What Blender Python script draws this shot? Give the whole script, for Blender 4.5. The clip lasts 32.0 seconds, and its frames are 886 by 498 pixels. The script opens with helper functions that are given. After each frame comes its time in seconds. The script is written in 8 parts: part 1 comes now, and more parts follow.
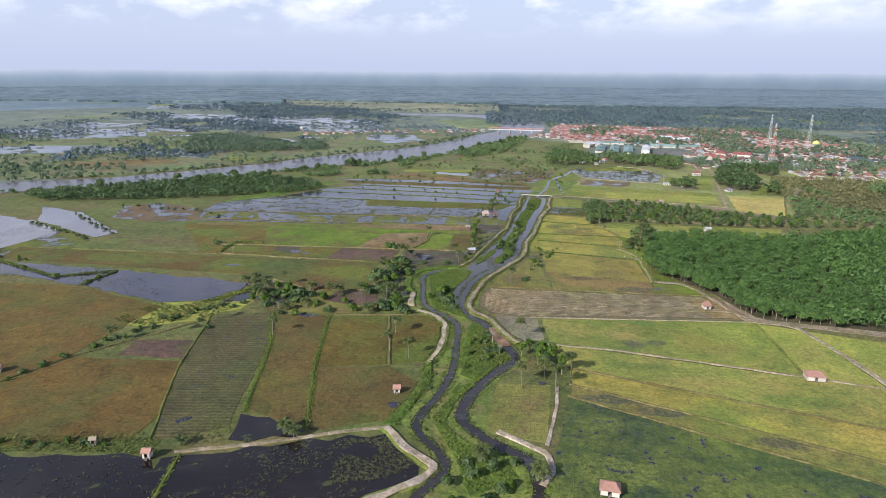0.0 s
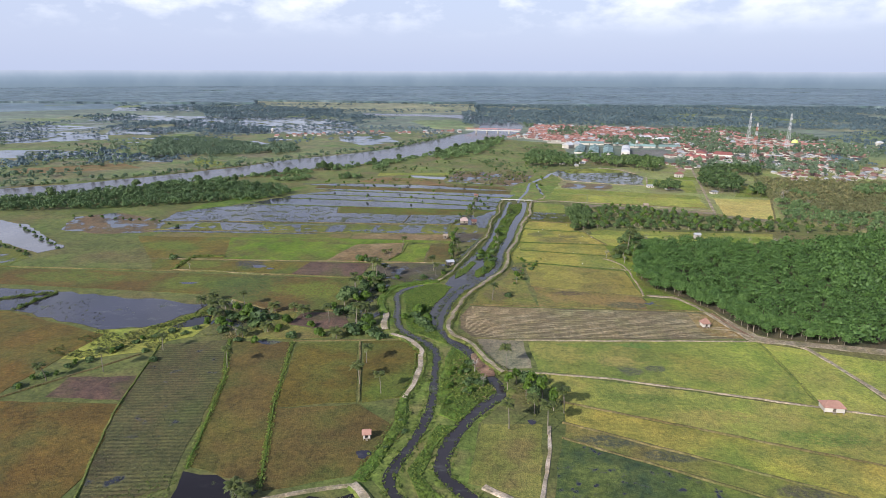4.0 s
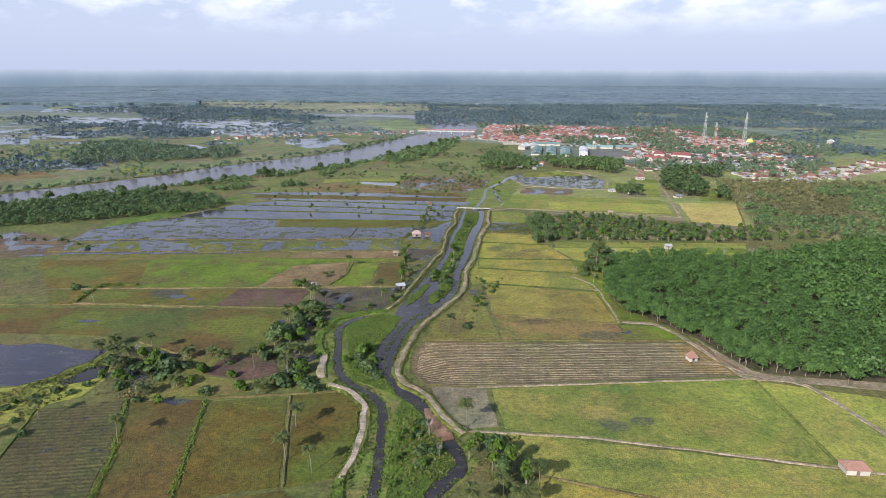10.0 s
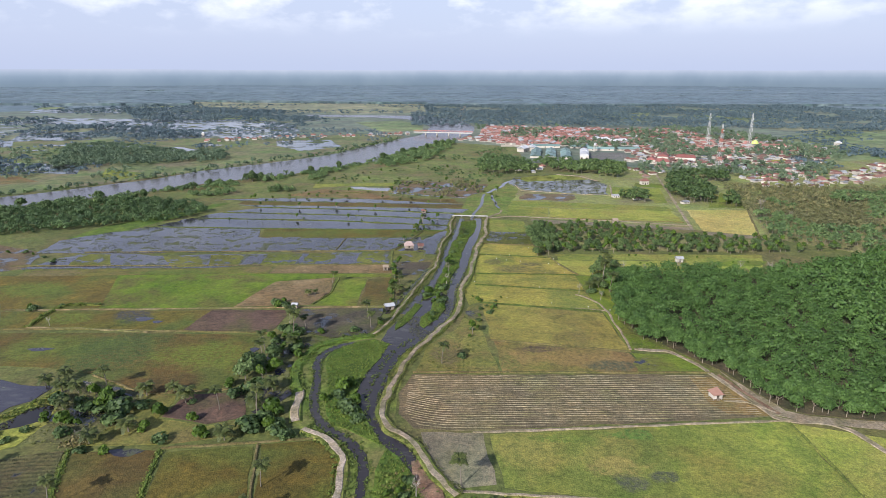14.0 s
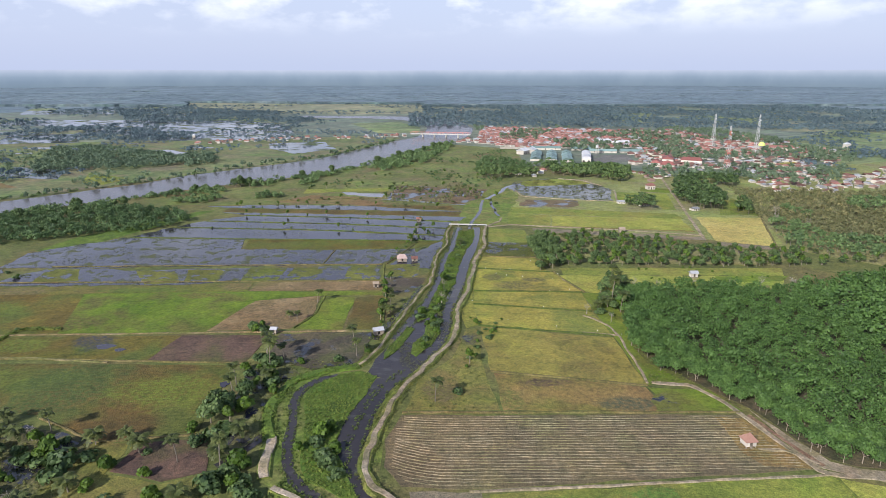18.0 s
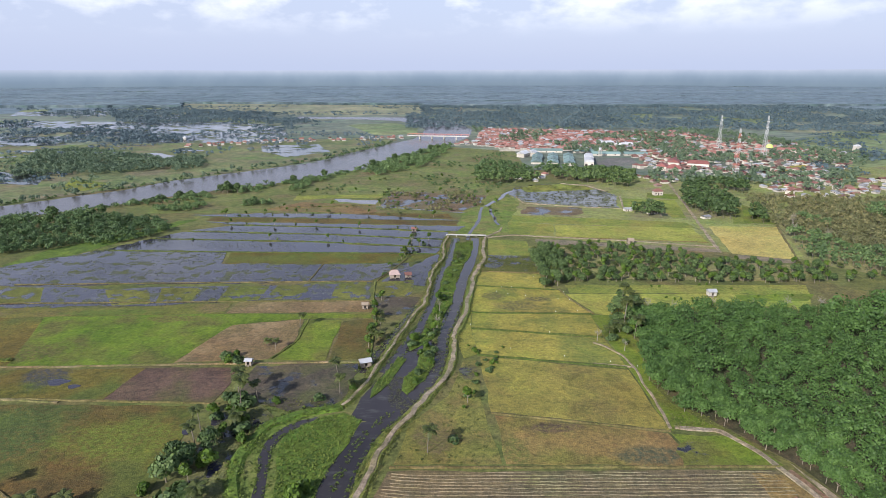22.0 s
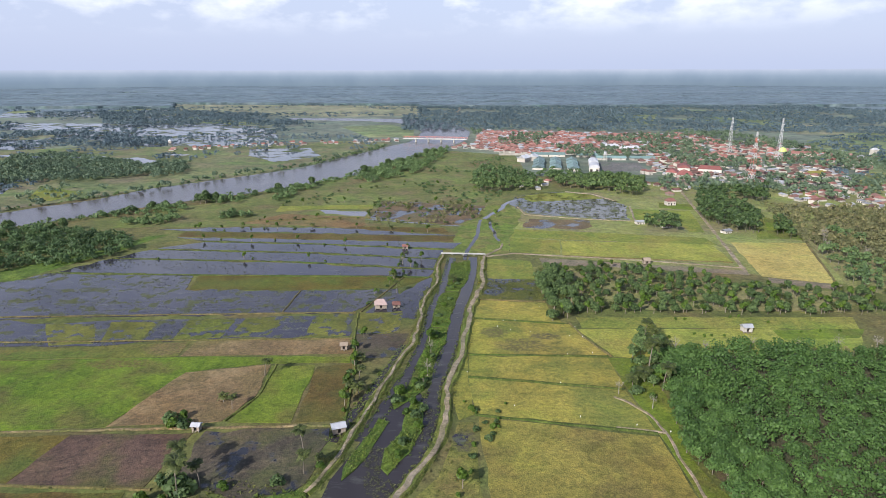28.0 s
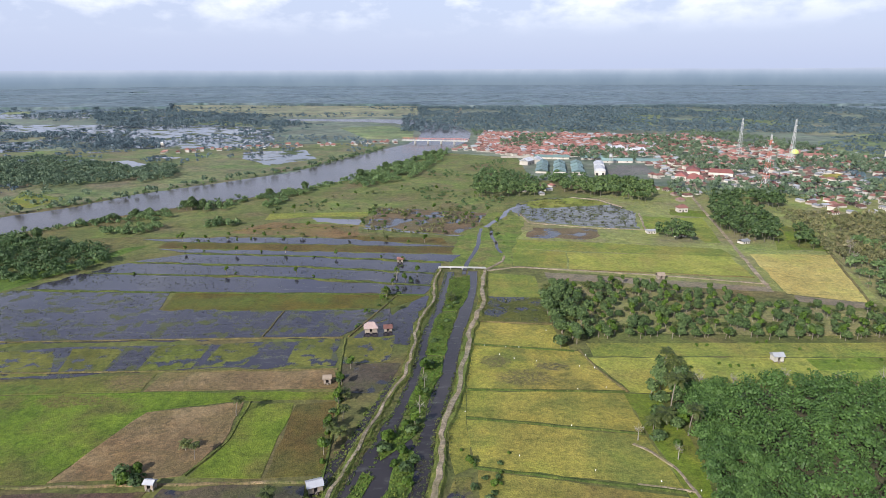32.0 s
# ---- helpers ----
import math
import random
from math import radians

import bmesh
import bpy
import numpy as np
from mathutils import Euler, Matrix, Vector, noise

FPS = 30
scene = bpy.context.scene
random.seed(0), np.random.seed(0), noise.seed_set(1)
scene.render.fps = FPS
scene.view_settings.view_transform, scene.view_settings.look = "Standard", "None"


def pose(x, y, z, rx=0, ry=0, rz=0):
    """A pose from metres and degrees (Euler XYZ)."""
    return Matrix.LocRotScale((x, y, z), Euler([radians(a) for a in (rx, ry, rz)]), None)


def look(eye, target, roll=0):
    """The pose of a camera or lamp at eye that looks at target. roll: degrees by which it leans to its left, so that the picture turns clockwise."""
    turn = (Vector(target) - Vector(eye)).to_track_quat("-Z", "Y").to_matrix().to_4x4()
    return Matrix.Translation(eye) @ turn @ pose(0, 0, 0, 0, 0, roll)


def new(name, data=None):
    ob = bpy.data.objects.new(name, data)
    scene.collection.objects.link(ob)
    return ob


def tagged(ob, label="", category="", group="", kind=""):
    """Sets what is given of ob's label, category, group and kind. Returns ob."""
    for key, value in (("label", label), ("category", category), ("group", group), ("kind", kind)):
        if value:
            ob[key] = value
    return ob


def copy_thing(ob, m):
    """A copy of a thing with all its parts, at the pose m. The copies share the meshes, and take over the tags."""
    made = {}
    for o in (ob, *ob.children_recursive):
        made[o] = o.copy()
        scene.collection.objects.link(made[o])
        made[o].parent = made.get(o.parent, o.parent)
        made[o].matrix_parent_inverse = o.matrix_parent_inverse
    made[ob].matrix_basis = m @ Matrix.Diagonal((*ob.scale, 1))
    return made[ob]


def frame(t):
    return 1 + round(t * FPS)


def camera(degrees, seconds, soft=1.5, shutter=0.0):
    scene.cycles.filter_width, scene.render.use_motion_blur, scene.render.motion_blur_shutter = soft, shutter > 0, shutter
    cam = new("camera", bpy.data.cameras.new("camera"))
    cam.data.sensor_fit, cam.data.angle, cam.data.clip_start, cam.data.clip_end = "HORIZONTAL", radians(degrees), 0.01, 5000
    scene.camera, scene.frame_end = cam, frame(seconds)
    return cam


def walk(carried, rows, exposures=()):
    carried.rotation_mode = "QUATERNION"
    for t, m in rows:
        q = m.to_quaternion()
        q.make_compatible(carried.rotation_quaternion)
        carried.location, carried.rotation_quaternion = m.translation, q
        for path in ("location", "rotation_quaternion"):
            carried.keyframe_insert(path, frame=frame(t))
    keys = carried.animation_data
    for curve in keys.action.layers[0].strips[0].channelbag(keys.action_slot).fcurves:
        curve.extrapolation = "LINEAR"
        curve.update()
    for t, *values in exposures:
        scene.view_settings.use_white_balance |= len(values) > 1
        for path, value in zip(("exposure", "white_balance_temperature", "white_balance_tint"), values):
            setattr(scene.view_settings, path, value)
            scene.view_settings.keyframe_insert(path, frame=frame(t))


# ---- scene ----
cam = camera(72.0, 32.0, soft=0.85)
PATH = [
    (0, pose(0.00, -0.00, 100.57, 73.90, -0.26, 6.75)),
    (2.5, pose(-1.52, 16.06, 100.35, 73.83, -0.26, 6.44)),
    (3.5, pose(-1.89, 22.55, 100.28, 73.86, -0.16, 5.45)),
    (5.5, pose(-2.36, 35.59, 100.05, 73.87, -0.07, 1.82)),
    (6, pose(-2.40, 38.89, 100.02, 73.81, -0.11, 1.42)),
    (7.5, pose(-2.37, 48.84, 99.94, 73.83, -0.17, 0.70)),
    (9, pose(-1.93, 58.83, 99.91, 73.79, -0.12, 0.39)),
    (11, pose(-0.89, 72.48, 99.71, 73.83, -0.06, 0.22)),
    (13, pose(0.10, 85.81, 99.68, 73.81, -0.05, 0.12)),
    (16.5, pose(1.76, 108.47, 99.47, 73.80, -0.04, 0.00)),
    (19, pose(2.76, 124.86, 99.59, 73.82, 0.06, -0.08)),
    (21, pose(3.59, 138.02, 99.78, 73.81, 0.10, -0.13)),
    (23, pose(4.36, 151.54, 100.00, 73.80, 0.07, -0.19)),
    (25.5, pose(5.63, 168.66, 100.15, 73.78, 0.12, -0.25)),
    (28, pose(6.64, 185.18, 100.19, 73.79, 0.13, -0.29)),
    (32, pose(8.95, 210.87, 100.29, 73.76, 0.23, -0.15)),
]
walk(cam, PATH)

# ---- daylight: a low sun behind the camera's left shoulder, thin bright cloud ----
SUN_WAY = Vector((0.6 * math.cos(radians(31)), 0.8 * math.cos(radians(31)), -math.sin(radians(31))))
world = bpy.data.worlds.new("sky")
scene.world = world
world.use_nodes = True
wn, wl = world.node_tree.nodes, world.node_tree.links
wn.clear()
w_out = wn.new("ShaderNodeOutputWorld")
w_bg = wn.new("ShaderNodeBackground")
w_bg.inputs["Strength"].default_value = 0.108
sky = wn.new("ShaderNodeTexSky")
sky.sky_type = "NISHITA"
sky.sun_disc = False
sky.sun_elevation = radians(31)
sky.sun_rotation = math.atan2(-0.6, -0.8)
sky.air_density, sky.dust_density, sky.ozone_density = 1.2, 3.0, 1.5
# thin bright veil over the whole sky, with soft cumulus heads some way above the horizon
w_co = wn.new("ShaderNodeTexCoord")
w_map = wn.new("ShaderNodeMapping")
w_map.inputs["Scale"].default_value = (1, 1, 2.2)
w_map.inputs["Location"].default_value = (0.35, 0.2, 0.0)
wl.new(w_co.outputs["Generated"], w_map.inputs["Vector"])
w_noise = wn.new("ShaderNodeTexNoise")
w_noise.inputs["Scale"].default_value = 11.0
w_noise.inputs["Detail"].default_value = 8
w_noise.inputs["Roughness"].default_value = 0.55
wl.new(w_map.outputs[0], w_noise.inputs["Vector"])
w_ramp = wn.new("ShaderNodeValToRGB")
w_ramp.color_ramp.elements[0].position, w_ramp.color_ramp.elements[1].position = 0.45, 0.64
w_bank = wn.new("ShaderNodeVectorMath")
w_bank.operation = "DOT_PRODUCT"
w_bank.inputs[1].default_value = Vector((0.33, 0.94, 0.075)).normalized()
wl.new(w_co.outputs["Generated"], w_bank.inputs[0])
w_near = wn.new("ShaderNodeMapRange")
w_near.interpolation_type = "SMOOTHSTEP"
w_near.inputs["From Min"].default_value, w_near.inputs["From Max"].default_value = 0.965, 0.999
w_near.inputs["To Min"].default_value, w_near.inputs["To Max"].default_value = -0.03, 0.06
wl.new(w_bank.outputs["Value"], w_near.inputs["Value"])
w_sum = wn.new("ShaderNodeMath")
w_sum.operation = "ADD"
wl.new(w_noise.outputs["Fac"], w_sum.inputs[0])
wl.new(w_near.outputs[0], w_sum.inputs[1])
wl.new(w_sum.outputs[0], w_ramp.inputs["Fac"])
w_sep = wn.new("ShaderNodeSeparateXYZ")
wl.new(w_co.outputs["Generated"], w_sep.inputs[0])
w_rise = wn.new("ShaderNodeMapRange")
w_rise.interpolation_type = "SMOOTHSTEP"
w_rise.inputs["From Min"].default_value, w_rise.inputs["From Max"].default_value = 0.045, 0.1
wl.new(w_sep.outputs["Z"], w_rise.inputs["Value"])
w_amt = wn.new("ShaderNodeMath")
w_amt.operation = "MULTIPLY"
wl.new(w_ramp.outputs["Color"], w_amt.inputs[0])
wl.new(w_rise.outputs[0], w_amt.inputs[1])
w_veil = wn.new("ShaderNodeMixRGB")
w_veil.inputs["Fac"].default_value = 0.8
w_veil.inputs["Color2"].default_value = (4.6, 5.25, 7.25, 1)
wl.new(sky.outputs[0], w_veil.inputs["Color1"])
w_mix = wn.new("ShaderNodeMixRGB")
w_mix.inputs["Color2"].default_value = (6.8, 7.2, 8.2, 1)
wl.new(w_amt.outputs[0], w_mix.inputs["Fac"])
wl.new(w_veil.outputs[0], w_mix.inputs["Color1"])
# deeper blue towards the zenith
w_up = wn.new("ShaderNodeMapRange")
w_up.interpolation_type = "SMOOTHSTEP"
w_up.inputs["From Min"].default_value, w_up.inputs["From Max"].default_value = 0.2, 0.75
wl.new(w_sep.outputs["Z"], w_up.inputs["Value"])
w_deep = wn.new("ShaderNodeMixRGB")
w_deep.blend_type = "MULTIPLY"
w_deep.inputs["Color2"].default_value = (0.38, 0.46, 0.6, 1)
wl.new(w_up.outputs[0], w_deep.inputs["Fac"])
wl.new(w_mix.outputs[0], w_deep.inputs["Color1"])
wl.new(w_deep.outputs[0], w_bg.inputs["Color"])
wl.new(w_bg.outputs[0], w_out.inputs["Surface"])

sun = new("sun", bpy.data.lights.new("sun", "SUN"))
sun.data.energy, sun.data.angle, sun.data.color = 5.0, radians(0.8), (1.0, 0.955, 0.89)
sun.matrix_world = look((0, 0, 400), Vector((0, 0, 400)) + SUN_WAY)
scene.view_settings.exposure = 0.45


# ---- materials ----
def nodes_of(name):
    m = bpy.data.materials.new(name)
    m.use_nodes = True
    n, l = m.node_tree.nodes, m.node_tree.links
    b = n["Principled BSDF"]
    return m, n, l, b


def noise_node(n, l, scale, detail=4, rough=0.55, vec=None):
    t = n.new("ShaderNodeTexNoise")
    t.inputs["Scale"].default_value, t.inputs["Detail"].default_value, t.inputs["Roughness"].default_value = scale, detail, rough
    if vec is not None:
        l.new(vec, t.inputs["Vector"])
    return t


def ramp_node(n, l, fac, stops):
    r = n.new("ShaderNodeValToRGB")
    e = r.color_ramp.elements
    while len(e) < len(stops):
        e.new(0.5)
    for i, (p, c) in enumerate(stops):
        e[i].position, e[i].color = p, (*c, 1)
    l.new(fac, r.inputs["Fac"])
    return r


def mix_node(n, l, fac, a, b, kind="MIX"):
    m = n.new("ShaderNodeMixRGB")
    m.blend_type = kind
    for key, v in (("Fac", fac), ("Color1", a), ("Color2", b)):
        if isinstance(v, (int, float)):
            m.inputs[key].default_value = v
        elif isinstance(v, tuple):
            m.inputs[key].default_value = (*v, 1)
        else:
            l.new(v, m.inputs[key])
    return m


def land(name, dark, mid, light, patch=0.035, grain=2.3, rough=0.95, bump=0.6, wet=0.0, rows=None, water=None, spec=0.25, stain=None, run=0.0, haze_sheen=0.03, tuftiness=1.0, wild=0.5, blobs=(), streaks=0.3):
    """Soil or crop: broad patches, fine tufts, optional sown rows (spacing, angle) and shallow standing water in the low spots."""
    m, n, l, b = nodes_of(name)
    co = n.new("ShaderNodeTexCoord").outputs["Object"]
    big = noise_node(n, l, patch, 5, 0.6, co)
    mid_n = noise_node(n, l, patch * 7, 4, 0.6, co)
    fine = noise_node(n, l, grain, 5, 0.7, co)
    base = ramp_node(n, l, big.outputs["Fac"], [(0.36, dark), (0.5, mid), (0.63, light)])
    c = mix_node(n, l, 0.3, base.outputs[0], ramp_node(n, l, mid_n.outputs["Fac"], [(0.37, dark), (0.5, mid), (0.63, light)]).outputs[0])
    if stain:
        sn = noise_node(n, l, patch * 1.6, 5, 0.55, co)
        f = ramp_node(n, l, sn.outputs["Fac"], [(0.47, (0, 0, 0)), (0.63, (0.85, 0.85, 0.85))])
        c = mix_node(n, l, f.outputs[0], c.outputs[0], stain)
    # larger growth that runs on from plot to plot: browner here, greener there
    wt = noise_node(n, l, 0.02, 7, 0.62, co)
    wt.inputs["Distortion"].default_value = 0.6
    c = mix_node(n, l, wild, c.outputs[0], ramp_node(n, l, wt.outputs["Fac"], [(0.36, (1.06, 0.89, 0.84)), (0.48, (1, 0.97, 1)), (0.53, (1, 1, 0.95)), (0.64, (0.84, 1.12, 0.75))]).outputs[0], "MULTIPLY")
    # patches of other growth with soft ragged edges
    for bx, by, rx, ry, tint in blobs:
        mp = n.new("ShaderNodeMapping")
        mp.inputs["Location"].default_value = (-bx / rx, -by / ry, 0)
        mp.inputs["Scale"].default_value = (1 / rx, 1 / ry, 0)
        l.new(co, mp.inputs["Vector"])
        ln = n.new("ShaderNodeVectorMath")
        ln.operation = "LENGTH"
        l.new(mp.outputs[0], ln.inputs[0])
        ad = n.new("ShaderNodeMath")
        ad.operation = "MULTIPLY_ADD"
        ad.inputs[1].default_value = 2.4
        rg = noise_node(n, l, 0.12, 8, 0.74, co)
        l.new(rg.outputs["Fac"], ad.inputs[0])
        l.new(ln.outputs["Value"], ad.inputs[2])
        mr = n.new("ShaderNodeMapRange")
        mr.inputs["From Min"].default_value, mr.inputs["From Max"].default_value = 2.35, 1.95
        l.new(ad.outputs[0], mr.inputs["Value"])
        # the patch breaks up into clumps
        sp = noise_node(n, l, 0.7, 5, 0.7, co)
        gaps = ramp_node(n, l, sp.outputs["Fac"], [(0.4, (0.25, 0.25, 0.25)), (0.56, (1, 1, 1))])
        mu = n.new("ShaderNodeMath")
        mu.operation = "MULTIPLY"
        l.new(mr.outputs[0], mu.inputs[0])
        l.new(gaps.outputs[0], mu.inputs[1])
        c = mix_node(n, l, mu.outputs[0], c.outputs[0], tint)
    # streaks along the direction of work
    sm = n.new("ShaderNodeMapping")
    sm.inputs["Rotation"].default_value = (0, 0, radians(run))
    sm.inputs["Scale"].default_value = (0.12, 0.7, 1)
    l.new(co, sm.inputs["Vector"])
    streak = noise_node(n, l, 1.0, 4, 0.65, sm.outputs[0])
    c = mix_node(n, l, streaks, c.outputs[0], ramp_node(n, l, streak.outputs["Fac"], [(0.3, (0.68, 0.7, 0.7)), (0.5, (1, 1, 1)), (0.7, (1.25, 1.22, 1.2))]).outputs[0], "MULTIPLY")
    # uneven stand of the crop: thick and thin clumps some metres across
    clump = noise_node(n, l, min(0.19, grain * 0.1), 6, 0.68, co)
    clump.inputs["Distortion"].default_value = 1.1
    c = mix_node(n, l, 0.8, c.outputs[0], ramp_node(n, l, clump.outputs["Fac"], [(0.34, (0.6, 0.66, 0.64)), (0.47, (0.95, 0.97, 0.97)), (0.55, (1.04, 1.03, 1.0)), (0.68, (1.34, 1.27, 1.16))]).outputs[0], "MULTIPLY")
    tuft = ramp_node(n, l, fine.outputs["Fac"], [(0.34, (0.62, 0.64, 0.64)), (0.5, (0.99, 0.99, 0.99)), (0.66, (1.34, 1.31, 1.28))])
    c = mix_node(n, l, tuftiness, c.outputs[0], tuft.outputs[0], "MULTIPLY")
    # blue sheen at grazing angles, standing in for distance haze
    b.inputs["Sheen Weight"].default_value, b.inputs["Sheen Roughness"].default_value = haze_sheen, 0.16
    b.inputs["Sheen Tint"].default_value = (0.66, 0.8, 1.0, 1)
    speck = noise_node(n, l, grain * 0.33, 3, 0.6, co)
    c = mix_node(n, l, 0.5, c.outputs[0], ramp_node(n, l, speck.outputs["Fac"], [(0.38, (0.6, 0.62, 0.6)), (0.5, (1, 1, 1)), (0.62, (1.35, 1.3, 1.25))]).outputs[0], "MULTIPLY")
    height = fine.outputs["Fac"]
    if rows:
        mp = n.new("ShaderNodeMapping")
        mp.inputs["Rotation"].default_value = (0, 0, radians(rows[1]))
        l.new(co, mp.inputs["Vector"])
        wv = n.new("ShaderNodeTexWave")
        wv.inputs["Scale"].default_value = 0.314 / rows[0]
        wv.inputs["Distortion"].default_value, wv.inputs["Detail"].default_value, wv.inputs["Detail Scale"].default_value = 2.2, 3, 0.6
        l.new(mp.outputs[0], wv.inputs["Vector"])
        rr = ramp_node(n, l, wv.outputs["Fac"], [(0.25, (0.55, 0.55, 0.6)), (0.7, (1.2, 1.2, 1.15))])
        c = mix_node(n, l, rows[2], c.outputs[0], rr.outputs[0], "MULTIPLY")
    l.new(c.outputs[0], b.inputs["Base Color"])
    b.inputs["Roughness"].default_value = rough
    b.inputs["Specular IOR Level"].default_value = spec
    bp = n.new("ShaderNodeBump")
    bp.inputs["Strength"].default_value, bp.inputs["Distance"].default_value = bump, 0.5
    l.new(height, bp.inputs["Height"])
    l.new(bp.outputs[0], b.inputs["Normal"])
    if water:
        wn_ = noise_node(n, l, water[0], 6, 0.62, co)
        f = ramp_node(n, l, wn_.outputs["Fac"], [(water[1], (0, 0, 0)), (water[1] + 0.06, (1, 1, 1))])
        c2 = mix_node(n, l, f.outputs[0], c.outputs[0], (0.018, 0.018, 0.022))
        l.new(c2.outputs[0], b.inputs["Base Color"])
        r2 = ramp_node(n, l, f.outputs[0], [(0, (rough, rough, rough)), (1, (0.12, 0.12, 0.12))])
        l.new(r2.outputs[0], b.inputs["Roughness"])
        s2 = ramp_node(n, l, f.outputs[0], [(0, (spec, spec, spec)), (1, (0.5, 0.5, 0.5))])
        l.new(s2.outputs[0], b.inputs["Specular IOR Level"])
        inv = n.new("ShaderNodeMath")
        inv.operation = "MULTIPLY_ADD"
        inv.inputs[1].default_value, inv.inputs[2].default_value = -bump, bump
        l.new(f.outputs[0], inv.inputs[0])
        l.new(inv.outputs[0], bp.inputs["Strength"])
    return m


def water_mat(name, colour, rough=0.08, weed=0.0, ripple=0.04, weed_colour=(0.06, 0.075, 0.02), scum=0.35):
    m, n, l, b = nodes_of(name)
    co = n.new("ShaderNodeTexCoord").outputs["Object"]
    big = noise_node(n, l, 0.02, 4, 0.6, co)
    c = ramp_node(n, l, big.outputs["Fac"], [(0.3, tuple(0.7 * v for v in colour)), (0.7, tuple(1.3 * v for v in colour))])
    b.inputs["Roughness"].default_value = rough
    b.inputs["IOR"].default_value = 1.33
    rip = noise_node(n, l, 0.9, 3, 0.5, co)
    bp = n.new("ShaderNodeBump")
    bp.inputs["Strength"].default_value, bp.inputs["Distance"].default_value = ripple, 0.3
    l.new(rip.outputs["Fac"], bp.inputs["Height"])
    l.new(bp.outputs[0], b.inputs["Normal"])
    out = c.outputs[0]
    if weed:
        wd = noise_node(n, l, 0.12, 7, 0.72, co)
        f = ramp_node(n, l, wd.outputs["Fac"], [(1 - weed, (0, 0, 0)), (1 - weed + 0.09, (1, 1, 1))])
        out = mix_node(n, l, f.outputs[0], out, weed_colour).outputs[0]
        r2 = ramp_node(n, l, f.outputs[0], [(0, (rough,) * 3), (1, (0.8,) * 3)])
        l.new(r2.outputs[0], b.inputs["Roughness"])
    # thin pale scum drifting in streaks
    sm = n.new("ShaderNodeMapping")
    sm.inputs["Scale"].default_value = (0.1, 0.32, 1)
    l.new(co, sm.inputs["Vector"])
    sc = noise_node(n, l, 1.0, 8, 0.72, sm.outputs[0])
    f2 = ramp_node(n, l, sc.outputs["Fac"], [(0.54, (0, 0, 0)), (0.68, (scum,) * 3)])
    out = mix_node(n, l, f2.outputs[0], out, (0.13, 0.135, 0.12)).outputs[0]
    l.new(out, b.inputs["Base Color"])
    return m


def plain(name, a, b_, scale=1.5, rough=0.8, metal=0.0, bump=0.2, vary=0.25):
    """Built things: two close tones, stains, and a small shift from piece to piece."""
    m, n, l, b = nodes_of(name)
    co = n.new("ShaderNodeTexCoord").outputs["Object"]
    t1, t2 = noise_node(n, l, scale, 5, 0.6, co), noise_node(n, l, scale * 0.22, 3, 0.5, co)
    c = mix_node(n, l, t1.outputs["Fac"], a, b_)
    c = mix_node(n, l, 0.5, c.outputs[0], ramp_node(n, l, t2.outputs["Fac"], [(0.35, (0.7, 0.68, 0.66)), (0.65, (1.1, 1.1, 1.1))]).outputs[0], "MULTIPLY")
    oi = n.new("ShaderNodeObjectInfo")
    rr = ramp_node(n, l, oi.outputs["Random"], [(0, (1 - vary,) * 3), (1, (1 + vary,) * 3)])
    c = mix_node(n, l, 1.0, c.outputs[0], rr.outputs[0], "MULTIPLY")
    gi = n.new("ShaderNodeNewGeometry")
    c = mix_node(n, l, 1.0, c.outputs[0], ramp_node(n, l, gi.outputs["Random Per Island"], [(0, (1 - 0.6 * vary, 1 - 0.7 * vary, 1 - 0.7 * vary)), (1, (1 + 0.6 * vary, 1 + 0.7 * vary, 1 + 0.75 * vary))]).outputs[0], "MULTIPLY")
    l.new(c.outputs[0], b.inputs["Base Color"])
    b.inputs["Roughness"].default_value, b.inputs["Metallic"].default_value = rough, metal
    bp = n.new("ShaderNodeBump")
    bp.inputs["Strength"].default_value, bp.inputs["Distance"].default_value = bump, 0.05
    l.new(t1.outputs["Fac"], bp.inputs["Height"])
    l.new(bp.outputs[0], b.inputs["Normal"])
    return m


def leafy(name, dark, mid, light, grove=0.12, mist=0.03):
    m, n, l, b = nodes_of(name)
    geo = n.new("ShaderNodeNewGeometry")
    co = n.new("ShaderNodeTexCoord").outputs["Object"]
    oi = n.new("ShaderNodeObjectInfo")
    c1 = ramp_node(n, l, geo.outputs["Random Per Island"], [(0.1, dark), (0.55, mid), (0.95, light)])
    g = noise_node(n, l, grove, 3, 0.6, co)
    c2 = mix_node(n, l, 0.55, c1.outputs[0], ramp_node(n, l, g.outputs["Fac"], [(0.35, (0.6, 0.65, 0.6)), (0.65, (1.35, 1.3, 1.1))]).outputs[0], "MULTIPLY")
    c3 = mix_node(n, l, 1.0, c2.outputs[0], ramp_node(n, l, oi.outputs["Random"], [(0, (0.75, 0.8, 0.75)), (1, (1.25, 1.2, 1.1))]).outputs[0], "MULTIPLY")
    l.new(c3.outputs[0], b.inputs["Base Color"])
    b.inputs["Roughness"].default_value = 0.6
    b.inputs["Specular IOR Level"].default_value = 0.35
    # faint pale sheen on the leaves imitates haze
    b.inputs["Sheen Weight"].default_value, b.inputs["Sheen Roughness"].default_value = mist, 0.3
    tr = n.new("ShaderNodeBsdfTranslucent")
    l.new(c3.outputs[0], tr.inputs["Color"])
    ms = n.new("ShaderNodeMixShader")
    ms.inputs["Fac"].default_value = 0.3
    l.new(b.outputs[0], ms.inputs[1])
    l.new(tr.outputs[0], ms.inputs[2])
    l.new(ms.outputs[0], n["Material Output"].inputs["Surface"])
    return m


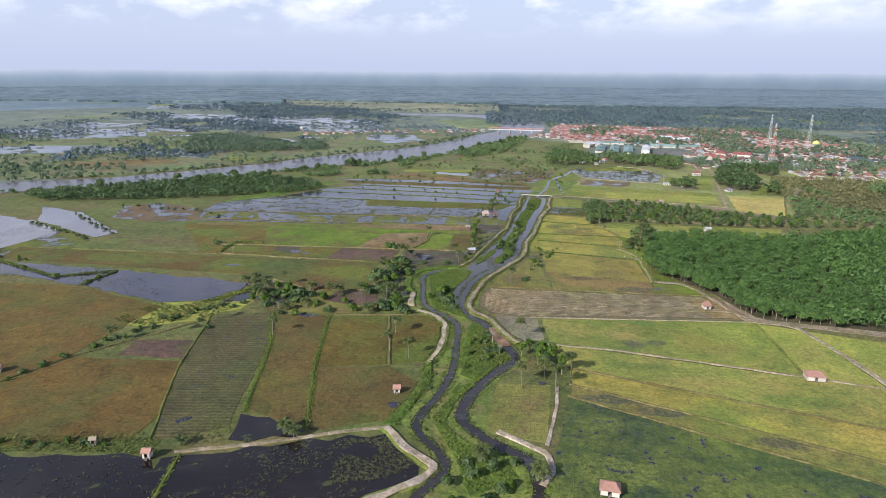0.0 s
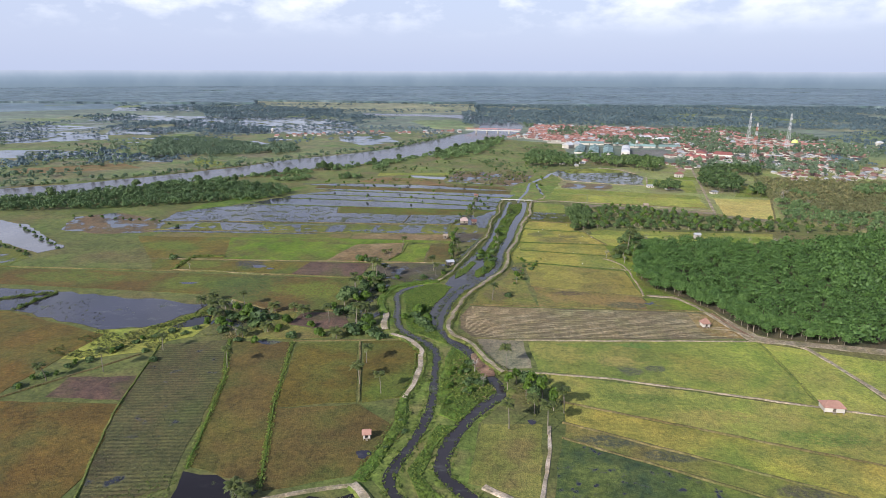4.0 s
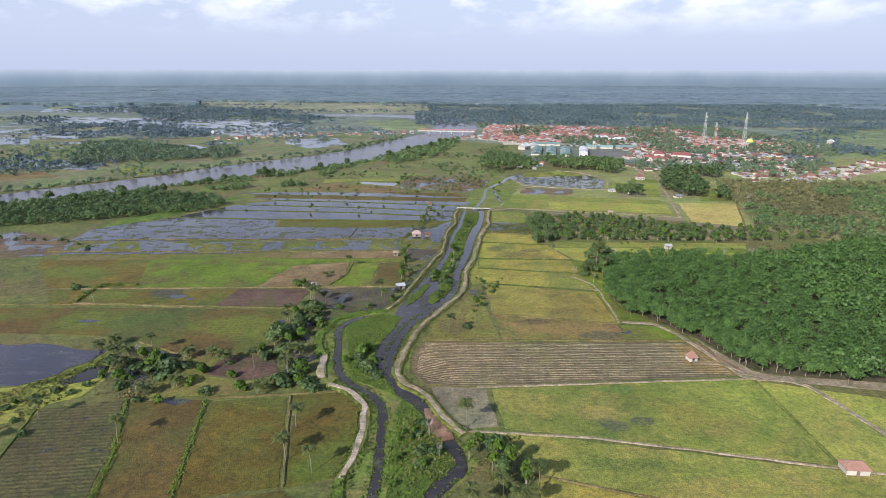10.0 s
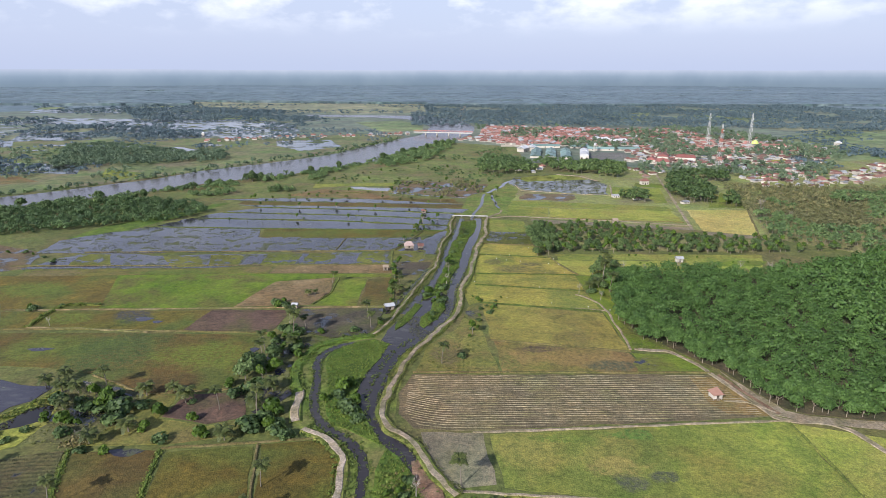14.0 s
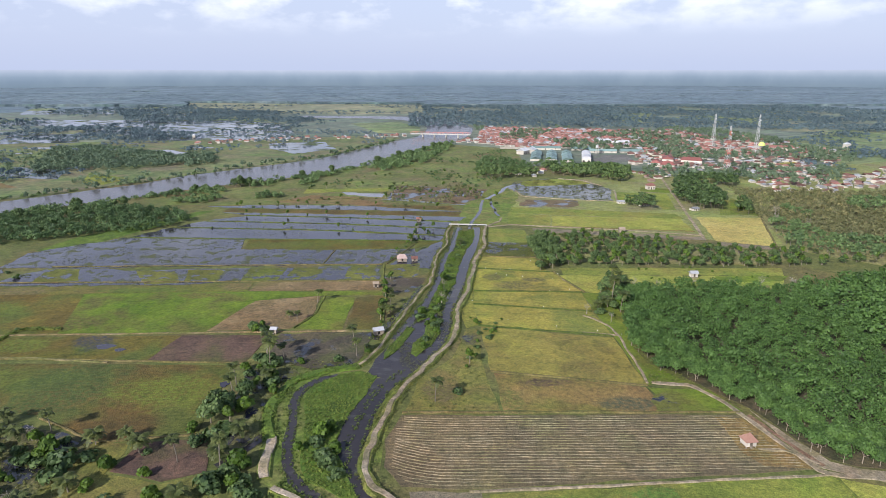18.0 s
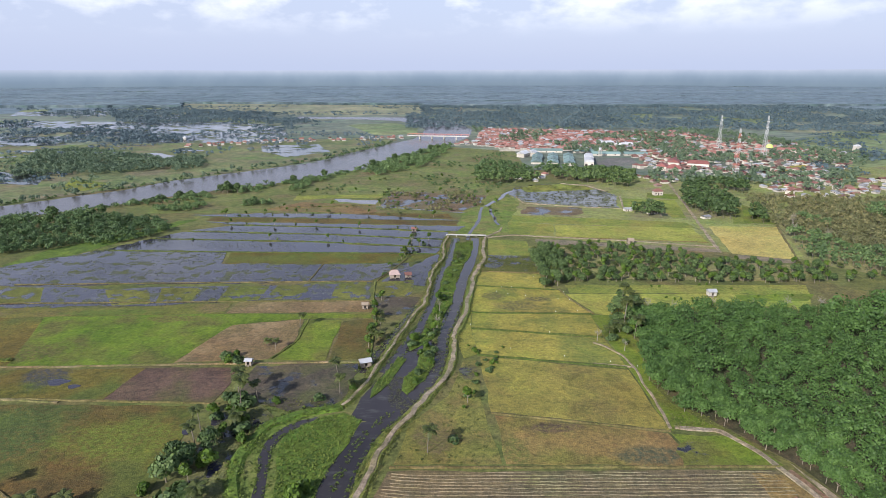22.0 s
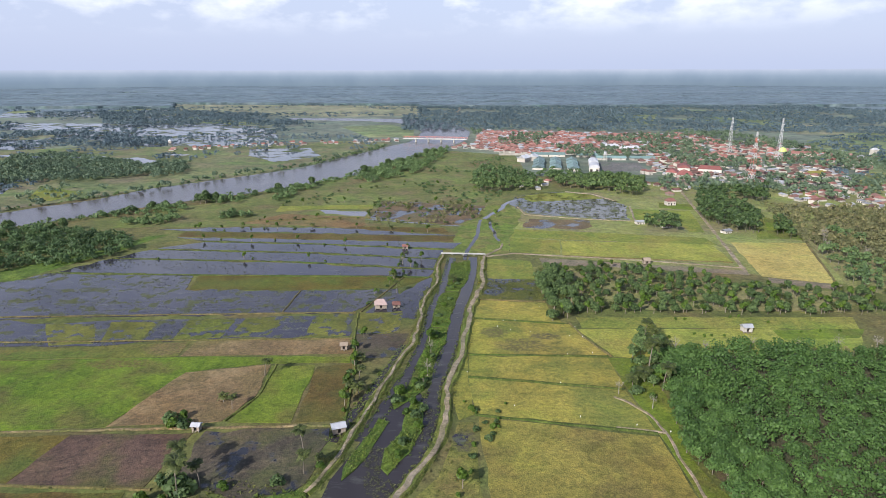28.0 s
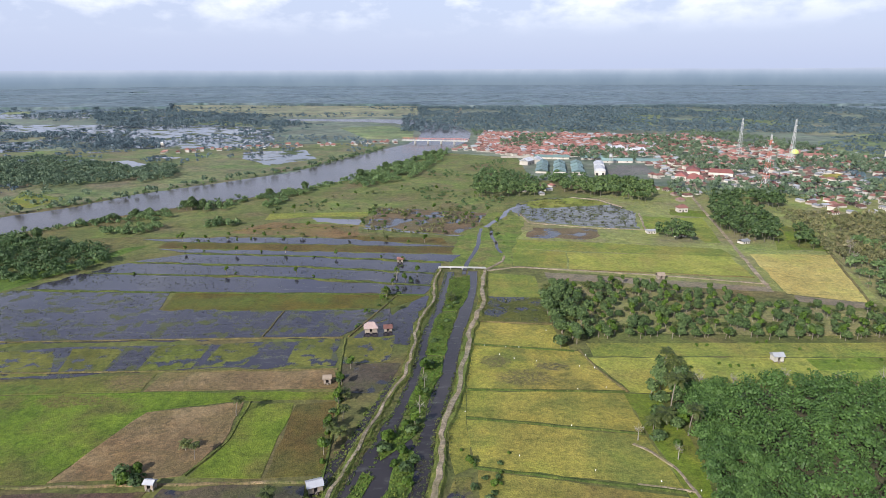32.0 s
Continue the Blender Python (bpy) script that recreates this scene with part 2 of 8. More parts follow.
M = {}
M["ground"] = land("meadow", (0.066, 0.08, 0.026), (0.094, 0.112, 0.034), (0.135, 0.14, 0.048), patch=0.012, grain=0.9, haze_sheen=0.06, stain=(0.12, 0.095, 0.045))
M["paddy_green"] = land("young_rice", (0.101, 0.132, 0.0264), (0.151, 0.185, 0.0352), (0.224, 0.233, 0.0495), stain=(0.19, 0.175, 0.045), run=-12, patch=0.03, wild=0.5)
M["paddy_lime"] = land("bright_rice", (0.0727, 0.114, 0.013), (0.108, 0.158, 0.017), (0.151, 0.191, 0.0242), stain=(0.11, 0.11, 0.028), run=4, wild=0.4)
M["paddy_olive"] = land("ripening_rice", (0.0697, 0.0558, 0.0128), (0.0967, 0.0764, 0.016), (0.124, 0.097, 0.0201), stain=(0.085, 0.105, 0.022), patch=0.03, wild=0.6)
M["paddy_yellow"] = land("ripe_rice", (0.164, 0.155, 0.0354), (0.24, 0.214, 0.0468), (0.322, 0.273, 0.0603), stain=(0.125, 0.148, 0.036), run=-10, patch=0.026, wild=0.6)
# far grass colours: pale and green plots, both dulled to look hazy
M["far_pale"] = land("hazed_pale_grass", (0.14, 0.15, 0.095), (0.18, 0.185, 0.12), (0.22, 0.215, 0.145), patch=0.008, grain=0.05, haze_sheen=0.1)
M["far_green"] = land("hazed_far_grass", (0.10, 0.135, 0.07), (0.14, 0.175, 0.085), (0.18, 0.205, 0.10), patch=0.006, grain=0.08, haze_sheen=0.1)
M["paddy_gold"] = land("straw_field", (0.269, 0.224, 0.0713), (0.353, 0.293, 0.0943), (0.42, 0.356, 0.127))
M["brown_crop"] = land("dry_crop", (0.0781, 0.051, 0.0144), (0.111, 0.0734, 0.0193), (0.138, 0.0978, 0.0241), stain=(0.08, 0.082, 0.022), patch=0.03, wild=0.7)
M["rust_crop"] = land("rusty_stubble", (0.0677, 0.0482, 0.0167), (0.0965, 0.0692, 0.0218), (0.124, 0.0945, 0.0277), stain=(0.078, 0.078, 0.023), patch=0.035, wild=0.6)
M["purple_soil"] = land("wet_brown_soil", (0.0645, 0.0416, 0.0346), (0.0915, 0.0574, 0.0461), (0.12, 0.0772, 0.0576), stain=(0.08, 0.076, 0.03))
M["tan_soil"] = land("dry_tan_stubble", (0.131, 0.0915, 0.0486), (0.181, 0.13, 0.068), (0.227, 0.168, 0.0918), stain=(0.13, 0.10, 0.046), patch=0.06)
M["row_crop"] = land("sown_rows", (0.0676, 0.0574, 0.0307), (0.0957, 0.0812, 0.0384), (0.114, 0.111, 0.0461), rows=(1.7, 83, 0.5), water=(0.13, 0.61), stain=(0.085, 0.088, 0.036))
M["ploughed"] = land("ploughed_earth", (0.092, 0.075, 0.045), (0.124, 0.1, 0.06), (0.155, 0.127, 0.077), rows=(1.5, 88, 0.35), stain=(0.13, 0.11, 0.06))
M["bare_grey"] = land("bare_grey_soil", (0.14, 0.12, 0.085), (0.175, 0.148, 0.105), (0.2, 0.175, 0.13))
M["wet_dark"] = land("boggy_dark_rice", (0.0272, 0.0493, 0.0255), (0.068, 0.0952, 0.0255), (0.132, 0.149, 0.0357), water=(0.22, 0.58), run=-22, patch=0.045, wild=0.3,
                    blobs=[(42, 112, 20, 10, (0.135, 0.158, 0.036)), (30, 142, 10, 7, (0.125, 0.15, 0.036)), (88, 112, 22, 9, (0.14, 0.162, 0.04)), (62, 137, 13, 6, (0.115, 0.14, 0.034)), (28, 165, 8, 5, (0.10, 0.125, 0.034))])
M["wet_brown"] = land("flooded_brown_stubble", (0.085, 0.065, 0.04), (0.125, 0.09, 0.055), (0.15, 0.115, 0.07), water=(0.06, 0.5))
M["marsh"] = land("flooded_weeds", (0.06, 0.075, 0.02), (0.095, 0.105, 0.025), (0.13, 0.135, 0.03), water=(0.05, 0.5))
M["far_marsh"] = land("drowned_far_fields", (0.06, 0.08, 0.03), (0.095, 0.11, 0.04), (0.13, 0.14, 0.05), water=(0.035, 0.41), haze_sheen=0.1)
M["field_wide"] = land("wide_mixed_rice", (0.0719, 0.051, 0.0193), (0.101, 0.0706, 0.0224), (0.13, 0.0922, 0.0273), stain=(0.085, 0.105, 0.024), patch=0.03, wild=0.8,
                       blobs=[(-122, 298, 16, 24, (0.062, 0.088, 0.024)), (-86, 295, 18, 11, (0.11, 0.135, 0.022)), (-152, 302, 10, 12, (0.10, 0.12, 0.024)), (-215, 305, 26, 8, (0.09, 0.115, 0.024))])
M["field_back"] = land("back_mixed_rice", (0.0844, 0.0686, 0.0177), (0.117, 0.0931, 0.0216), (0.147, 0.116, 0.0265), stain=(0.075, 0.10, 0.022), patch=0.03, wild=0.7,
                       blobs=[(-131, 334, 8, 8, (0.05, 0.05, 0.055)), (-158, 330, 12, 6, (0.11, 0.135, 0.024)), (-195, 365, 16, 10, (0.10, 0.13, 0.024))])
M["field_lime"] = land("bright_mixed_rice", (0.0649, 0.11, 0.0108), (0.0952, 0.146, 0.0144), (0.129, 0.18, 0.0202), stain=(0.10, 0.092, 0.03), run=4, wild=0.4,
                       blobs=[(-150, 352, 14, 8, (0.10, 0.09, 0.03)), (-108, 384, 16, 4, (0.115, 0.10, 0.032))])
M["stubble_wet"] = land("streaky_stubble", (0.122, 0.08, 0.036), (0.172, 0.115, 0.047), (0.225, 0.158, 0.062), stain=(0.15, 0.125, 0.038), patch=0.04, wild=0.6,
                        blobs=[(60, 288, 10, 4, (0.075, 0.078, 0.045)), (36, 301, 9, 3, (0.085, 0.06, 0.04)), (24, 290, 4, 8, (0.12, 0.122, 0.034)), (45, 294, 12, 6, (0.2, 0.14, 0.05))])
M["field_band"] = land("band_of_mixed_rice", (0.075, 0.088, 0.02), (0.112, 0.122, 0.026), (0.15, 0.15, 0.036), stain=(0.13, 0.105, 0.038), patch=0.03, wild=0.6,
                       blobs=[(-200, 388, 20, 7, (0.14, 0.11, 0.055)), (-96, 396, 9, 6, (0.14, 0.108, 0.05)), (-140, 391, 20, 4, (0.085, 0.125, 0.022))])
M["paddy_mixed"] = land("uneven_green_rice", (0.095, 0.122, 0.028), (0.14, 0.168, 0.036), (0.2, 0.21, 0.048), stain=(0.215, 0.19, 0.055), run=-10, patch=0.03, wild=0.5,
                        blobs=[(23, 238, 8, 9, (0.2, 0.19, 0.05)), (46, 230, 9, 4, (0.225, 0.19, 0.06)), (48, 224, 5, 3, (0.075, 0.082, 0.052)), (57, 226, 4, 2.5, (0.07, 0.078, 0.05)), (58, 245, 14, 2.5, (0.085, 0.15, 0.03)), (34, 243, 9, 2, (0.11, 0.15, 0.03))])
M["paddy_strip"] = land("pale_banded_rice", (0.127, 0.152, 0.0336), (0.185, 0.205, 0.0441), (0.249, 0.247, 0.0588), stain=(0.235, 0.205, 0.058), run=-16, patch=0.03, wild=0.5,
                        blobs=[(45, 205, 10, 3, (0.1, 0.135, 0.03)), (70, 196, 12, 4, (0.23, 0.2, 0.055)), (95, 186, 12, 4, (0.11, 0.155, 0.03))])
M["wet_strip"] = land("wet_brown_strip", (0.115, 0.1, 0.034), (0.17, 0.145, 0.044), (0.225, 0.19, 0.056), stain=(0.125, 0.135, 0.036), run=-22, patch=0.04, wild=0.6,
                      blobs=[(34, 180, 9, 3, (0.06, 0.066, 0.045)), (48, 174, 8, 2.5, (0.065, 0.068, 0.046)), (80, 161, 9, 3, (0.075, 0.07, 0.045)), (110, 144, 10, 3, (0.21, 0.16, 0.05))])
M["wild_grass"] = land("rough_olive_grass", (0.098, 0.106, 0.028), (0.142, 0.146, 0.037), (0.185, 0.182, 0.05), stain=(0.15, 0.12, 0.045), patch=0.05, wild=0.5,
                       blobs=[(13, 336, 4, 5, (0.07, 0.062, 0.045)), (2, 295, 6, 8, (0.12, 0.095, 0.045))])
M["mud_bank"] = land("red_brown_spoil", (0.13, 0.075, 0.05), (0.19, 0.115, 0.08), (0.25, 0.165, 0.12), patch=0.2)
# far meadow greyed towards blue in its base tones, as haze does
M["far_ground"] = land("hazed_meadow_land", (0.092, 0.12, 0.098), (0.12, 0.148, 0.115), (0.15, 0.172, 0.13), patch=0.008, grain=0.06, haze_sheen=0.15, stain=(0.12, 0.13, 0.1), wild=0.4)
M["dry_grass"] = land("dry_pale_grass", (0.13, 0.135, 0.05), (0.18, 0.178, 0.068), (0.23, 0.215, 0.095), stain=(0.2, 0.17, 0.09), patch=0.05)
M["meadow_light"] = land("sunny_meadow", (0.129, 0.151, 0.046), (0.174, 0.196, 0.0598), (0.224, 0.23, 0.0805), patch=0.02, grain=0.9, haze_sheen=0.15, stain=(0.17, 0.15, 0.08), wild=0.4)
M["yellow_green"] = land("greenish_ripe_rice", (0.146, 0.142, 0.0312), (0.211, 0.194, 0.0416), (0.281, 0.245, 0.0541), stain=(0.12, 0.14, 0.032), run=-10, patch=0.03, wild=0.5)
M["yellow_bare"] = land("thin_ripe_rice", (0.175, 0.15, 0.0354), (0.252, 0.209, 0.0478), (0.322, 0.264, 0.0624), stain=(0.125, 0.125, 0.034), run=-10, patch=0.04, wild=0.6,
                        blobs=[(36, 398, 10, 6, (0.115, 0.10, 0.04)), (28, 410, 5, 5, (0.11, 0.10, 0.04)), (48, 406, 7, 3, (0.10, 0.088, 0.042))])
M["yellow_brown"] = land("brownish_ripe_rice", (0.146, 0.128, 0.0333), (0.207, 0.183, 0.0447), (0.266, 0.237, 0.0582), stain=(0.14, 0.112, 0.038), run=-10, patch=0.03, wild=0.6)
# green bund weeds, darkened to include the shadow line along the bund
M["bund_weed"] = land("weedy_bund_with_shadow", (0.035, 0.055, 0.014), (0.06, 0.085, 0.02), (0.10, 0.12, 0.03), patch=0.2)
M["paddy_bright"] = land("sunlit_rice", (0.15, 0.182, 0.0356), (0.22, 0.242, 0.0475), (0.301, 0.297, 0.0653), stain=(0.22, 0.2, 0.055), run=-12, patch=0.03, wild=0.5)
M["path"] = land("pale_clay_path", (0.165, 0.132, 0.095), (0.255, 0.205, 0.155), (0.345, 0.285, 0.22), patch=0.12, grain=1.6, wild=0.15, stain=(0.18, 0.155, 0.09), streaks=0.05)
M["bund_grass"] = land("grassy_bund", (0.07, 0.095, 0.022), (0.115, 0.14, 0.03), (0.18, 0.178, 0.055), patch=0.15)
M["sand"] = land("pale_sandy_earth", (0.24, 0.19, 0.15), (0.35, 0.285, 0.23), (0.44, 0.37, 0.31), patch=0.15, grain=1.6, wild=0.1, stain=(0.22, 0.18, 0.11), streaks=0.05)
M["litter"] = land("shady_leaf_litter", (0.042, 0.045, 0.022), (0.06, 0.06, 0.03), (0.085, 0.078, 0.042), stain=(0.09, 0.07, 0.045), patch=0.08)
M["bund_tan"] = land("dry_tan_bund", (0.13, 0.1, 0.055), (0.18, 0.14, 0.08), (0.235, 0.19, 0.12), stain=(0.1, 0.11, 0.035), patch=0.12)
M["bund_soil"] = land("earth_bund", (0.085, 0.075, 0.03), (0.125, 0.105, 0.044), (0.175, 0.145, 0.07), patch=0.15)
M["canal_head"] = land("green_canal_weeds", (0.075, 0.105, 0.024), (0.11, 0.148, 0.032), (0.15, 0.185, 0.045), stain=(0.14, 0.13, 0.05), patch=0.05, grain=0.9)
M["weed_green"] = land("lush_weeds", (0.0516, 0.088, 0.0171), (0.0774, 0.128, 0.0209), (0.112, 0.163, 0.0285), patch=0.09, grain=0.7, bump=1.0)
M["river"] = water_mat("river_water", (0.065, 0.056, 0.06), 0.22, ripple=0.25, scum=0.1)
M["canal"] = water_mat("canal_water", (0.03, 0.026, 0.028), 0.07, weed=0.39)
M["pond"] = water_mat("black_pond_water", (0.012, 0.009, 0.009), 0.05, weed=0.40, scum=0.06)
M["flood"] = water_mat("flood_water", (0.03, 0.028, 0.042), 0.06, weed=0.40, ripple=0.12)
M["flood_weedy"] = water_mat("weedy_flood_water", (0.03, 0.028, 0.042), 0.07, weed=0.485, ripple=0.12, weed_colour=(0.072, 0.082, 0.03), scum=0.5)
M["swamp"] = water_mat("weedy_swamp_water", (0.06, 0.058, 0.056), 0.1, weed=0.49, ripple=0.1, weed_colour=(0.1, 0.112, 0.048), scum=0.5)
M["flood_pale"] = water_mat("pale_flood_water", (0.115, 0.11, 0.125), 0.1, weed=0.38)
M["weeds"] = leafy("weed_leaves", (0.068, 0.0984, 0.0187), (0.106, 0.148, 0.0272), (0.144, 0.184, 0.0391))
M["pond_weed"] = leafy("floating_pond_weed", (0.055, 0.062, 0.03), (0.085, 0.094, 0.042), (0.125, 0.128, 0.062))
M["dull_weeds"] = leafy("dull_weed_leaves", (0.07, 0.085, 0.022), (0.11, 0.12, 0.034), (0.16, 0.16, 0.05))
M["straw"] = leafy("straw_stalks", (0.14, 0.11, 0.05), (0.20, 0.165, 0.08), (0.28, 0.24, 0.13))
M["rubber"] = leafy("rubber_leaves", (0.058, 0.114, 0.0346), (0.08, 0.154, 0.0432), (0.108, 0.193, 0.0576))
M["broad"] = leafy("broad_leaves", (0.0477, 0.0821, 0.035), (0.0795, 0.129, 0.0501), (0.124, 0.183, 0.07))
M["bush"] = leafy("bush_leaves", (0.045, 0.085, 0.014), (0.075, 0.135, 0.018), (0.11, 0.18, 0.025))
M["bank_leaf"] = leafy("riverside_leaves", (0.0606, 0.105, 0.0486), (0.093, 0.152, 0.0669), (0.136, 0.205, 0.0913), grove=0.05)
M["palm"] = leafy("palm_fronds", (0.0432, 0.0612, 0.0165), (0.072, 0.0936, 0.0285), (0.115, 0.128, 0.045))
M["dry_leaf"] = leafy("dry_scrub_leaves", (0.124, 0.124, 0.067), (0.178, 0.175, 0.0918), (0.232, 0.221, 0.124))
# leaf tones shifted to blue: distance haze put into the base colour
M["far_wood"] = leafy("hazed_wood_leaves", (0.0829, 0.122, 0.17), (0.104, 0.149, 0.202), (0.129, 0.178, 0.23), grove=0.01, mist=0.0)
# far canopy in blue-grey tones, with haze painted into them
M["canopy_far"] = land("hazed_far_canopy", (0.058, 0.088, 0.105), (0.088, 0.124, 0.146), (0.122, 0.16, 0.178), patch=0.004, grain=0.05, haze_sheen=0.3, bump=0.0, wild=0.3, streaks=0.0)
M["yard"] = land("dark_paved_yard", (0.10, 0.10, 0.10), (0.13, 0.128, 0.125), (0.17, 0.165, 0.16))
M["rough_meadow"] = land("rough_mixed_meadow", (0.078, 0.1, 0.032), (0.112, 0.135, 0.042), (0.155, 0.168, 0.06), stain=(0.135, 0.115, 0.06), patch=0.02, grain=0.9, run=-8, wild=0.7)
M["bank_meadow"] = land("riverside_meadow", (0.088, 0.115, 0.052), (0.118, 0.146, 0.064), (0.155, 0.172, 0.085), stain=(0.15, 0.13, 0.088), patch=0.014, grain=0.4, run=20, wild=0.7)
M["drowned_rice"] = land("half_drowned_rice", (0.075, 0.085, 0.022), (0.115, 0.125, 0.028), (0.155, 0.158, 0.038), patch=0.06, water=(0.14, 0.53), run=4, wild=0.4)
M["mire"] = land("weedy_mire", (0.05, 0.042, 0.034), (0.072, 0.06, 0.046), (0.098, 0.086, 0.058), stain=(0.075, 0.08, 0.034), patch=0.06, water=(0.11, 0.56))
M["rust_grass"] = land("rusty_dry_grass", (0.125, 0.082, 0.04), (0.165, 0.11, 0.052), (0.2, 0.145, 0.07), stain=(0.115, 0.105, 0.045), patch=0.03, run=-6, wild=0.5)
# mid-distance leaves, paler and bluer to carry haze in their colour
M["mid_wood"] = leafy("hazed_mid_wood_leaves", (0.0822, 0.126, 0.0953), (0.114, 0.168, 0.121), (0.151, 0.203, 0.143), grove=0.03, mist=0.0)
M["bog"] = land("boggy_brown_weeds", (0.077, 0.075, 0.036), (0.112, 0.108, 0.048), (0.14, 0.15, 0.054), water=(0.1, 0.52))
M["palm_bark"] = plain("grey_palm_bark", (0.12, 0.1, 0.08), (0.2, 0.17, 0.14), 3.0)
M["bark"] = plain("grey_bark", (0.16, 0.13, 0.10), (0.26, 0.22, 0.18), 3.0)
M["roof_red"] = plain("clay_tile_roof", (0.185, 0.082, 0.068), (0.265, 0.13, 0.108), 1.2, vary=0.55)
M["roof_orange"] = plain("orange_tile_roof", (0.17, 0.085, 0.07), (0.235, 0.13, 0.106), 1.2, vary=0.45)
M["roof_brown"] = plain("old_tile_roof", (0.15, 0.085, 0.072), (0.22, 0.13, 0.11), 1.2, vary=0.45)
M["roof_thatch"] = plain("old_palm_thatch", (0.24, 0.19, 0.14), (0.36, 0.29, 0.23), 3.0, vary=0.2, bump=0.6)
M["roof_patch"] = plain("patched_tin_roof", (0.29, 0.2, 0.18), (0.42, 0.33, 0.31), 1.4, rough=0.6, vary=0.2)
M["roof_zinc"] = plain("zinc_sheet_roof", (0.30, 0.31, 0.335), (0.44, 0.45, 0.475), 0.8, rough=0.5, metal=0.2, vary=0.3)
M["roof_green"] = plain("green_sheet_roof", (0.14, 0.225, 0.215), (0.19, 0.28, 0.27), 0.8, rough=0.6, vary=0.25)
M["roof_rust"] = plain("rusty_pink_roof", (0.25, 0.125, 0.095), (0.38, 0.22, 0.175), 1.6, vary=0.2)
M["wall_white"] = plain("lime_washed_wall", (0.42, 0.39, 0.35), (0.54, 0.51, 0.46), 0.9, vary=0.25)
M["wall_wood"] = plain("weathered_boards", (0.22, 0.18, 0.145), (0.34, 0.29, 0.24), 2.5, vary=0.2)
M["opening"] = plain("dark_opening", (0.03, 0.028, 0.026), (0.06, 0.055, 0.05), 2.0, rough=0.4)
M["post"] = plain("grey_timber_post", (0.20, 0.17, 0.14), (0.32, 0.28, 0.24), 4.0)
M["steel_red"] = plain("red_painted_steel", (0.42, 0.12, 0.09), (0.5, 0.2, 0.16), 2.0, rough=0.5, vary=0.1)
M["steel_white"] = plain("grey_painted_steel", (0.42, 0.43, 0.44), (0.52, 0.53, 0.54), 2.0, rough=0.5, vary=0.1)
M["concrete"] = plain("weathered_concrete", (0.34, 0.335, 0.31), (0.46, 0.45, 0.42), 1.2, vary=0.1)

M["roof_white"] = plain("white_sheet_roof", (0.48, 0.49, 0.52), (0.6, 0.61, 0.64), 0.8, rough=0.5, vary=0.1)
M["dome_lime"] = plain("lime_painted_dome", (0.50, 0.60, 0.14), (0.58, 0.68, 0.2), 1.0, rough=0.4, vary=0.05)
M["roof_deep"] = plain("deep_red_roof", (0.18, 0.062, 0.055), (0.245, 0.095, 0.085), 1.0, vary=0.3)


# ---- builders ----
def mesh_obj(name, verts, faces, mat, parent=None, label=""):
    me = bpy.data.meshes.new(name)
    me.from_pydata([tuple(v) for v in verts], [], faces)
    me.materials.append(mat)
    ob = new(name, me)
    if parent is not None:
        ob.parent = parent
    if label:
        ob["label"] = label
    return ob


def part(name, bm, mat, parent, label=""):
    me = bpy.data.meshes.new(name)
    bm.to_mesh(me)
    bm.free()
    me.materials.append(mat)
    ob = new(name, me)
    ob.parent = parent
    if label:
        ob["label"] = label
    return ob


def big_mesh(name, verts, faces, mat):
    """Many equal-sided faces at once, from arrays."""
    k = faces.shape[1]
    me = bpy.data.meshes.new(name)
    me.vertices.add(len(verts))
    me.vertices.foreach_set("co", verts.astype(np.float32).ravel())
    me.loops.add(faces.size)
    me.loops.foreach_set("vertex_index", faces.astype(np.int32).ravel())
    me.polygons.add(len(faces))
    me.polygons.foreach_set("loop_start", np.arange(0, faces.size, k, dtype=np.int32))
    me.update(calc_edges=True)
    me.materials.append(mat)
    return me


def inside(p, poly):
    x, y = p
    hit = False
    for i in range(len(poly)):
        (x1, y1), (x2, y2) = poly[i - 1], poly[i]
        if (y1 > y) != (y2 > y) and x < (x2 - x1) * (y - y1) / (y2 - y1) + x1:
            hit = not hit
    return hit


def wander(line, step, amount, seed):
    """A line with more points, which strays a little from side to side."""
    rnd = random.Random(seed)
    out = []
    for (x1, y1), (x2, y2) in zip(line, line[1:]):
        d = math.hypot(x2 - x1, y2 - y1)
        k = max(1, round(d / step))
        for i in range(k):
            f = i / k
            a = amount * (rnd.random() - 0.5) * (1 if i else 0.3)
            out.append((x1 + (x2 - x1) * f - (y2 - y1) / d * a, y1 + (y2 - y1) * f + (x2 - x1) / d * a))
    out.append(line[-1])
    return out


def smooth(line, rounds=2):
    for _ in range(rounds):
        out = [line[0]]
        for (x1, y1), (x2, y2) in zip(line, line[1:]):
            out += [(0.75 * x1 + 0.25 * x2, 0.75 * y1 + 0.25 * y2), (0.25 * x1 + 0.75 * x2, 0.25 * y1 + 0.75 * y2)]
        out.append(line[-1])
        line = out
    return line


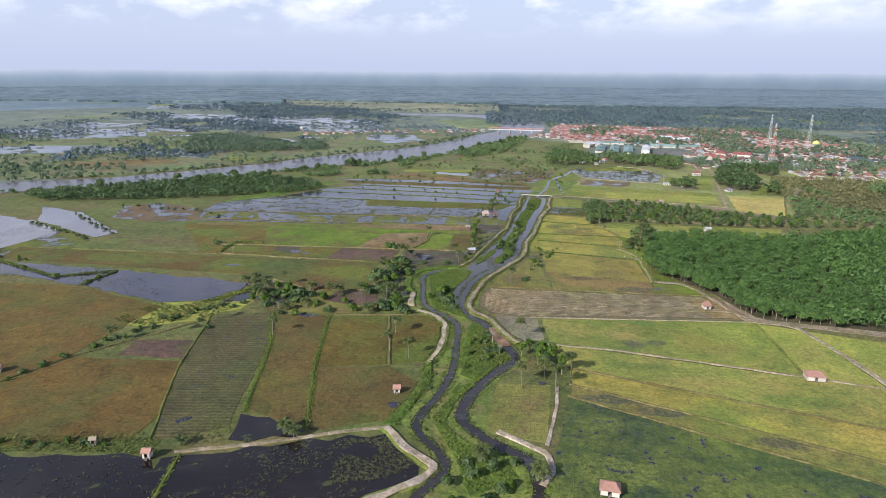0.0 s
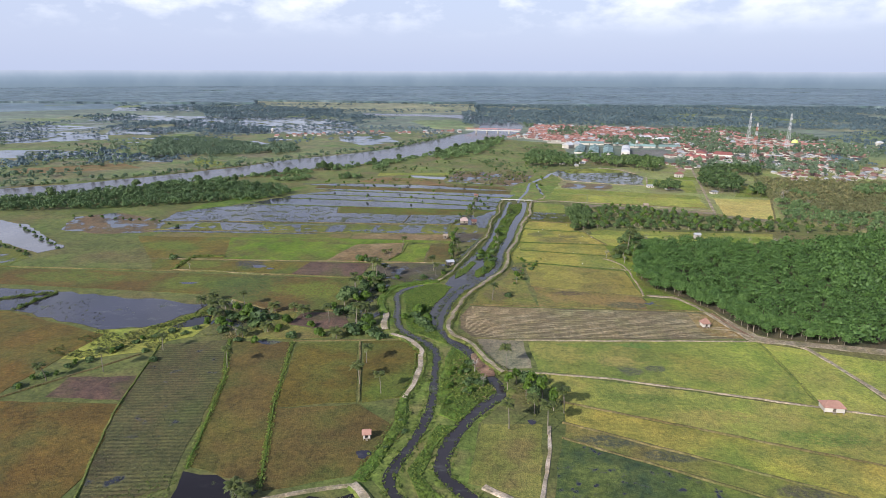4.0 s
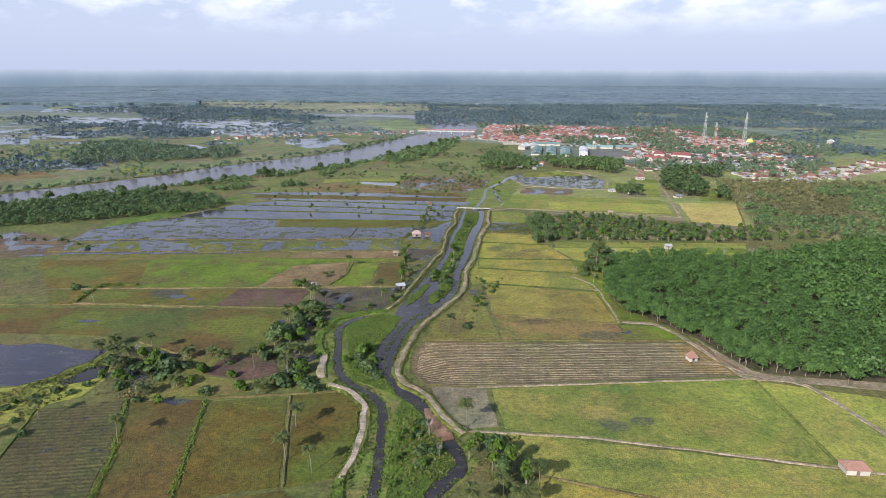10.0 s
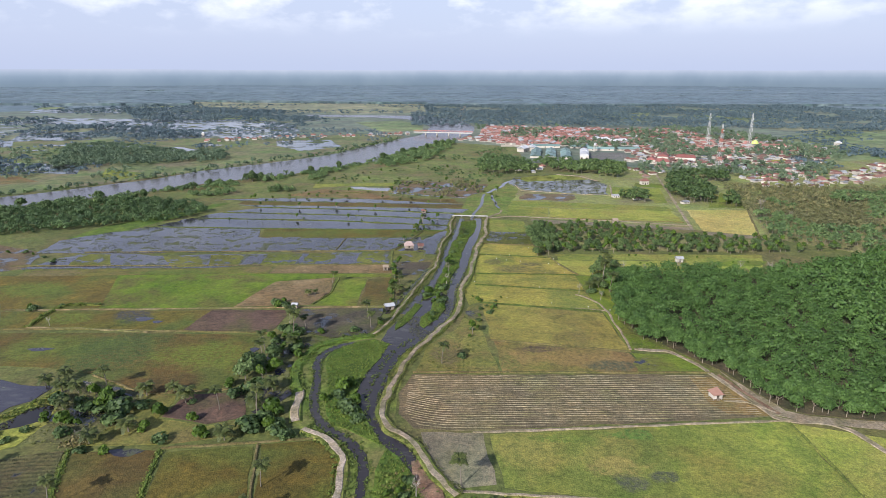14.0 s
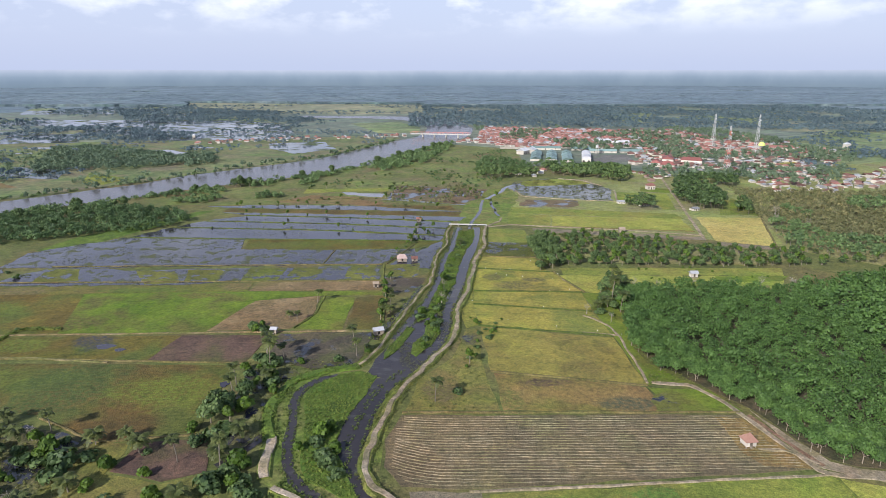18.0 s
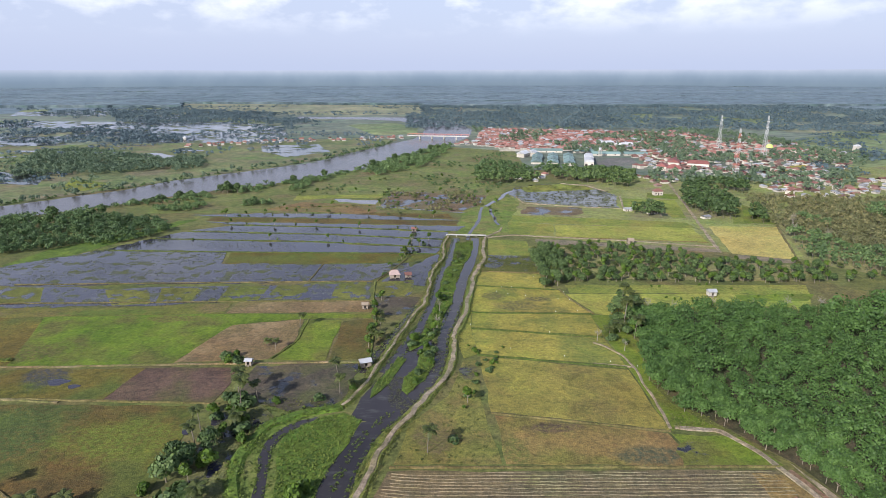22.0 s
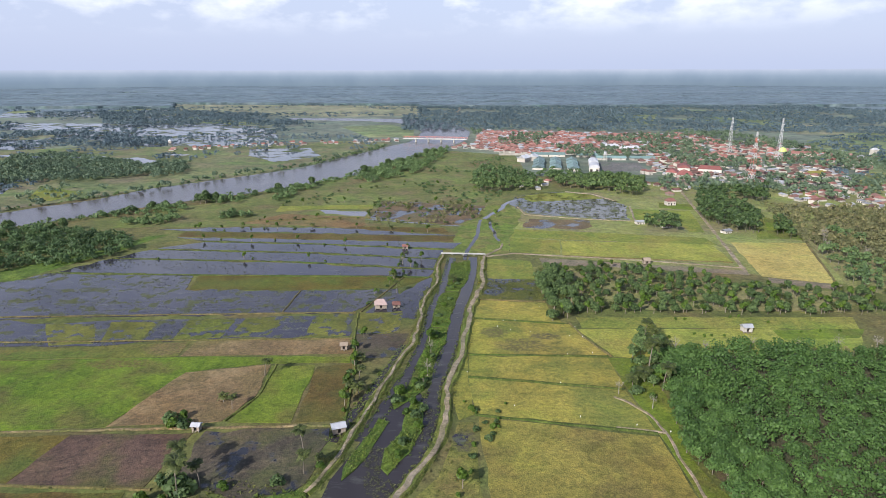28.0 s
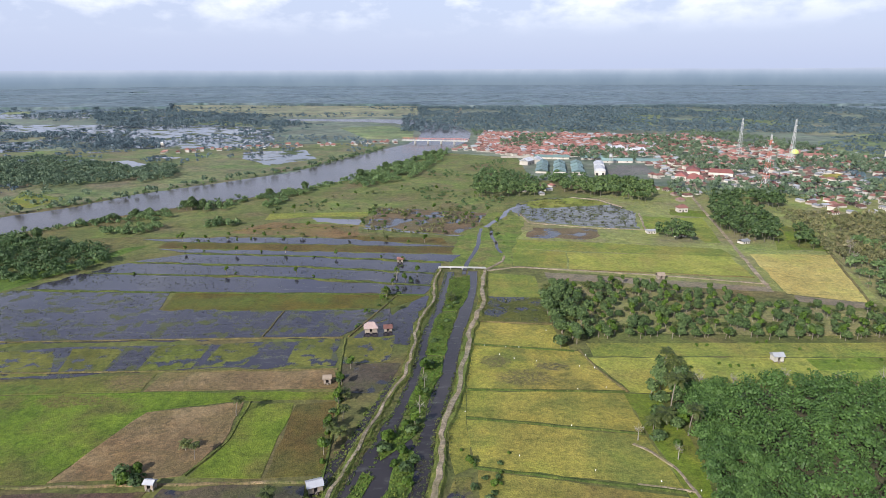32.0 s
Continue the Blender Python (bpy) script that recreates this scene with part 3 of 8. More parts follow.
def sheet(name, corners, mat, z, label, category, depth=0.3, rag=0.8, kind="structure"):
    """A plot of land or water: a slab with slightly ragged edges, its top at z."""
    if sum(p[0] * q[1] - q[0] * p[1] for p, q in zip(corners, corners[1:] + corners[:1])) < 0:
        corners = corners[::-1]
    line = wander(corners + corners[:1], 6, rag, int(abs(corners[0][0] * 7 + corners[0][1] * 3)))[:-1]
    bm = bmesh.new()
    vs = [bm.verts.new((x, y, z)) for x, y in line]
    f = bm.faces.new(vs)
    f.normal_update()
    bmesh.ops.triangulate(bm, faces=[f])
    for f in bm.faces:
        f.normal_update()
        if f.normal.z < 0:
            f.normal_flip()
    lo = [bm.verts.new((x, y, z - depth)) for x, y in line]
    for i in range(len(vs)):
        bm.faces.new((vs[i], vs[i - 1], lo[i - 1], lo[i]))
    me = bpy.data.meshes.new(name)
    bm.to_mesh(me)
    bm.free()
    me.materials.append(M[mat])
    return tagged(new(name, me), label, category, kind=kind)


def ridge(name, line, width, height, mat, label, category="bund", base=0.0, rag=0.5, top=0.5, kind="structure"):
    """A bank, bund or path with sloping sides along a line."""
    line = smooth(wander(line, 4, rag, len(bpy.data.objects)), 1)
    seed = len(line) * 0.37
    vs, fs = [], []
    n = len(line)
    for i, (x, y) in enumerate(line):
        (xa, ya), (xb, yb) = line[max(0, i - 1)], line[min(n - 1, i + 1)]
        d = math.hypot(xb - xa, yb - ya) or 1
        nx, ny = -(yb - ya) / d, (xb - xa) / d
        w = width * (1 + 0.4 * noise.noise(Vector((x * 0.16, y * 0.16, seed))))
        h = height * (1 + 0.3 * noise.noise(Vector((x * 0.2, y * 0.2, seed + 5))))
        for s, z in ((-0.5, base - 0.1), (-0.5 * top, base + h), (0.5 * top, base + h), (0.5, base - 0.1)):
            vs.append((x + nx * w * s, y + ny * w * s, z))
    for i in range(n - 1):
        a = 4 * i
        for k in range(3):
            fs.append((a + k + 4, a + k + 5, a + k + 1, a + k))
    fs += [(0, 1, 2, 3), (4 * n - 1, 4 * n - 2, 4 * n - 3, 4 * n - 4)]
    return tagged(mesh_obj(name, vs, fs, M[mat]), label, category, kind=kind)


def band(name, line, width, mat, z, label, category):
    """A strip of water along a line."""
    line = smooth(line)
    rnd = random.Random(len(line) + int(width))
    vs, fs = [], []
    n = len(line)
    for i, (x, y) in enumerate(line):
        (xa, ya), (xb, yb) = line[max(0, i - 1)], line[min(n - 1, i + 1)]
        d = math.hypot(xb - xa, yb - ya) or 1
        w = width * (0.8 + 0.4 * rnd.random()) / 2
        nx, ny = -(yb - ya) / d * w, (xb - xa) / d * w
        vs += [(x - nx, y - ny, z), (x + nx, y + ny, z)]
    for i in range(n - 1):
        a = 2 * i
        fs.append((a, a + 2, a + 3, a + 1)[::-1])
    return tagged(mesh_obj(name, vs, fs, M[mat]), label, category, kind="structure")


# ---- the land ----
def disc_ground():
    vs, fs = [(0, 300, 0)], []
    rings, spokes = [60, 200, 500, 1000, 1800, 3000, 4650], 64
    for r in rings:
        vs += [(r * math.sin(2 * math.pi * k / spokes), 300 + r * math.cos(2 * math.pi * k / spokes), 0) for k in range(spokes)]
    fs += [(0, 1 + (k + 1) % spokes, 1 + k) for k in range(spokes)]
    for j in range(len(rings) - 1):
        a, b = 1 + j * spokes, 1 + (j + 1) * spokes
        fs += [(a + k, a + (k + 1) % spokes, b + (k + 1) % spokes, b + k) for k in range(spokes)]
    ob = mesh_obj("ground", vs, fs, M["ground"])
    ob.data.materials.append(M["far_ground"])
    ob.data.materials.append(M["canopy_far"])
    # outer rings take haze-tinted meadow, then the haze-blue canopy colour
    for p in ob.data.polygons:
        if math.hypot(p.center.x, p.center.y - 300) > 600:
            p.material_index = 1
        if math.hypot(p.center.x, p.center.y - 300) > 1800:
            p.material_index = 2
    return tagged(ob, "flat green lowland of grass and weeds", "ground", kind="structure")


ground = disc_ground()


def horizon_ring():
    """Backdrop ring for the hazy far woods under the sky's edge; the haze is a painted glow."""
    m, n, l, b = nodes_of("far_haze")
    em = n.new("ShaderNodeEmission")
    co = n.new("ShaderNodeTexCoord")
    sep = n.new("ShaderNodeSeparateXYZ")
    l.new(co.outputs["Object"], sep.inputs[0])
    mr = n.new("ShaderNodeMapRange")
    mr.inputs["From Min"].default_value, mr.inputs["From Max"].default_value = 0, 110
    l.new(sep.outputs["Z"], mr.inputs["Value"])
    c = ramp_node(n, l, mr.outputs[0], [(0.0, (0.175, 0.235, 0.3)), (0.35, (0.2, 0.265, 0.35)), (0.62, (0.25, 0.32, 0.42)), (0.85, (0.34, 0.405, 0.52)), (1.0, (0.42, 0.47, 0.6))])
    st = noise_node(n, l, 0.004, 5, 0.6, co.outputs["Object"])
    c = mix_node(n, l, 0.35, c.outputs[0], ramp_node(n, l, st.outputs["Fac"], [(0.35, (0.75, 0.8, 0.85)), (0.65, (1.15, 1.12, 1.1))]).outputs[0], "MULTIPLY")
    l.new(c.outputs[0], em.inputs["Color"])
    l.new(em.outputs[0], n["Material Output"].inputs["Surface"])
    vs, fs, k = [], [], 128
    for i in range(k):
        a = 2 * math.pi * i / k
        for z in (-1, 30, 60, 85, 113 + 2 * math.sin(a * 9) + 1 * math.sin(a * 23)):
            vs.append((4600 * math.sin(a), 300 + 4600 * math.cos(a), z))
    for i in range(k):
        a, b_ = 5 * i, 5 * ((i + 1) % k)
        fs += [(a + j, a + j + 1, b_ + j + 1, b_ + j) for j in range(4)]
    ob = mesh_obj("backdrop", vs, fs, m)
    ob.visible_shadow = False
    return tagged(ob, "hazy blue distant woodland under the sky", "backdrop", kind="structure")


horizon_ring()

# the river: its two banks, joined into one sheet of water
RIVER_FAR = [(-900, 330), (-640, 430), (-476, 512), (-393, 556), (-327, 622), (-274, 682), (-253, 726), (-207, 775), (-144, 845), (-111, 927), (-61, 1052), (-40, 1098), (-28, 1165), (-26, 1258), (-39, 1367), (-82, 1459), (-156, 1506), (-330, 1540)]
RIVER_NEAR = [(-900, 255), (-640, 370), (-440, 466), (-408, 490), (-351, 524), (-318, 560), (-274, 592), (-245, 621), (-209, 661), (-152, 708), (-117, 749), (-88, 786), (-63, 854), (-31, 916), (1, 1002), (24, 1049), (50, 1140), (58, 1254), (46, 1375), (9, 1483), (-64, 1560), (-330, 1600)]
sheet("river", RIVER_FAR + RIVER_NEAR[::-1], "river", 0.12, "broad grey-brown river reflecting the sky", "water", rag=3)

PLOTS = [
    ("creek_bank", "canal_head", [(-52, 300), (-28, 312), (-8, 305), (-14, 270), (-14, 248), (-2, 226), (8, 206), (2, 196), (-4, 186), (-6, 160), (12, 150), (14, 130), (8, 112), (-22, 112), (-18, 130), (-14, 140), (-24, 150), (-33, 160), (-28, 180), (-26, 200), (-25, 225), (-30, 241), (-44, 250), (-48, 270)], "green weedy banks of the winding creek"),
    ("far_meadow", "bank_meadow", [(-1000, 620), (-640, 470), (-476, 528), (-393, 570), (-327, 636), (-274, 698), (-207, 792), (-144, 862), (-111, 945), (-72, 1040), (-62, 1092), (-136, 1120), (-240, 1075), (-370, 1050), (-540, 1030), (-900, 1000)], "mottled green and brown meadow on the far bank"),
    ("rough_meadow", "rough_meadow", [(-215, 584), (-200, 640), (-140, 700), (-85, 775), (-55, 850), (-20, 925), (8, 1000), (100, 945), (95, 800), (66, 700), (50, 640), (38, 600), (-45, 586), (-130, 586)], "rough green meadow with brown patches beside the river"),
    ("weed_plot", "weed_green", [(-234, 457), (-226, 490), (-206, 515), (-186, 540), (-180, 560), (-168, 566), (-180, 530), (-196, 500), (-205, 478), (-210, 455)], "bright green weeds at the foot of the riverside trees"),
    ("open_meadow", "meadow_light", [(50, 640), (152, 720), (205, 745), (300, 720), (420, 640), (300, 545), (232, 548), (206, 465), (160, 485), (66, 515), (48, 560)], "light green open meadow with dry patches"),
    ("open_meadow", "meadow_light", [(300, 720), (360, 700), (520, 900), (560, 1100), (900, 1250), (900, 900), (600, 650), (420, 640)], "light green open country beside the town"),
    ("rough_land", "rough_meadow", [(-30, 750), (40, 745), (60, 690), (44, 655), (-38, 675), (-60, 720)], "rough green land by the river"),
    # east of the canal, from the town side back to the start
    ("paddy_field", "paddy_green", [(50, 556), (80, 548), (75, 517), (47, 523)], "pale green rice plot beside the canal"),
    ("paddy_field", "paddy_bright", [(81, 547), (170, 538), (166, 502), (76, 516)], "bright green rice plot with a low bund"),
    ("paddy_field", "paddy_gold", [(183, 542), (228, 540), (200, 466), (170, 478)], "golden straw-coloured dry rice field"),
    ("flooded_plot", "swamp", [(61, 653), (69, 684), (92, 701), (116, 705), (136, 693), (146, 665), (151, 646), (138, 597), (114, 606), (71, 623)], "flooded plot with ridges of green weed"),
    ("flooded_plot", "wet_brown", [(62, 581), (69, 605), (111, 601), (109, 583), (99, 574)], "muddy flooded plot with brown stubble"),
    ("meadow_strip", "paddy_green", [(33, 510), (56, 505), (53, 452), (25, 452), (30, 476)], "wet olive grass beside the canal dyke"),
    ("boggy_plot", "marsh", [(26, 476), (55, 474), (54, 446), (22, 448)], "boggy grass with open puddles"),
    ("paddy_field", "paddy_yellow", [(22, 446), (54, 442), (57, 418), (20, 425)], "patchy olive rice plot"),
    ("paddy_field", "yellow_bare", [(19, 424), (59.5, 418), (62.5, 404), (68, 389), (17, 391)], "yellow ripe rice plot with dark bare spots"),
    ("paddy_field", "yellow_green", [(17, 389), (68, 387), (67, 365), (16, 374)], "yellow-green rice plot between low bunds"),
    ("paddy_field", "paddy_yellow", [(16, 372), (67, 363), (69, 340), (17, 350)], "yellow ripening rice plot between low bunds"),
    ("paddy_field", "yellow_brown", [(18, 348), (69, 337), (70, 300), (19, 310)], "ripe yellow rice plot streaked with brown"),
    ("wild_plot", "wild_grass", [(-9, 284), (-6, 303), (6, 320), (12, 345), (16, 345), (17, 310), (20, 284)], "rough olive grass beside the dyke"),
    ("stubble_field", "stubble_wet", [(21, 284), (20, 308), (69, 298), (72, 283)], "brown stubble plot with wet patches"),
    ("paddy_field", "paddy_lime", [(73, 283), (70, 298), (89, 296), (94, 283)], "bright green seedling plot with a puddle"),
    ("ploughed_field", "ploughed", [(-10, 281), (92, 281), (93, 274), (101, 255), (10, 247), (-8, 248), (-13, 256), (-14, 268)], "grey-brown ploughed field with long furrows"),
    ("bare_plot", "bare_grey", [(-6, 246), (12, 246), (14, 223), (2, 221), (-3, 231)], "bare grey-brown earth plot"),
    ("paddy_field", "paddy_mixed", [(14, 245), (60, 249), (62, 213), (16, 222)], "yellow-green rice field with worn patches"),
    ("paddy_field", "paddy_green", [(60, 249), (102.5, 252), (102.5, 204.5), (62, 213)], "green rice field"),
    ("paddy_field", "paddy_bright", [(103.5, 251), (118, 246), (122, 232), (126, 199), (103.5, 204)], "bright green rice field beside the lane"),
    ("paddy_field", "paddy_bright", [(121, 245), (150, 236), (190, 190), (128, 202)], "lime green rice field beyond the lane"),
    ("paddy_field", "paddy_strip", [(15, 220), (102, 203), (128, 197), (150, 150), (112, 172), (22, 201)], "green rice field with pale bands"),
    ("paddy_field", "paddy_yellow", [(22, 200), (112, 171), (150, 149), (140, 132), (98, 157), (22, 189)], "long yellow-green rice strip"),
    ("stubble_field", "wet_strip", [(22, 188), (98, 156), (140, 131), (135, 121), (95, 147), (21, 181)], "narrow brown-green strip of dry crop"),
    ("paddy_field", "wet_dark", [(20, 180), (94, 146), (150, 100), (90, 60), (9, 80), (14, 149)], "dark green boggy rice field"),
    ("paddy_field", "wild_grass", [(-3, 186), (15, 187), (12, 153), (-6, 158)], "small green rice plot beside the creek"),
    ("paddy_field", "paddy_green", [(64, 425), (181, 424), (176, 412), (64, 414)], "olive grass field below the orchard"),
    ("paddy_field", "paddy_bright", [(62, 413), (176, 411), (163, 391), (92, 390), (76, 387), (70, 388), (65, 404)], "green pasture with rows of shrubs"),
    ("paddy_field", "paddy_lime", [(140, 411), (178, 412), (170, 403), (140, 402)], "bright green strip in the pasture"),
    ("paddy_field", "paddy_green", [(48, 577), (110, 566), (172, 552), (173, 536), (82, 550), (52, 556)], "green strip behind the canal bridge"),
    ("meadow_strip", "paddy_green", [(153, 637), (171, 631), (157, 599), (141, 599)], "light green plot before a salmon-roofed house"),
    ("meadow_strip", "paddy_green", [(174, 631), (193, 630), (178, 566), (168, 566)], "green meadow strip along the lane"),
    ("meadow_strip", "paddy_green", [(232, 613), (234, 592), (216, 549), (203, 549)], "bright green meadow behind the straw field"),
    ("meadow_strip", "paddy_lime", [(196, 632), (205, 650), (180, 660), (174, 640)], "bright green meadow beside the lane"),
    ("meadow_strip", "paddy_lime", [(212, 552), (232, 545), (245, 590), (238, 610)], "bright green meadow behind the grove"),
    ("muddy_plot", "bare_grey", [(62, 511), (120, 498), (166, 487), (165, 480), (118, 489), (62, 500)], "muddy brown plot along the lane"),
    ("muddy_plot", "bare_grey", [(202, 464), (172, 476), (169, 468), (198, 457)], "grey muddy strip below the straw field"),
    ("flooded_plot", "flood", [(-26, 432), (-12, 454), (1, 478), (3, 476), (-3, 445), (-4, 424), (-26, 424)], "dark flooded plot beside the bank"),
    ("drowned_rice", "drowned_rice", [(-28, 430), (-10, 433), (-10, 411), (-27, 409)], "olive drowned rice beside the bank"),
    ("stubble_field", "mire", [(-27, 409), (-6, 409), (-8, 398), (-12, 388), (-24, 388)], "wet brown ground with weeds beside the bank"),
    ("flooded_plot", "flood", [(-22, 480), (0, 480), (6, 505), (8, 514), (0, 514)], "dark water between the island hut and the bank"),
    ("yard", "yard", [(178, 820), (225, 815), (232, 880), (186, 885)], "grey paved yard beside the market"),
    ("orchard_floor", "dry_grass", [(57, 489), (96, 495), (118, 486), (158, 462), (210, 452), (180, 430), (91, 434), (68, 436), (60, 448)], "dry grass floor of the orchard"),
    ("scrub_floor", "dry_grass", [(240, 425), (204, 462), (232, 545), (300, 640), (420, 640), (470, 440), (330, 345), (300, 420)], "dry scrubby ground under thin trees"),
    ("weed_plot", "paddy_green", [(70, 682), (92, 699), (115, 703), (134, 692), (140, 676), (110, 670), (80, 664)], "green drowned grass above the weed rows"),
    ("plantation_floor", "litter", [(84, 384), (95, 389), (130, 388), (164, 384), (190, 395), (240, 420), (300, 420), (330, 330), (250, 262), (190, 240), (150, 249), (121, 254), (111, 256), (106, 259), (102, 268), (97.5, 284), (88.5, 298), (80, 312), (76, 325), (80, 350)], "dark leaf litter under the rubber trees"),
    ("bare_ground", "path", [(96.5, 284), (101.5, 268), (105.5, 258), (112, 255), (121, 253.5), (150, 249), (190, 242), (190, 236), (150, 243), (121, 249), (106, 253), (100, 256)], "bare brown earth along the plantation edge"),
    ("flooded_plot", "drowned_rice", [(68, 283), (68.5, 286), (67.6, 289), (69, 291.5), (71, 293), (73.5, 294.4), (75.5, 294), (77, 292.5), (76.6, 290), (77.2, 287.5), (75.6, 285.5), (75, 283)], "weedy blue-grey puddle in the seedling plot"),
    ("hut_yard", "stubble_wet", [(84, 280), (92, 279), (99, 255), (87, 256), (84, 262)], "brown trampled ground round the field hut"),
    ("grass_strip", "paddy_lime", [(67.5, 387), (77, 386), (79, 366), (78, 350), (74, 330), (76, 314), (86, 299), (72, 300), (70.5, 299), (69.5, 338), (68, 364)], "green grass strip beside the plantation"),
    ("grass_strip", "yellow_green", [(12, 346), (17, 349.5), (16, 373), (17, 390), (19, 424), (22, 447), (26, 474), (28, 474), (20, 436), (16, 400), (10, 367)], "narrow grass strip along the dyke"),
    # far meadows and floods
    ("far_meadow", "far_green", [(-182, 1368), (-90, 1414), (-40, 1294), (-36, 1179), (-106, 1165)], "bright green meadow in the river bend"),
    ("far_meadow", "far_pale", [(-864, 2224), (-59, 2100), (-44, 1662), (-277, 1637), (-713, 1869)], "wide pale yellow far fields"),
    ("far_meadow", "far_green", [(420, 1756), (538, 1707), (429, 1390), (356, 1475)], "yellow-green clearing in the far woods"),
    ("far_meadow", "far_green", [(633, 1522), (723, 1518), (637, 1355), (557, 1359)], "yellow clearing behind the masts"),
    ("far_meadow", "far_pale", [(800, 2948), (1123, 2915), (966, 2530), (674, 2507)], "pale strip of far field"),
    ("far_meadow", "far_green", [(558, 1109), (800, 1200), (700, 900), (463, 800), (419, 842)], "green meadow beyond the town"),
    ("far_flood", "flood_pale", [(406, 846), (437, 834), (420, 809), (390, 817)], "pale flooded pond at the town edge"),
    ("far_meadow", "paddy_yellow", [(354, 801), (416, 823), (391, 783), (342, 769)], "yellow-green meadow at the town edge"),
    ("far_flood", "far_marsh", [(-886, 1470), (-727, 1461), (-400, 1401), (-281, 1282), (-242, 1132), (-377, 1088), (-460, 1092), (-659, 1233)], "wide flood among far trees"),
    ("far_flood", "far_marsh", [(-640, 1317), (-550, 1384), (-415, 1429), (-304, 1350), (-331, 1182), (-474, 1146), (-620, 1160)], "wide pale flood with drowned bunds"),
    ("far_flood", "flood_pale", [(-382, 924), (-364, 938), (-313, 895), (-321, 862)], "pale pond among trees"),
    ("far_flood", "far_marsh", [(-1118, 1802), (-856, 1746), (-802, 1647), (-1031, 1640)], "thin bright flood strip"),
    ("far_flood", "far_marsh", [(-720, 1150), (-612, 1151), (-531, 1024), (-640, 1000)], "bright flooded plots"),
    ("far_flood", "far_marsh", [(-1000, 981), (-833, 1037), (-649, 1023), (-592, 931), (-729, 857), (-880, 860)], "bright flooded plots with weeds"),
    ("far_flood", "far_marsh", [(-760, 770), (-596, 802), (-395, 768), (-370, 704), (-553, 731), (-680, 690)], "pale flood in the far meadows"),
    ("far_flood", "far_marsh", [(-900, 1440), (-543, 1471), (-413, 1440), (-430, 1400), (-598, 1400), (-800, 1390)], "far flood between tree belts"),
    ("far_flood", "far_marsh", [(-251, 1015), (-174, 1031), (-142, 946), (-183, 891), (-232, 949)], "muddy flood before the river village"),
    ("far_meadow", "paddy_green", [(-360, 742), (-302, 708), (-310, 673), (-336, 686)], "green plot on the far bank"),
    ("far_meadow", "bank_meadow", [(-306, 720), (-240, 795), (-150, 900), (-132, 880), (-219, 744), (-257, 719), (-288, 696)], "patchy grass along the far bank"),
    ("far_meadow", "rust_grass", [(-520, 640), (-420, 690), (-380, 660), (-480, 610)], "brown meadow on the far bank"),
    # west of the canal
    ("bog", "bog", [(-123, 268), (-120, 276), (-95, 268), (-94, 246), (-104, 240), (-117, 240), (-118, 254)], "boggy ground under palms and bushes"),
    ("bog", "bog", [(-64, 312), (-56, 318), (-44, 304), (-53, 290), (-50, 262), (-62, 262)], "boggy ground in the creek thicket"),
    ("weed_plot", "paddy_bright", [(-158, 242), (-142, 245), (-134, 253), (-128, 263), (-124, 271), (-120, 264), (-116, 250), (-118, 239), (-126, 234), (-125, 226), (-150, 216), (-168, 218), (-166, 232)], "yellow-green weeds along the flood"),
    ("flooded_plot", "pond", [(-131, 248), (-126.5, 259), (-119.6, 260), (-117, 253), (-122.5, 248), (-128, 246)], "dark pool among tussocks"),
    ("flooded_plot", "marsh", [(-338, 355), (-328, 372), (-260, 337), (-263, 294), (-286, 297)], "wet meadow with open water"),
    ("flooded_plot", "wet_brown", [(-301, 432), (-277, 447), (-229, 428), (-217, 396), (-251, 388), (-285, 396)], "muddy brown flooded plot"),
    ("paddy_field", "paddy_olive", [(-117, 482), (-39, 479), (1, 477), (-13, 463), (-76, 460), (-114, 461)], "olive strip of grass between flooded plots"),
    ("stubble_field", "rust_grass", [(-130, 594), (-108, 624), (-48, 612), (-44, 590), (-49, 579), (-90, 588)], "rust-brown dry grass field beside the river"),
    ("stubble_field", "rust_crop", [(-49, 585), (9, 580), (12, 566), (-62, 578)], "brown grass strip between flooded plots"),
    ("flooded_plot", "flood_pale", [(-84, 636), (-45, 629), (-48, 614), (-78, 624)], "shallow grey flood in the meadow"),
    ("flooded_plot", "wet_brown", [(-40, 668), (42, 650), (35, 604), (23, 586), (-43, 608)], "flooded plot with dark brown stubble"),
    ("meadow_strip", "paddy_green", [(-116, 630), (-118, 650), (-46, 655), (-45, 640), (-84, 640)], "light green meadow strip beside the river"),
    ("meadow_strip", "rough_meadow", [(-118, 652), (-112, 676), (-84, 696), (-42, 664), (-46, 657)], "dull green meadow strip beside the river"),
    ("stubble_field", "rust_crop", [(-160, 572), (20, 558), (20, 545), (-160, 560)], "rusty stubble between flooded plots"),
    ("flooded_plot", "flood_weedy", [(-222, 396), (-205, 426), (-157, 421), (-95, 424.5), (-31, 430), (-29, 407), (-86, 404), (-138, 398)], "flooded strip with squares of drowned rice"),
    ("drowned_rice", "drowned_rice", [(-157, 420), (-136, 420), (-127, 401), (-143, 399)], "square of half drowned green rice"),
    ("drowned_rice", "drowned_rice", [(-131, 422), (-111, 422), (-110, 404), (-125, 401)], "square of half drowned green rice"),
    ("drowned_rice", "drowned_rice", [(-99, 424), (-79, 426), (-80, 406), (-98, 404)], "square of half drowned yellow-green rice"),
    ("drowned_rice", "drowned_rice", [(-76, 426), (-58, 427), (-62, 408), (-77, 406)], "thin drowned rice in dark water"),
    ("drowned_rice", "drowned_rice", [(-48, 429), (-33, 430), (-31, 408), (-47, 406)], "square of half drowned olive rice"),
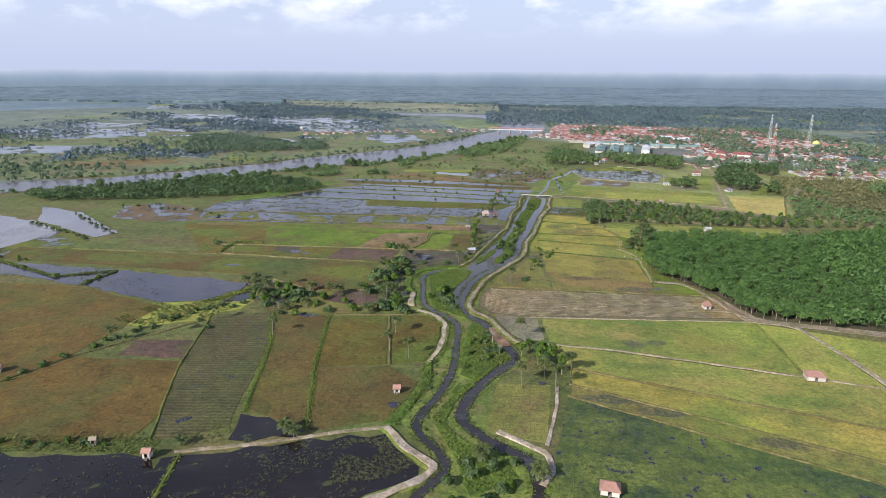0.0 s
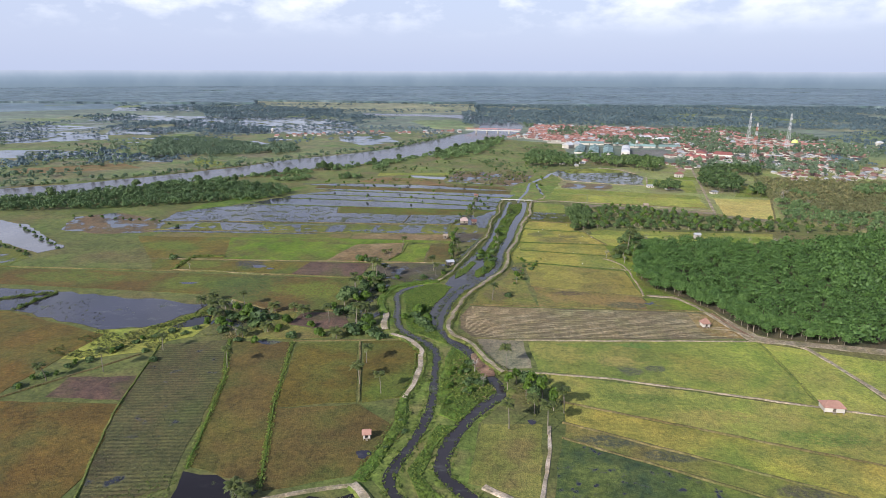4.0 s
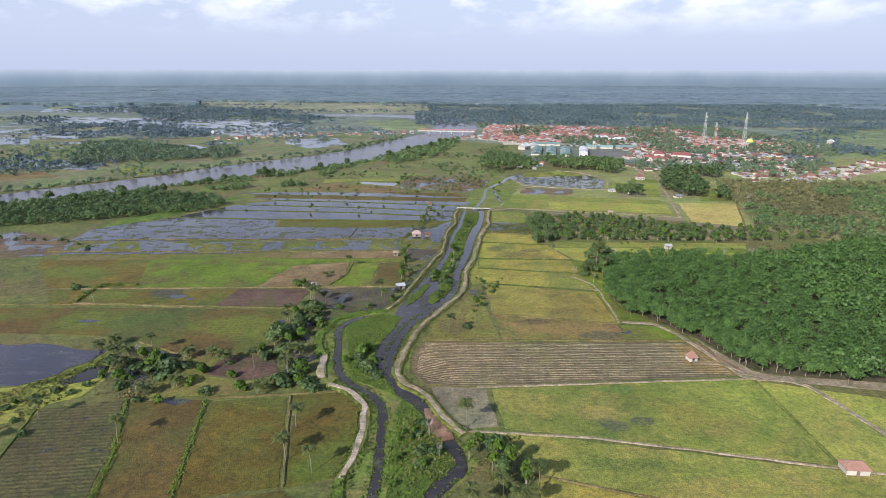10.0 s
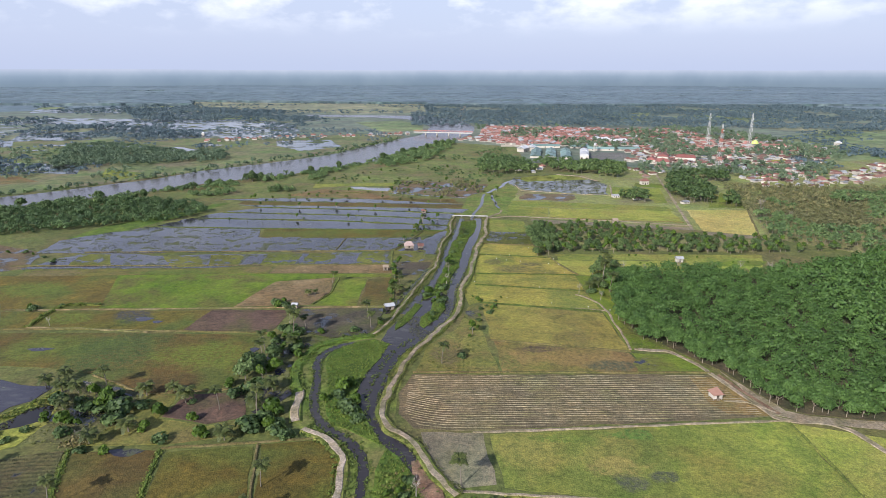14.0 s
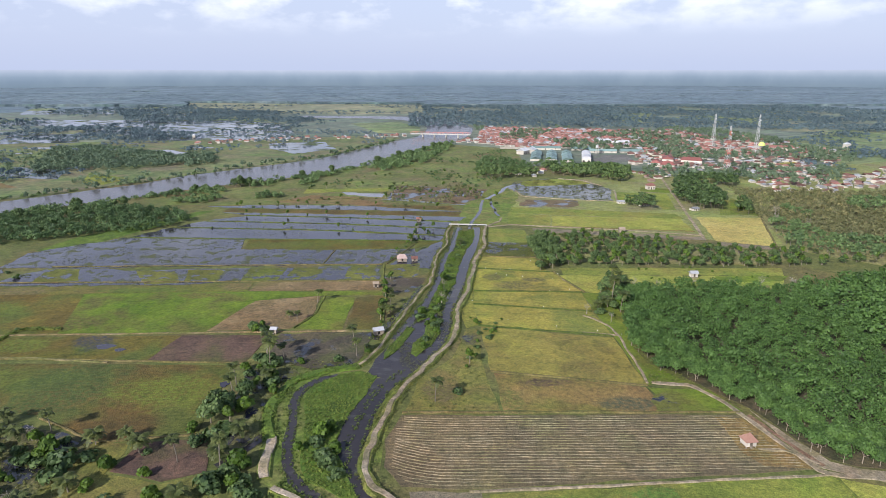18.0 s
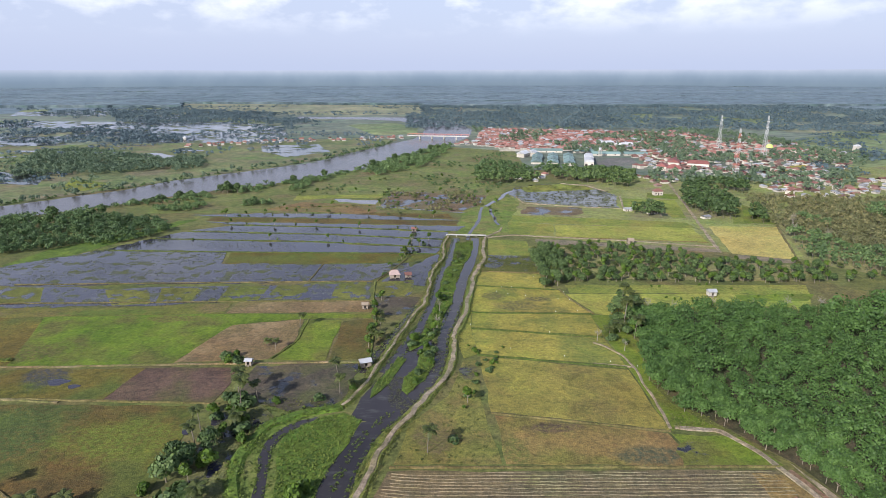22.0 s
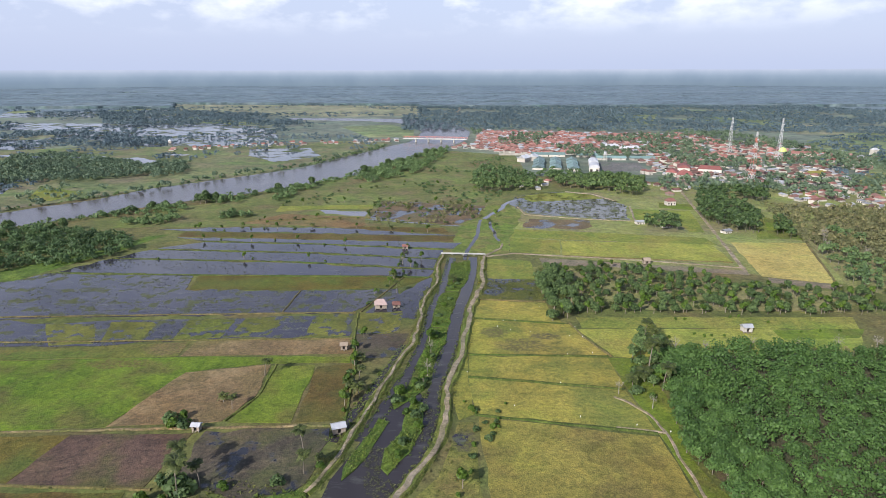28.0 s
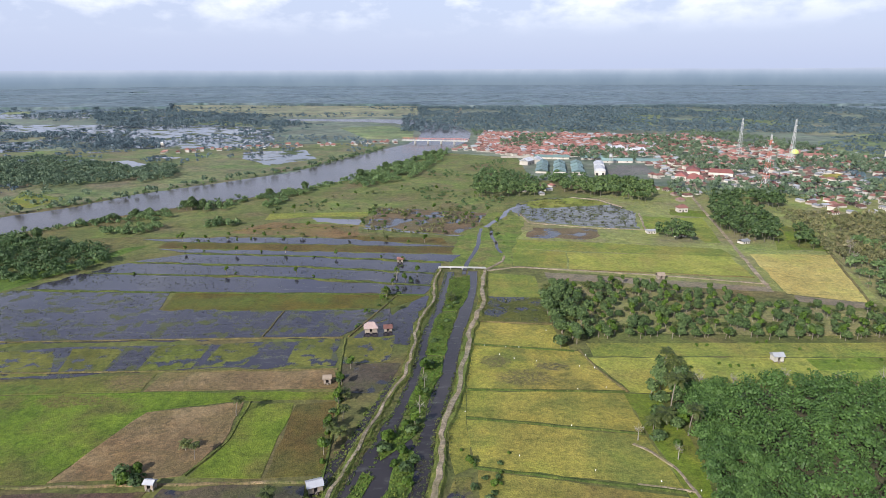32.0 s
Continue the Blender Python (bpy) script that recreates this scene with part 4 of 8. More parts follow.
    ("drowned_rice", "drowned_rice", [(-205, 424), (-188, 423), (-178, 404), (-200, 402)], "square of half drowned green rice"),
    ("drowned_rice", "drowned_rice", [(-168, 436), (-149, 437), (-149, 428), (-159, 423)], "patch of drowned rice in the flood"),
    ("stubble_field", "tan_soil", [(-88, 403), (-29, 404), (-25, 391), (-89, 390)], "tan-brown dry stubble strip"),
    ("paddy_field", "field_band", [(-216, 395), (-138, 396.5), (-90, 402), (-90, 390), (-165, 386), (-216, 375)], "yellow-green rice band with brown ends"),
    ("paddy_field", "field_lime", [(-165, 386), (-90, 389), (-26, 389), (-26, 384), (-55, 384), (-82, 377), (-92, 343), (-150, 340)], "bright green young rice field"),
    ("paddy_field", "field_back", [(-225, 384), (-165, 386), (-150, 340), (-192, 339)], "olive rice plot with wet edges"),
    ("stubble_field", "tan_soil", [(-82, 377), (-54, 383), (-53, 361), (-59, 346), (-92, 343.5)], "tan field of dry stubble"),
    ("paddy_field", "paddy_lime", [(-53, 382), (-38, 382), (-38, 345), (-57, 345), (-52, 360)], "bright lime green rice plot"),
    ("stubble_field", "rust_crop", [(-37, 381), (-25, 383), (-22, 346), (-37, 345)], "reddish-brown bare plot"),
    ("paddy_field", "field_back", [(-190, 337), (-100, 339), (-104, 317), (-143, 318), (-180, 320)], "olive rice plot with a bund"),
    ("bare_plot", "purple_soil", [(-100, 339), (-65, 340), (-68, 316), (-104, 317)], "purple-brown wet bare plot"),
    ("flooded_plot", "mire", [(-62, 341), (-26, 342), (-26, 323), (-31, 313), (-43, 310), (-62, 322)], "dark muddy plot with weeds and pools"),
    ("paddy_field", "field_wide", [(-290, 316), (-72, 314), (-68, 272), (-95, 268), (-119, 281), (-142, 286), (-285, 294)], "wide olive and brown rice field"),
    ("flooded_plot", "flood", [(-290, 291), (-205, 283), (-127, 273), (-129, 263), (-135, 254), (-143, 246), (-158, 242), (-210, 259), (-265, 271)], "flooded plot of open grey-blue water"),
    ("stubble_field", "purple_soil", [(-84, 254), (-82, 267), (-64, 269), (-59, 254), (-69, 250)], "purple-brown stubble plot"),
    ("weed_plot", "wild_grass", [(-95, 268), (-83, 266), (-85, 253), (-69, 249), (-59, 253), (-57, 244), (-78, 240), (-100, 239), (-96, 250)], "rough grass round the stubble plot"),
    ("stubble_field", "brown_crop", [(-255, 257), (-210, 258), (-154, 238), (-160, 187), (-170, 166), (-245, 190)], "brown grassy field"),
    ("stubble_field", "brown_crop", [(-170, 163), (-157, 186), (-116, 188), (-105, 155), (-106, 140), (-145, 132)], "orange-brown dry crop field"),
    ("bare_plot", "purple_soil", [(-143, 190), (-144, 203), (-119, 206), (-115, 190)], "small purple-brown wet plot"),
    ("row_crop_field", "row_crop", [(-126, 231), (-103, 237), (-92, 207), (-81, 150), (-99, 140), (-114, 180)], "dark green field of planted rows in shallow water"),
    ("stubble_field", "rust_crop", [(-100, 236), (-78, 237), (-60, 164), (-58, 153), (-80, 159)], "brown strip of dry crop"),
    ("paddy_field", "paddy_olive", [(-75, 236), (-52, 239), (-43, 195), (-67, 190)], "green-brown rice plot"),
    ("stubble_field", "rust_crop", [(-67, 189), (-42, 194), (-25, 180), (-33, 160), (-57, 151)], "brown stubble plot round a small hut"),
    ("paddy_field", "paddy_olive", [(-50, 240), (-33, 242), (-27, 231), (-27, 200), (-41, 195)], "olive rice plot with palm shadows"),
    ("pond", "pond", [(-150, 128), (-98, 133), (-94, 132), (-82, 110), (-85, 60), (-150, 60)], "black pond water beside a field hut"),
    ("pond", "pond", [(-92, 133), (-75, 138), (-60, 144), (-34, 152), (-22, 138), (-22, 134), (-37, 122), (-40, 60), (-78, 60)], "black pond with floating weed"),
    ("pond", "pond", [(-80, 157), (-78, 143), (-60, 147), (-58, 151), (-71, 156)], "small black pool in the crop"),
    ("flooded_plot", "flood_pale", [(-361, 424), (-314, 405), (-254, 356), (-261, 343), (-330, 380)], "long pale flooded ditch"),
    ("flooded_plot", "flood_pale", [(-400, 400), (-330, 378), (-292, 354), (-300, 312), (-380, 330)], "pale flooded grass plot"),
    # the wide flooded plots by the river
    ("flooded_plot", "flood_weedy", [(-235, 452), (-196, 487), (-120, 482), (-116, 461), (-60, 459), (-14, 461), (-12, 452), (-32, 432), (-120, 428), (-232, 425)], "broad flooded rice plot with weeds"),
    ("flooded_plot", "flood", [(-195, 488), (-178, 512), (-70, 503), (2, 490), (0, 479), (-38, 481), (-118, 484)], "dark blue flooded plot"),
    ("flooded_plot", "flood", [(-177, 514), (-162, 530), (-70, 521), (5, 508), (3, 493), (-70, 506)], "dark blue flooded plot with reflections"),
    ("flooded_plot", "flood", [(-161, 532), (-138, 547), (-70, 540), (8, 527), (6, 511), (-70, 524)], "blue flooded plot between bunds"),
    ("flooded_plot", "flood", [(-160, 558), (20, 543), (14, 530), (-70, 543), (-138, 550)], "blue flooded plot by the canal"),
    ("flooded_plot", "flood", [(-180, 578), (-130, 584), (-62, 580), (4, 564), (18, 560), (-100, 570), (-162, 574)], "narrow flooded plot below the trees"),
    ("flooded_plot", "flood_pale", [(-42, 606), (22, 584), (9, 586), (-50, 606)], "thin flooded strip"),
]
for i, (nm, mt, cs, lb) in enumerate(PLOTS):
    wet = nm in ("flooded_plot", "pond", "far_flood")
    sheet(nm, cs, mt, 0.05 + 0.0006 * i, lb, "pond" if nm == "pond" else "field", rag=1.0 if not wet else 3.2)

# a patchwork of plots farther out, on both sides of the river
rnd_far = random.Random(17)
for i in range(95):
    left = i % 3 > 0
    y = rnd_far.uniform(640, 2300) if left else rnd_far.uniform(900, 2600)
    x = rnd_far.uniform(-1.0, -0.36) * (y + 60) * 0.72 if left else rnd_far.uniform(0.42, 1.0) * y * 0.72
    w, d, a = rnd_far.uniform(25, 90), rnd_far.uniform(18, 60), radians(rnd_far.choice((12, 30, -20)) + rnd_far.uniform(-6, 6))
    w, d = w * (1 + y / 1500), d * (1 + y / 1500)
    cs = [(x + u * w * math.cos(a) - v * d * math.sin(a), y + u * w * math.sin(a) + v * d * math.cos(a)) for u, v in ((-0.5, -0.5), (0.5, -0.45), (0.48, 0.5), (-0.55, 0.5))]
    if any(inside(c, RIVER_FAR + RIVER_NEAR[::-1]) for c in cs):
        continue
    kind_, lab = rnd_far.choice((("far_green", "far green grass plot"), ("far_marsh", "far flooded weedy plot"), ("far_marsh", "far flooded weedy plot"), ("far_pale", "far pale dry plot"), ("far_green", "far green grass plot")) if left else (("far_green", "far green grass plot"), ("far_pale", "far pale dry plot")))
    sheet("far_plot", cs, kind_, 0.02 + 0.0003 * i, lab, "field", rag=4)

# thin sheets of flood between the trees of the far bank
for i in range(46):
    x, y = rnd_far.uniform(-860, -260), rnd_far.uniform(880, 1440)
    w, d, a = rnd_far.uniform(25, 110), rnd_far.uniform(5, 16), radians(rnd_far.uniform(-14, 22))
    cs = [(x + u * w * math.cos(a) - v * d * math.sin(a), y + u * w * math.sin(a) + v * d * math.cos(a)) for u, v in ((-0.5, -0.5), (0.5, -0.45), (0.48, 0.5), (-0.55, 0.5))]
    if not any(inside(c, RIVER_FAR + RIVER_NEAR[::-1]) for c in cs):
        sheet("far_flood", cs, "flood_pale", 0.06 + 0.0005 * i, "thin sheet of far flood water", "field", rag=5)

# closed far woods, seen as a low lumpy roof of leaves, with clearings between
def far_canopy(x0, x1, y0, y1, step, seed):
    nx, ny = int((x1 - x0) / step), int((y1 - y0) / step)
    rr = np.random.RandomState(seed)
    zz = 7 + rr.uniform(-0.8, 0.8, (ny + 1, nx + 1))
    vs, fs = [], []
    for j in range(ny + 1):
        for i in range(nx + 1):
            vs.append((x0 + i * step + rr.uniform(-0.3, 0.3) * step, y0 + j * step + rr.uniform(-0.3, 0.3) * step, zz[j, i]))
    used = set()
    for j in range(ny):
        for i in range(nx):
            cx, cy = x0 + (i + 0.5) * step, y0 + (j + 0.5) * step
            if noise.noise(Vector((cx * 0.0016, cy * 0.003, seed))) + 0.4 * noise.noise(Vector((cx * 0.006, cy * 0.01, seed))) > -0.62 and not inside((cx, cy), [(-864, 2224), (-59, 2100), (-44, 1662), (-277, 1637), (-713, 1869)]) and math.hypot(cx, cy - 300) < 4500:
                a = j * (nx + 1) + i
                fs.append((a, a + 1, a + nx + 2, a + nx + 1))
                used.update(fs[-1])
    edges = {}
    for f in fs:
        for a, b in zip(f, f[1:] + f[:1]):
            edges[(a, b)] = edges.get((b, a)) is None
    rim = [e for e in edges if (e[1], e[0]) not in edges]
    low = {}
    for a, b in rim:
        for k in (a, b):
            if k not in low:
                low[k] = len(vs)
                vs.append((vs[k][0], vs[k][1], 0))
        fs.append((b, a, low[a], low[b]))
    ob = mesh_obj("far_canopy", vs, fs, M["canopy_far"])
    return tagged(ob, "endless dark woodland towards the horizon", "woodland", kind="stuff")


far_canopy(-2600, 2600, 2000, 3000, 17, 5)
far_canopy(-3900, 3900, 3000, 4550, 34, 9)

# canal water, from the town side back to the start
R_DIKE = [(31, 512), (28, 487), (28, 471), (20, 436), (17, 411), (14, 387), (9, 367), (8, 348), (6, 334), (1, 322), (-7, 305), (-11, 296), (-14, 285), (-16, 274), (-18, 262), (-18, 254), (-15, 247), (-7, 239), (-2, 227), (4, 218)]
L_DIKE = [(8, 516), (5, 498), (5, 472), (-1, 445), (-2, 422), (-4, 399), (-8, 386), (-12, 369), (-16, 352), (-19, 340), (-22, 325), (-27, 313)]
R_ARM = [(25, 514), (20, 462), (14, 432), (11, 402), (7, 379), (4, 360), (3, 345), (0, 328)]
L_ARM = [(13, 512), (8, 462), (3, 436), (1, 408), (-2, 387), (-6, 370), (-11, 352), (-16, 335)]
R_CREEK = [(-9, 309), (-17, 297), (-21, 277), (-22, 262), (-19, 248), (-12, 240), (-7, 232), (0, 214), (4, 204), (-3, 195), (-8, 186), (-12, 176), (-14, 162), (-7, 154), (1, 148), (7, 145), (10, 132), (6, 118)]
L_CREEK = [(-33, 306), (-41, 302), (-45, 292), (-42, 278), (-40, 260), (-35, 249), (-25, 241), (-20, 231), (-20, 219), (-19, 205), (-19, 190), (-22, 174), (-27, 160), (-25, 153), (-19, 147), (-14, 138), (-19, 130), (-25, 118)]
sheet("weed_flat", [(12, 520), (46, 520), (50, 556), (58, 585), (66, 622), (60, 648), (48, 652), (40, 640), (34, 612), (20, 590), (16, 556)], "canal_head", 0.125, "lush green weeds round the canal head", "bank", rag=2.5)
band("canal", [(20, 508), (22, 526), (27, 545), (31, 565), (32, 582), (35, 603)], 2.2, "canal", 0.129, "narrow winding stream above the bridge", "water")
band("canal", [(43, 546), (41, 557), (42, 568), (40, 582), (41, 597)], 2.0, "canal", 0.13, "narrow canal arm full of weed", "water")
band("canal", [(38, 606), (46, 625), (54, 639), (56, 652), (62, 664), (75, 679)], 3.4, "flood_pale", 0.131, "winding head of the canal by the flooded plots", "water")
band("canal", R_ARM, 5.2, "canal", 0.13, "dark canal channel beside the dyke", "water")
band("canal", L_ARM, 4.2, "canal", 0.131, "dark canal channel below the bank path", "water")
sheet("canal_pool", [(-24, 306), (-22, 318), (-17, 332), (-11, 352), (-5, 366), (0, 362), (5, 350), (4, 334), (0, 323), (-6, 312), (-11, 303)], "canal", 0.128, "wide dark canal pool with weeds", "water")
sheet("creek_pool", [(-13, 306), (-18, 290), (-18.5, 274), (-20, 260), (-18, 250), (-12, 243), (-8, 235), (-9, 230), (-17, 241), (-22, 252), (-28, 263), (-28, 273), (-25, 286), (-20, 304)], "canal", 0.139, "wide dark stretch of the creek", "water")
band("creek", R_CREEK, 4.0, "canal", 0.134, "dark winding creek between weedy banks", "water")
band("creek", L_CREEK, 3.0, "canal", 0.136, "dark creek branch edged with weeds", "water")
band("ditch", [(-7, 398), (-12, 379), (-16, 363), (-21, 347), (-24, 335)], 2.6, "canal", 0.133, "dark ditch beside the bank path", "water")
band("ditch", [(-48, 272), (-52, 262), (-57, 256)], 2.6, "canal", 0.133, "dark ditch in the thicket", "water")
# green tongues of weed between the arms
ISLANDS = [
    ([(-20, 305), (-26, 309), (-32, 307), (-40, 299), (-41, 290), (-38, 274), (-36, 260), (-32, 250), (-24, 245), (-17, 240), (-22, 252), (-27, 263), (-27, 274), (-24, 288)], "lush green weeds between two creek arms"),
    ([(-15, 238), (-17, 228), (-17, 205), (-16, 190), (-10, 186), (-5, 196), (1, 205), (-3, 216), (-9, 230)], "weed-grown tongue of land at the creek fork"),
    ([(23, 506), (22.3, 488), (19.3, 470), (15, 458), (9, 459), (10, 468), (11.5, 480), (12.5, 500)], "weedy green strip between the canal arms"),
    ([(15, 457), (13, 440), (10.8, 425), (9.5, 415), (2.6, 416), (3.4, 430), (5, 442), (7.6, 455)], "weedy green strip between the canal arms"),
    ([(9, 414), (8.5, 400), (6, 392), (5, 386), (2.5, 376), (-1, 372), (-2, 382), (0.6, 392), (1.6, 404), (3, 414)], "weedy green strip between the canal arms"),
    ([(-2, 371), (2, 373), (1, 364), (-3, 358), (-8, 352), (-9, 358), (-5, 364)], "bushy strip between the canal arms"),
    ([(-12, 347), (-9, 345), (-12, 334), (-16, 322), (-19, 318), (-18, 328)], "weeds along the pool below the bank path"),
    ([(-9, 331), (-5, 340), (-2, 358), (1, 356), (1, 340), (-2, 330), (-7, 320), (-9, 323)], "bushy islet in the canal pool"),
    ([(-16, 184), (-10, 184), (-16, 172), (-18, 160), (-11, 151), (0, 144), (4, 136), (-8, 128), (-12, 140), (-18, 152), (-22, 162)], "weed-choked bank in the creek bend"),
]
for cs, lb in ISLANDS:
    sheet("weed_island", cs, "weed_green", 0.3, lb, "island", rag=1.6)

for px_, py_, w_, d_ in [(-125, 329, 9, 5), (-118, 326, 5, 3), (-63, 306, 6, 7), (-70, 300, 4, 4), (32, 465, 8, 4), (44, 460, 7, 4), (-150, 300, 12, 3), (-35, 168, 5, 4), (2, 346, 3, 3), (12, 336, 5, 6), (12, 188, 3, 3), (-86, 236, 11, 4), (-103, 265, 9, 6), (-58, 268, 4, 8), (-56, 282, 4, 7)]:
    sheet("puddle", [(px_ + w_ * 0.5 * math.cos(k) * (0.8 + 0.25 * math.sin(3 * k)), py_ + d_ * 0.5 * math.sin(k)) for k in (i * math.pi / 6 for i in range(12))], "flood_weedy", 0.145, "shallow puddle of standing water", "water", rag=1.2)

# dykes with a worn top, lanes and bunds
def dyke(line, width, worn, height, label, top="path"):
    ridge("dyke", line, width, height, "bund_grass", label, "dyke", top=0.6, rag=0.9)
    ridge("dyke_path", line, worn, 0.1, top, "worn bare earth on top of the dyke", "path", base=height * 1.08, top=0.8, rag=1.5)


dyke(R_DIKE, 4.4, 1.8, 0.8, "clay dyke with grassy sides")
dyke(L_DIKE, 3.6, 1.1, 0.7, "grassy bank beside the canal")
ridge("dyke", [(-27, 313), (-39, 309), (-48, 302), (-51, 287), (-49, 276), (-46, 268)], 4.5, 0.7, "weed_green", "overgrown green dyke", "dyke")
dyke([(-46, 269), (-45, 260), (-43, 251)], 4.0, 2.4, 0.6, "bare sandy stretch of dyke", "sand")
dyke([(-40, 247), (-31, 241), (-26, 233), (-25, 220), (-26, 207), (-28, 198)], 3.8, 1.9, 0.6, "sandy bank beside the creek", "sand")
ridge("dyke", [(-28, 199), (-27, 186), (-30, 171), (-34, 157)], 4.2, 0.6, "weed_green", "green overgrown bank", "dyke")
ridge("dyke", [(-90, 136), (-75, 140.5), (-60, 146), (-48, 151), (-35, 155)], 1.3, 0.5, "path", "pale earth bund round the pond", "dyke", top=0.6)
dyke([(-35, 155), (-27, 145), (-18, 138), (-22, 131), (-33, 123), (-40, 112)], 4.2, 2.6, 0.6, "wide pale earth bund", "sand")
ridge("path", [(17, 186), (16, 173), (12, 152)], 1.3, 0.3, "sand", "narrow worn earth path", "path", top=0.7)
ridge("path", [(-2, 157), (7, 151), (12, 148), (13, 141), (10, 134)], 2.2, 0.4, "sand", "sandy spoil bank beside the creek", "path", top=0.7)
ridge("lane", [(72, 301), (84, 299.5), (90, 290), (93, 280), (96.5, 267), (100.5, 253.5), (105, 252), (114, 251), (119, 247), (122, 235), (126, 215), (128, 199), (150, 170)], 2.0, 0.25, "path", "pale earth farm lane", "lane", top=0.8)
ridge("path", [(9, 246), (47, 248.5), (104, 252.5)], 1.1, 0.3, "path", "pale footpath on a field bund", "path", top=0.6)
ridge("path", [(4, 220.5), (42, 217), (101, 204), (128, 197.5)], 1.0, 0.3, "path", "earth footpath on a bund", "path", top=0.6)
ridge("path", [(89, 263.5), (96, 263), (102, 257)], 0.9, 0.3, "path", "short footpath to the hut", "path", top=0.7)
band("ditch", [(94.5, 281), (98.5, 267), (102.5, 256)], 1.5, "mud_bank", 0.14, "muddy brown ditch along the plantation", "water")
ridge("lane", [(31, 513), (48, 520), (120, 505), (168, 491)], 1.8, 0.3, "path", "earth lane on a raised bank", "lane", top=0.7)
ridge("lane", [(31, 514), (42, 530), (44, 540)], 1.8, 0.4, "path", "curving earth lane at the bridge", "lane", top=0.7)
ridge("lane", [(165, 484), (179, 545), (194, 610), (214, 700), (247, 783), (262, 850), (291, 960)], 2.2, 0.3, "path", "pale lane to the town", "lane", top=0.8)
ridge("lane", [(200, 464), (229, 541)], 1.6, 0.3, "bund_soil", "earth bank beside the straw field", "lane", top=0.7)
ridge("lane", [(66, 646), (69, 618), (110, 603), (142, 597), (153, 646)], 1.6, 0.4, "path", "bare bank between flooded plots", "lane", top=0.7)
ridge("lane", [(115, 706), (136, 694), (148, 664)], 2.0, 0.4, "path", "bare clay bank above the flooded plot", "lane", top=0.7)

sheet("spoil_bank", [(-8, 232), (-4, 233), (0, 222), (1, 216), (-3, 215), (-7, 224)], "mud_bank", 0.42, "red-brown spoil heaped on the creek bank", "bank", rag=1.6)
ridge("road", [(228, 721), (247, 783), (262, 850), (294, 964), (330, 1060)], 5.0, 0.3, "path", "pale road into the town", "road", top=0.9)
ridge("road", [(31, 1413), (42, 1625), (67, 2034), (100, 2606), (134, 3236)], 9.0, 0.3, "path", "pale straight road through the far woods", "road", top=0.9)
ridge("hedge_bank", [(-168, 320), (-169, 336), (-167, 345), (-151, 345)], 2.0, 0.7, "bund_grass", "dark weedy field bank", "bund")
ridge("hedge_bank", [(-168, 320), (-144, 319), (-117, 316)], 1.2, 0.45, "bund_tan", "low bare field bund", "bund")
ridge("hedge_bank", [(-280, 290), (-230, 269), (-205, 282), (-209, 259)], 1.6, 0.4, "bund_grass", "weedy bank through the flood", "bund")
ridge("lane", [(62, 359), (65.5, 356), (70, 348.5), (71.6, 338.4), (71, 327.7), (71.4, 316.4), (71, 306), (70.5, 300.5)], 0.9, 0.35, "path", "pale worn footpath at the plantation", "path", top=0.8)

BUNDS = [
    ("path", [(58, 341.6), (66, 340), (71.5, 338.6)]),
    ("bund_weed", [(16, 373), (67, 364)]), ("bund_weed", [(17, 349), (69, 338.5)]), ("bund_soil", [(19, 309), (70, 299)]),
    ("bund_weed", [(17, 390), (68, 388)]), ("bund_weed", [(19, 425), (58, 418)]), ("bund_soil", [(22, 447), (54, 443)]), ("bund_soil", [(60, 419), (63, 404), (69, 388)]), ("bund_soil", [(-10, 282.5), (93, 282.5)]),
    ("bund_soil", [(22, 200.5), (112, 171.5), (150, 149)]), ("bund_soil", [(21, 188.5), (98, 156.5), (140, 131)]), ("bund_soil", [(20, 180.5), (94, 146.5)]),
    ("bund_grass", [(103, 251), (103, 204)]), ("bund_soil", [(76, 515), (166, 501)]),
    ("bund_weed", [(-178, 513), (-70, 504.5), (4, 491)]), ("bund_weed", [(-162, 531), (-70, 522.5), (6, 509.5)]), ("bund_weed", [(-140, 548), (-70, 541.5), (10, 528.5)]),
    ("bund_weed", [(-196, 487.5), (-118, 483), (-38, 480), (1, 478)]), ("bund_soil", [(-205, 427), (-53, 431), (-30, 431)]), ("bund_soil", [(-230, 401), (-88, 403.5), (-28, 404.5)]),
    ("bund_tan", [(-190, 338.5), (-78, 342), (-24, 343.5)]), ("bund_soil", [(-290, 317), (-140, 318.5), (-66, 315)]),
    ("bund_soil", [(-119, 280), (-95, 267), (-66, 271)]), ("bund_grass", [(-52, 383), (-52, 361), (-58, 346)]),
    ("bund_soil", [(-77, 238), (-50, 241), (-34, 243)]), ("weed_green", [(-77, 237), (-68, 190), (-58, 152)]), ("bund_soil", [(-51, 240), (-42, 195)]),
    ("weed_green", [(-102, 237), (-91, 207), (-80, 158)]), ("bund_grass", [(-127, 231), (-115, 181), (-100, 140)]),
    ("bund_grass", [(-88, 135), (-84, 112), (-82, 60)]), ("bund_soil", [(-170, 165), (-158, 187), (-130, 222)]), ("bund_soil", [(-42, 607), (-45, 612), (-128, 600)]),
    ("bund_grass", [(-29, 430), (-27, 404), (-24, 383), (-22, 345)]), ("bund_soil", [(-12, 478), (-28, 432)]), ("bund_soil", [(-60, 459), (-62, 432)]),
]
for mt, ln in BUNDS:
    ridge("bund", ln, 0.7 if mt == "weed_green" else 1.1 if mt == "bund_weed" else 0.9, 0.4, mt, "low grassy field bund" if mt not in ("bund_soil", "bund_tan", "path") else "low bare earth field bund", base=0.05)


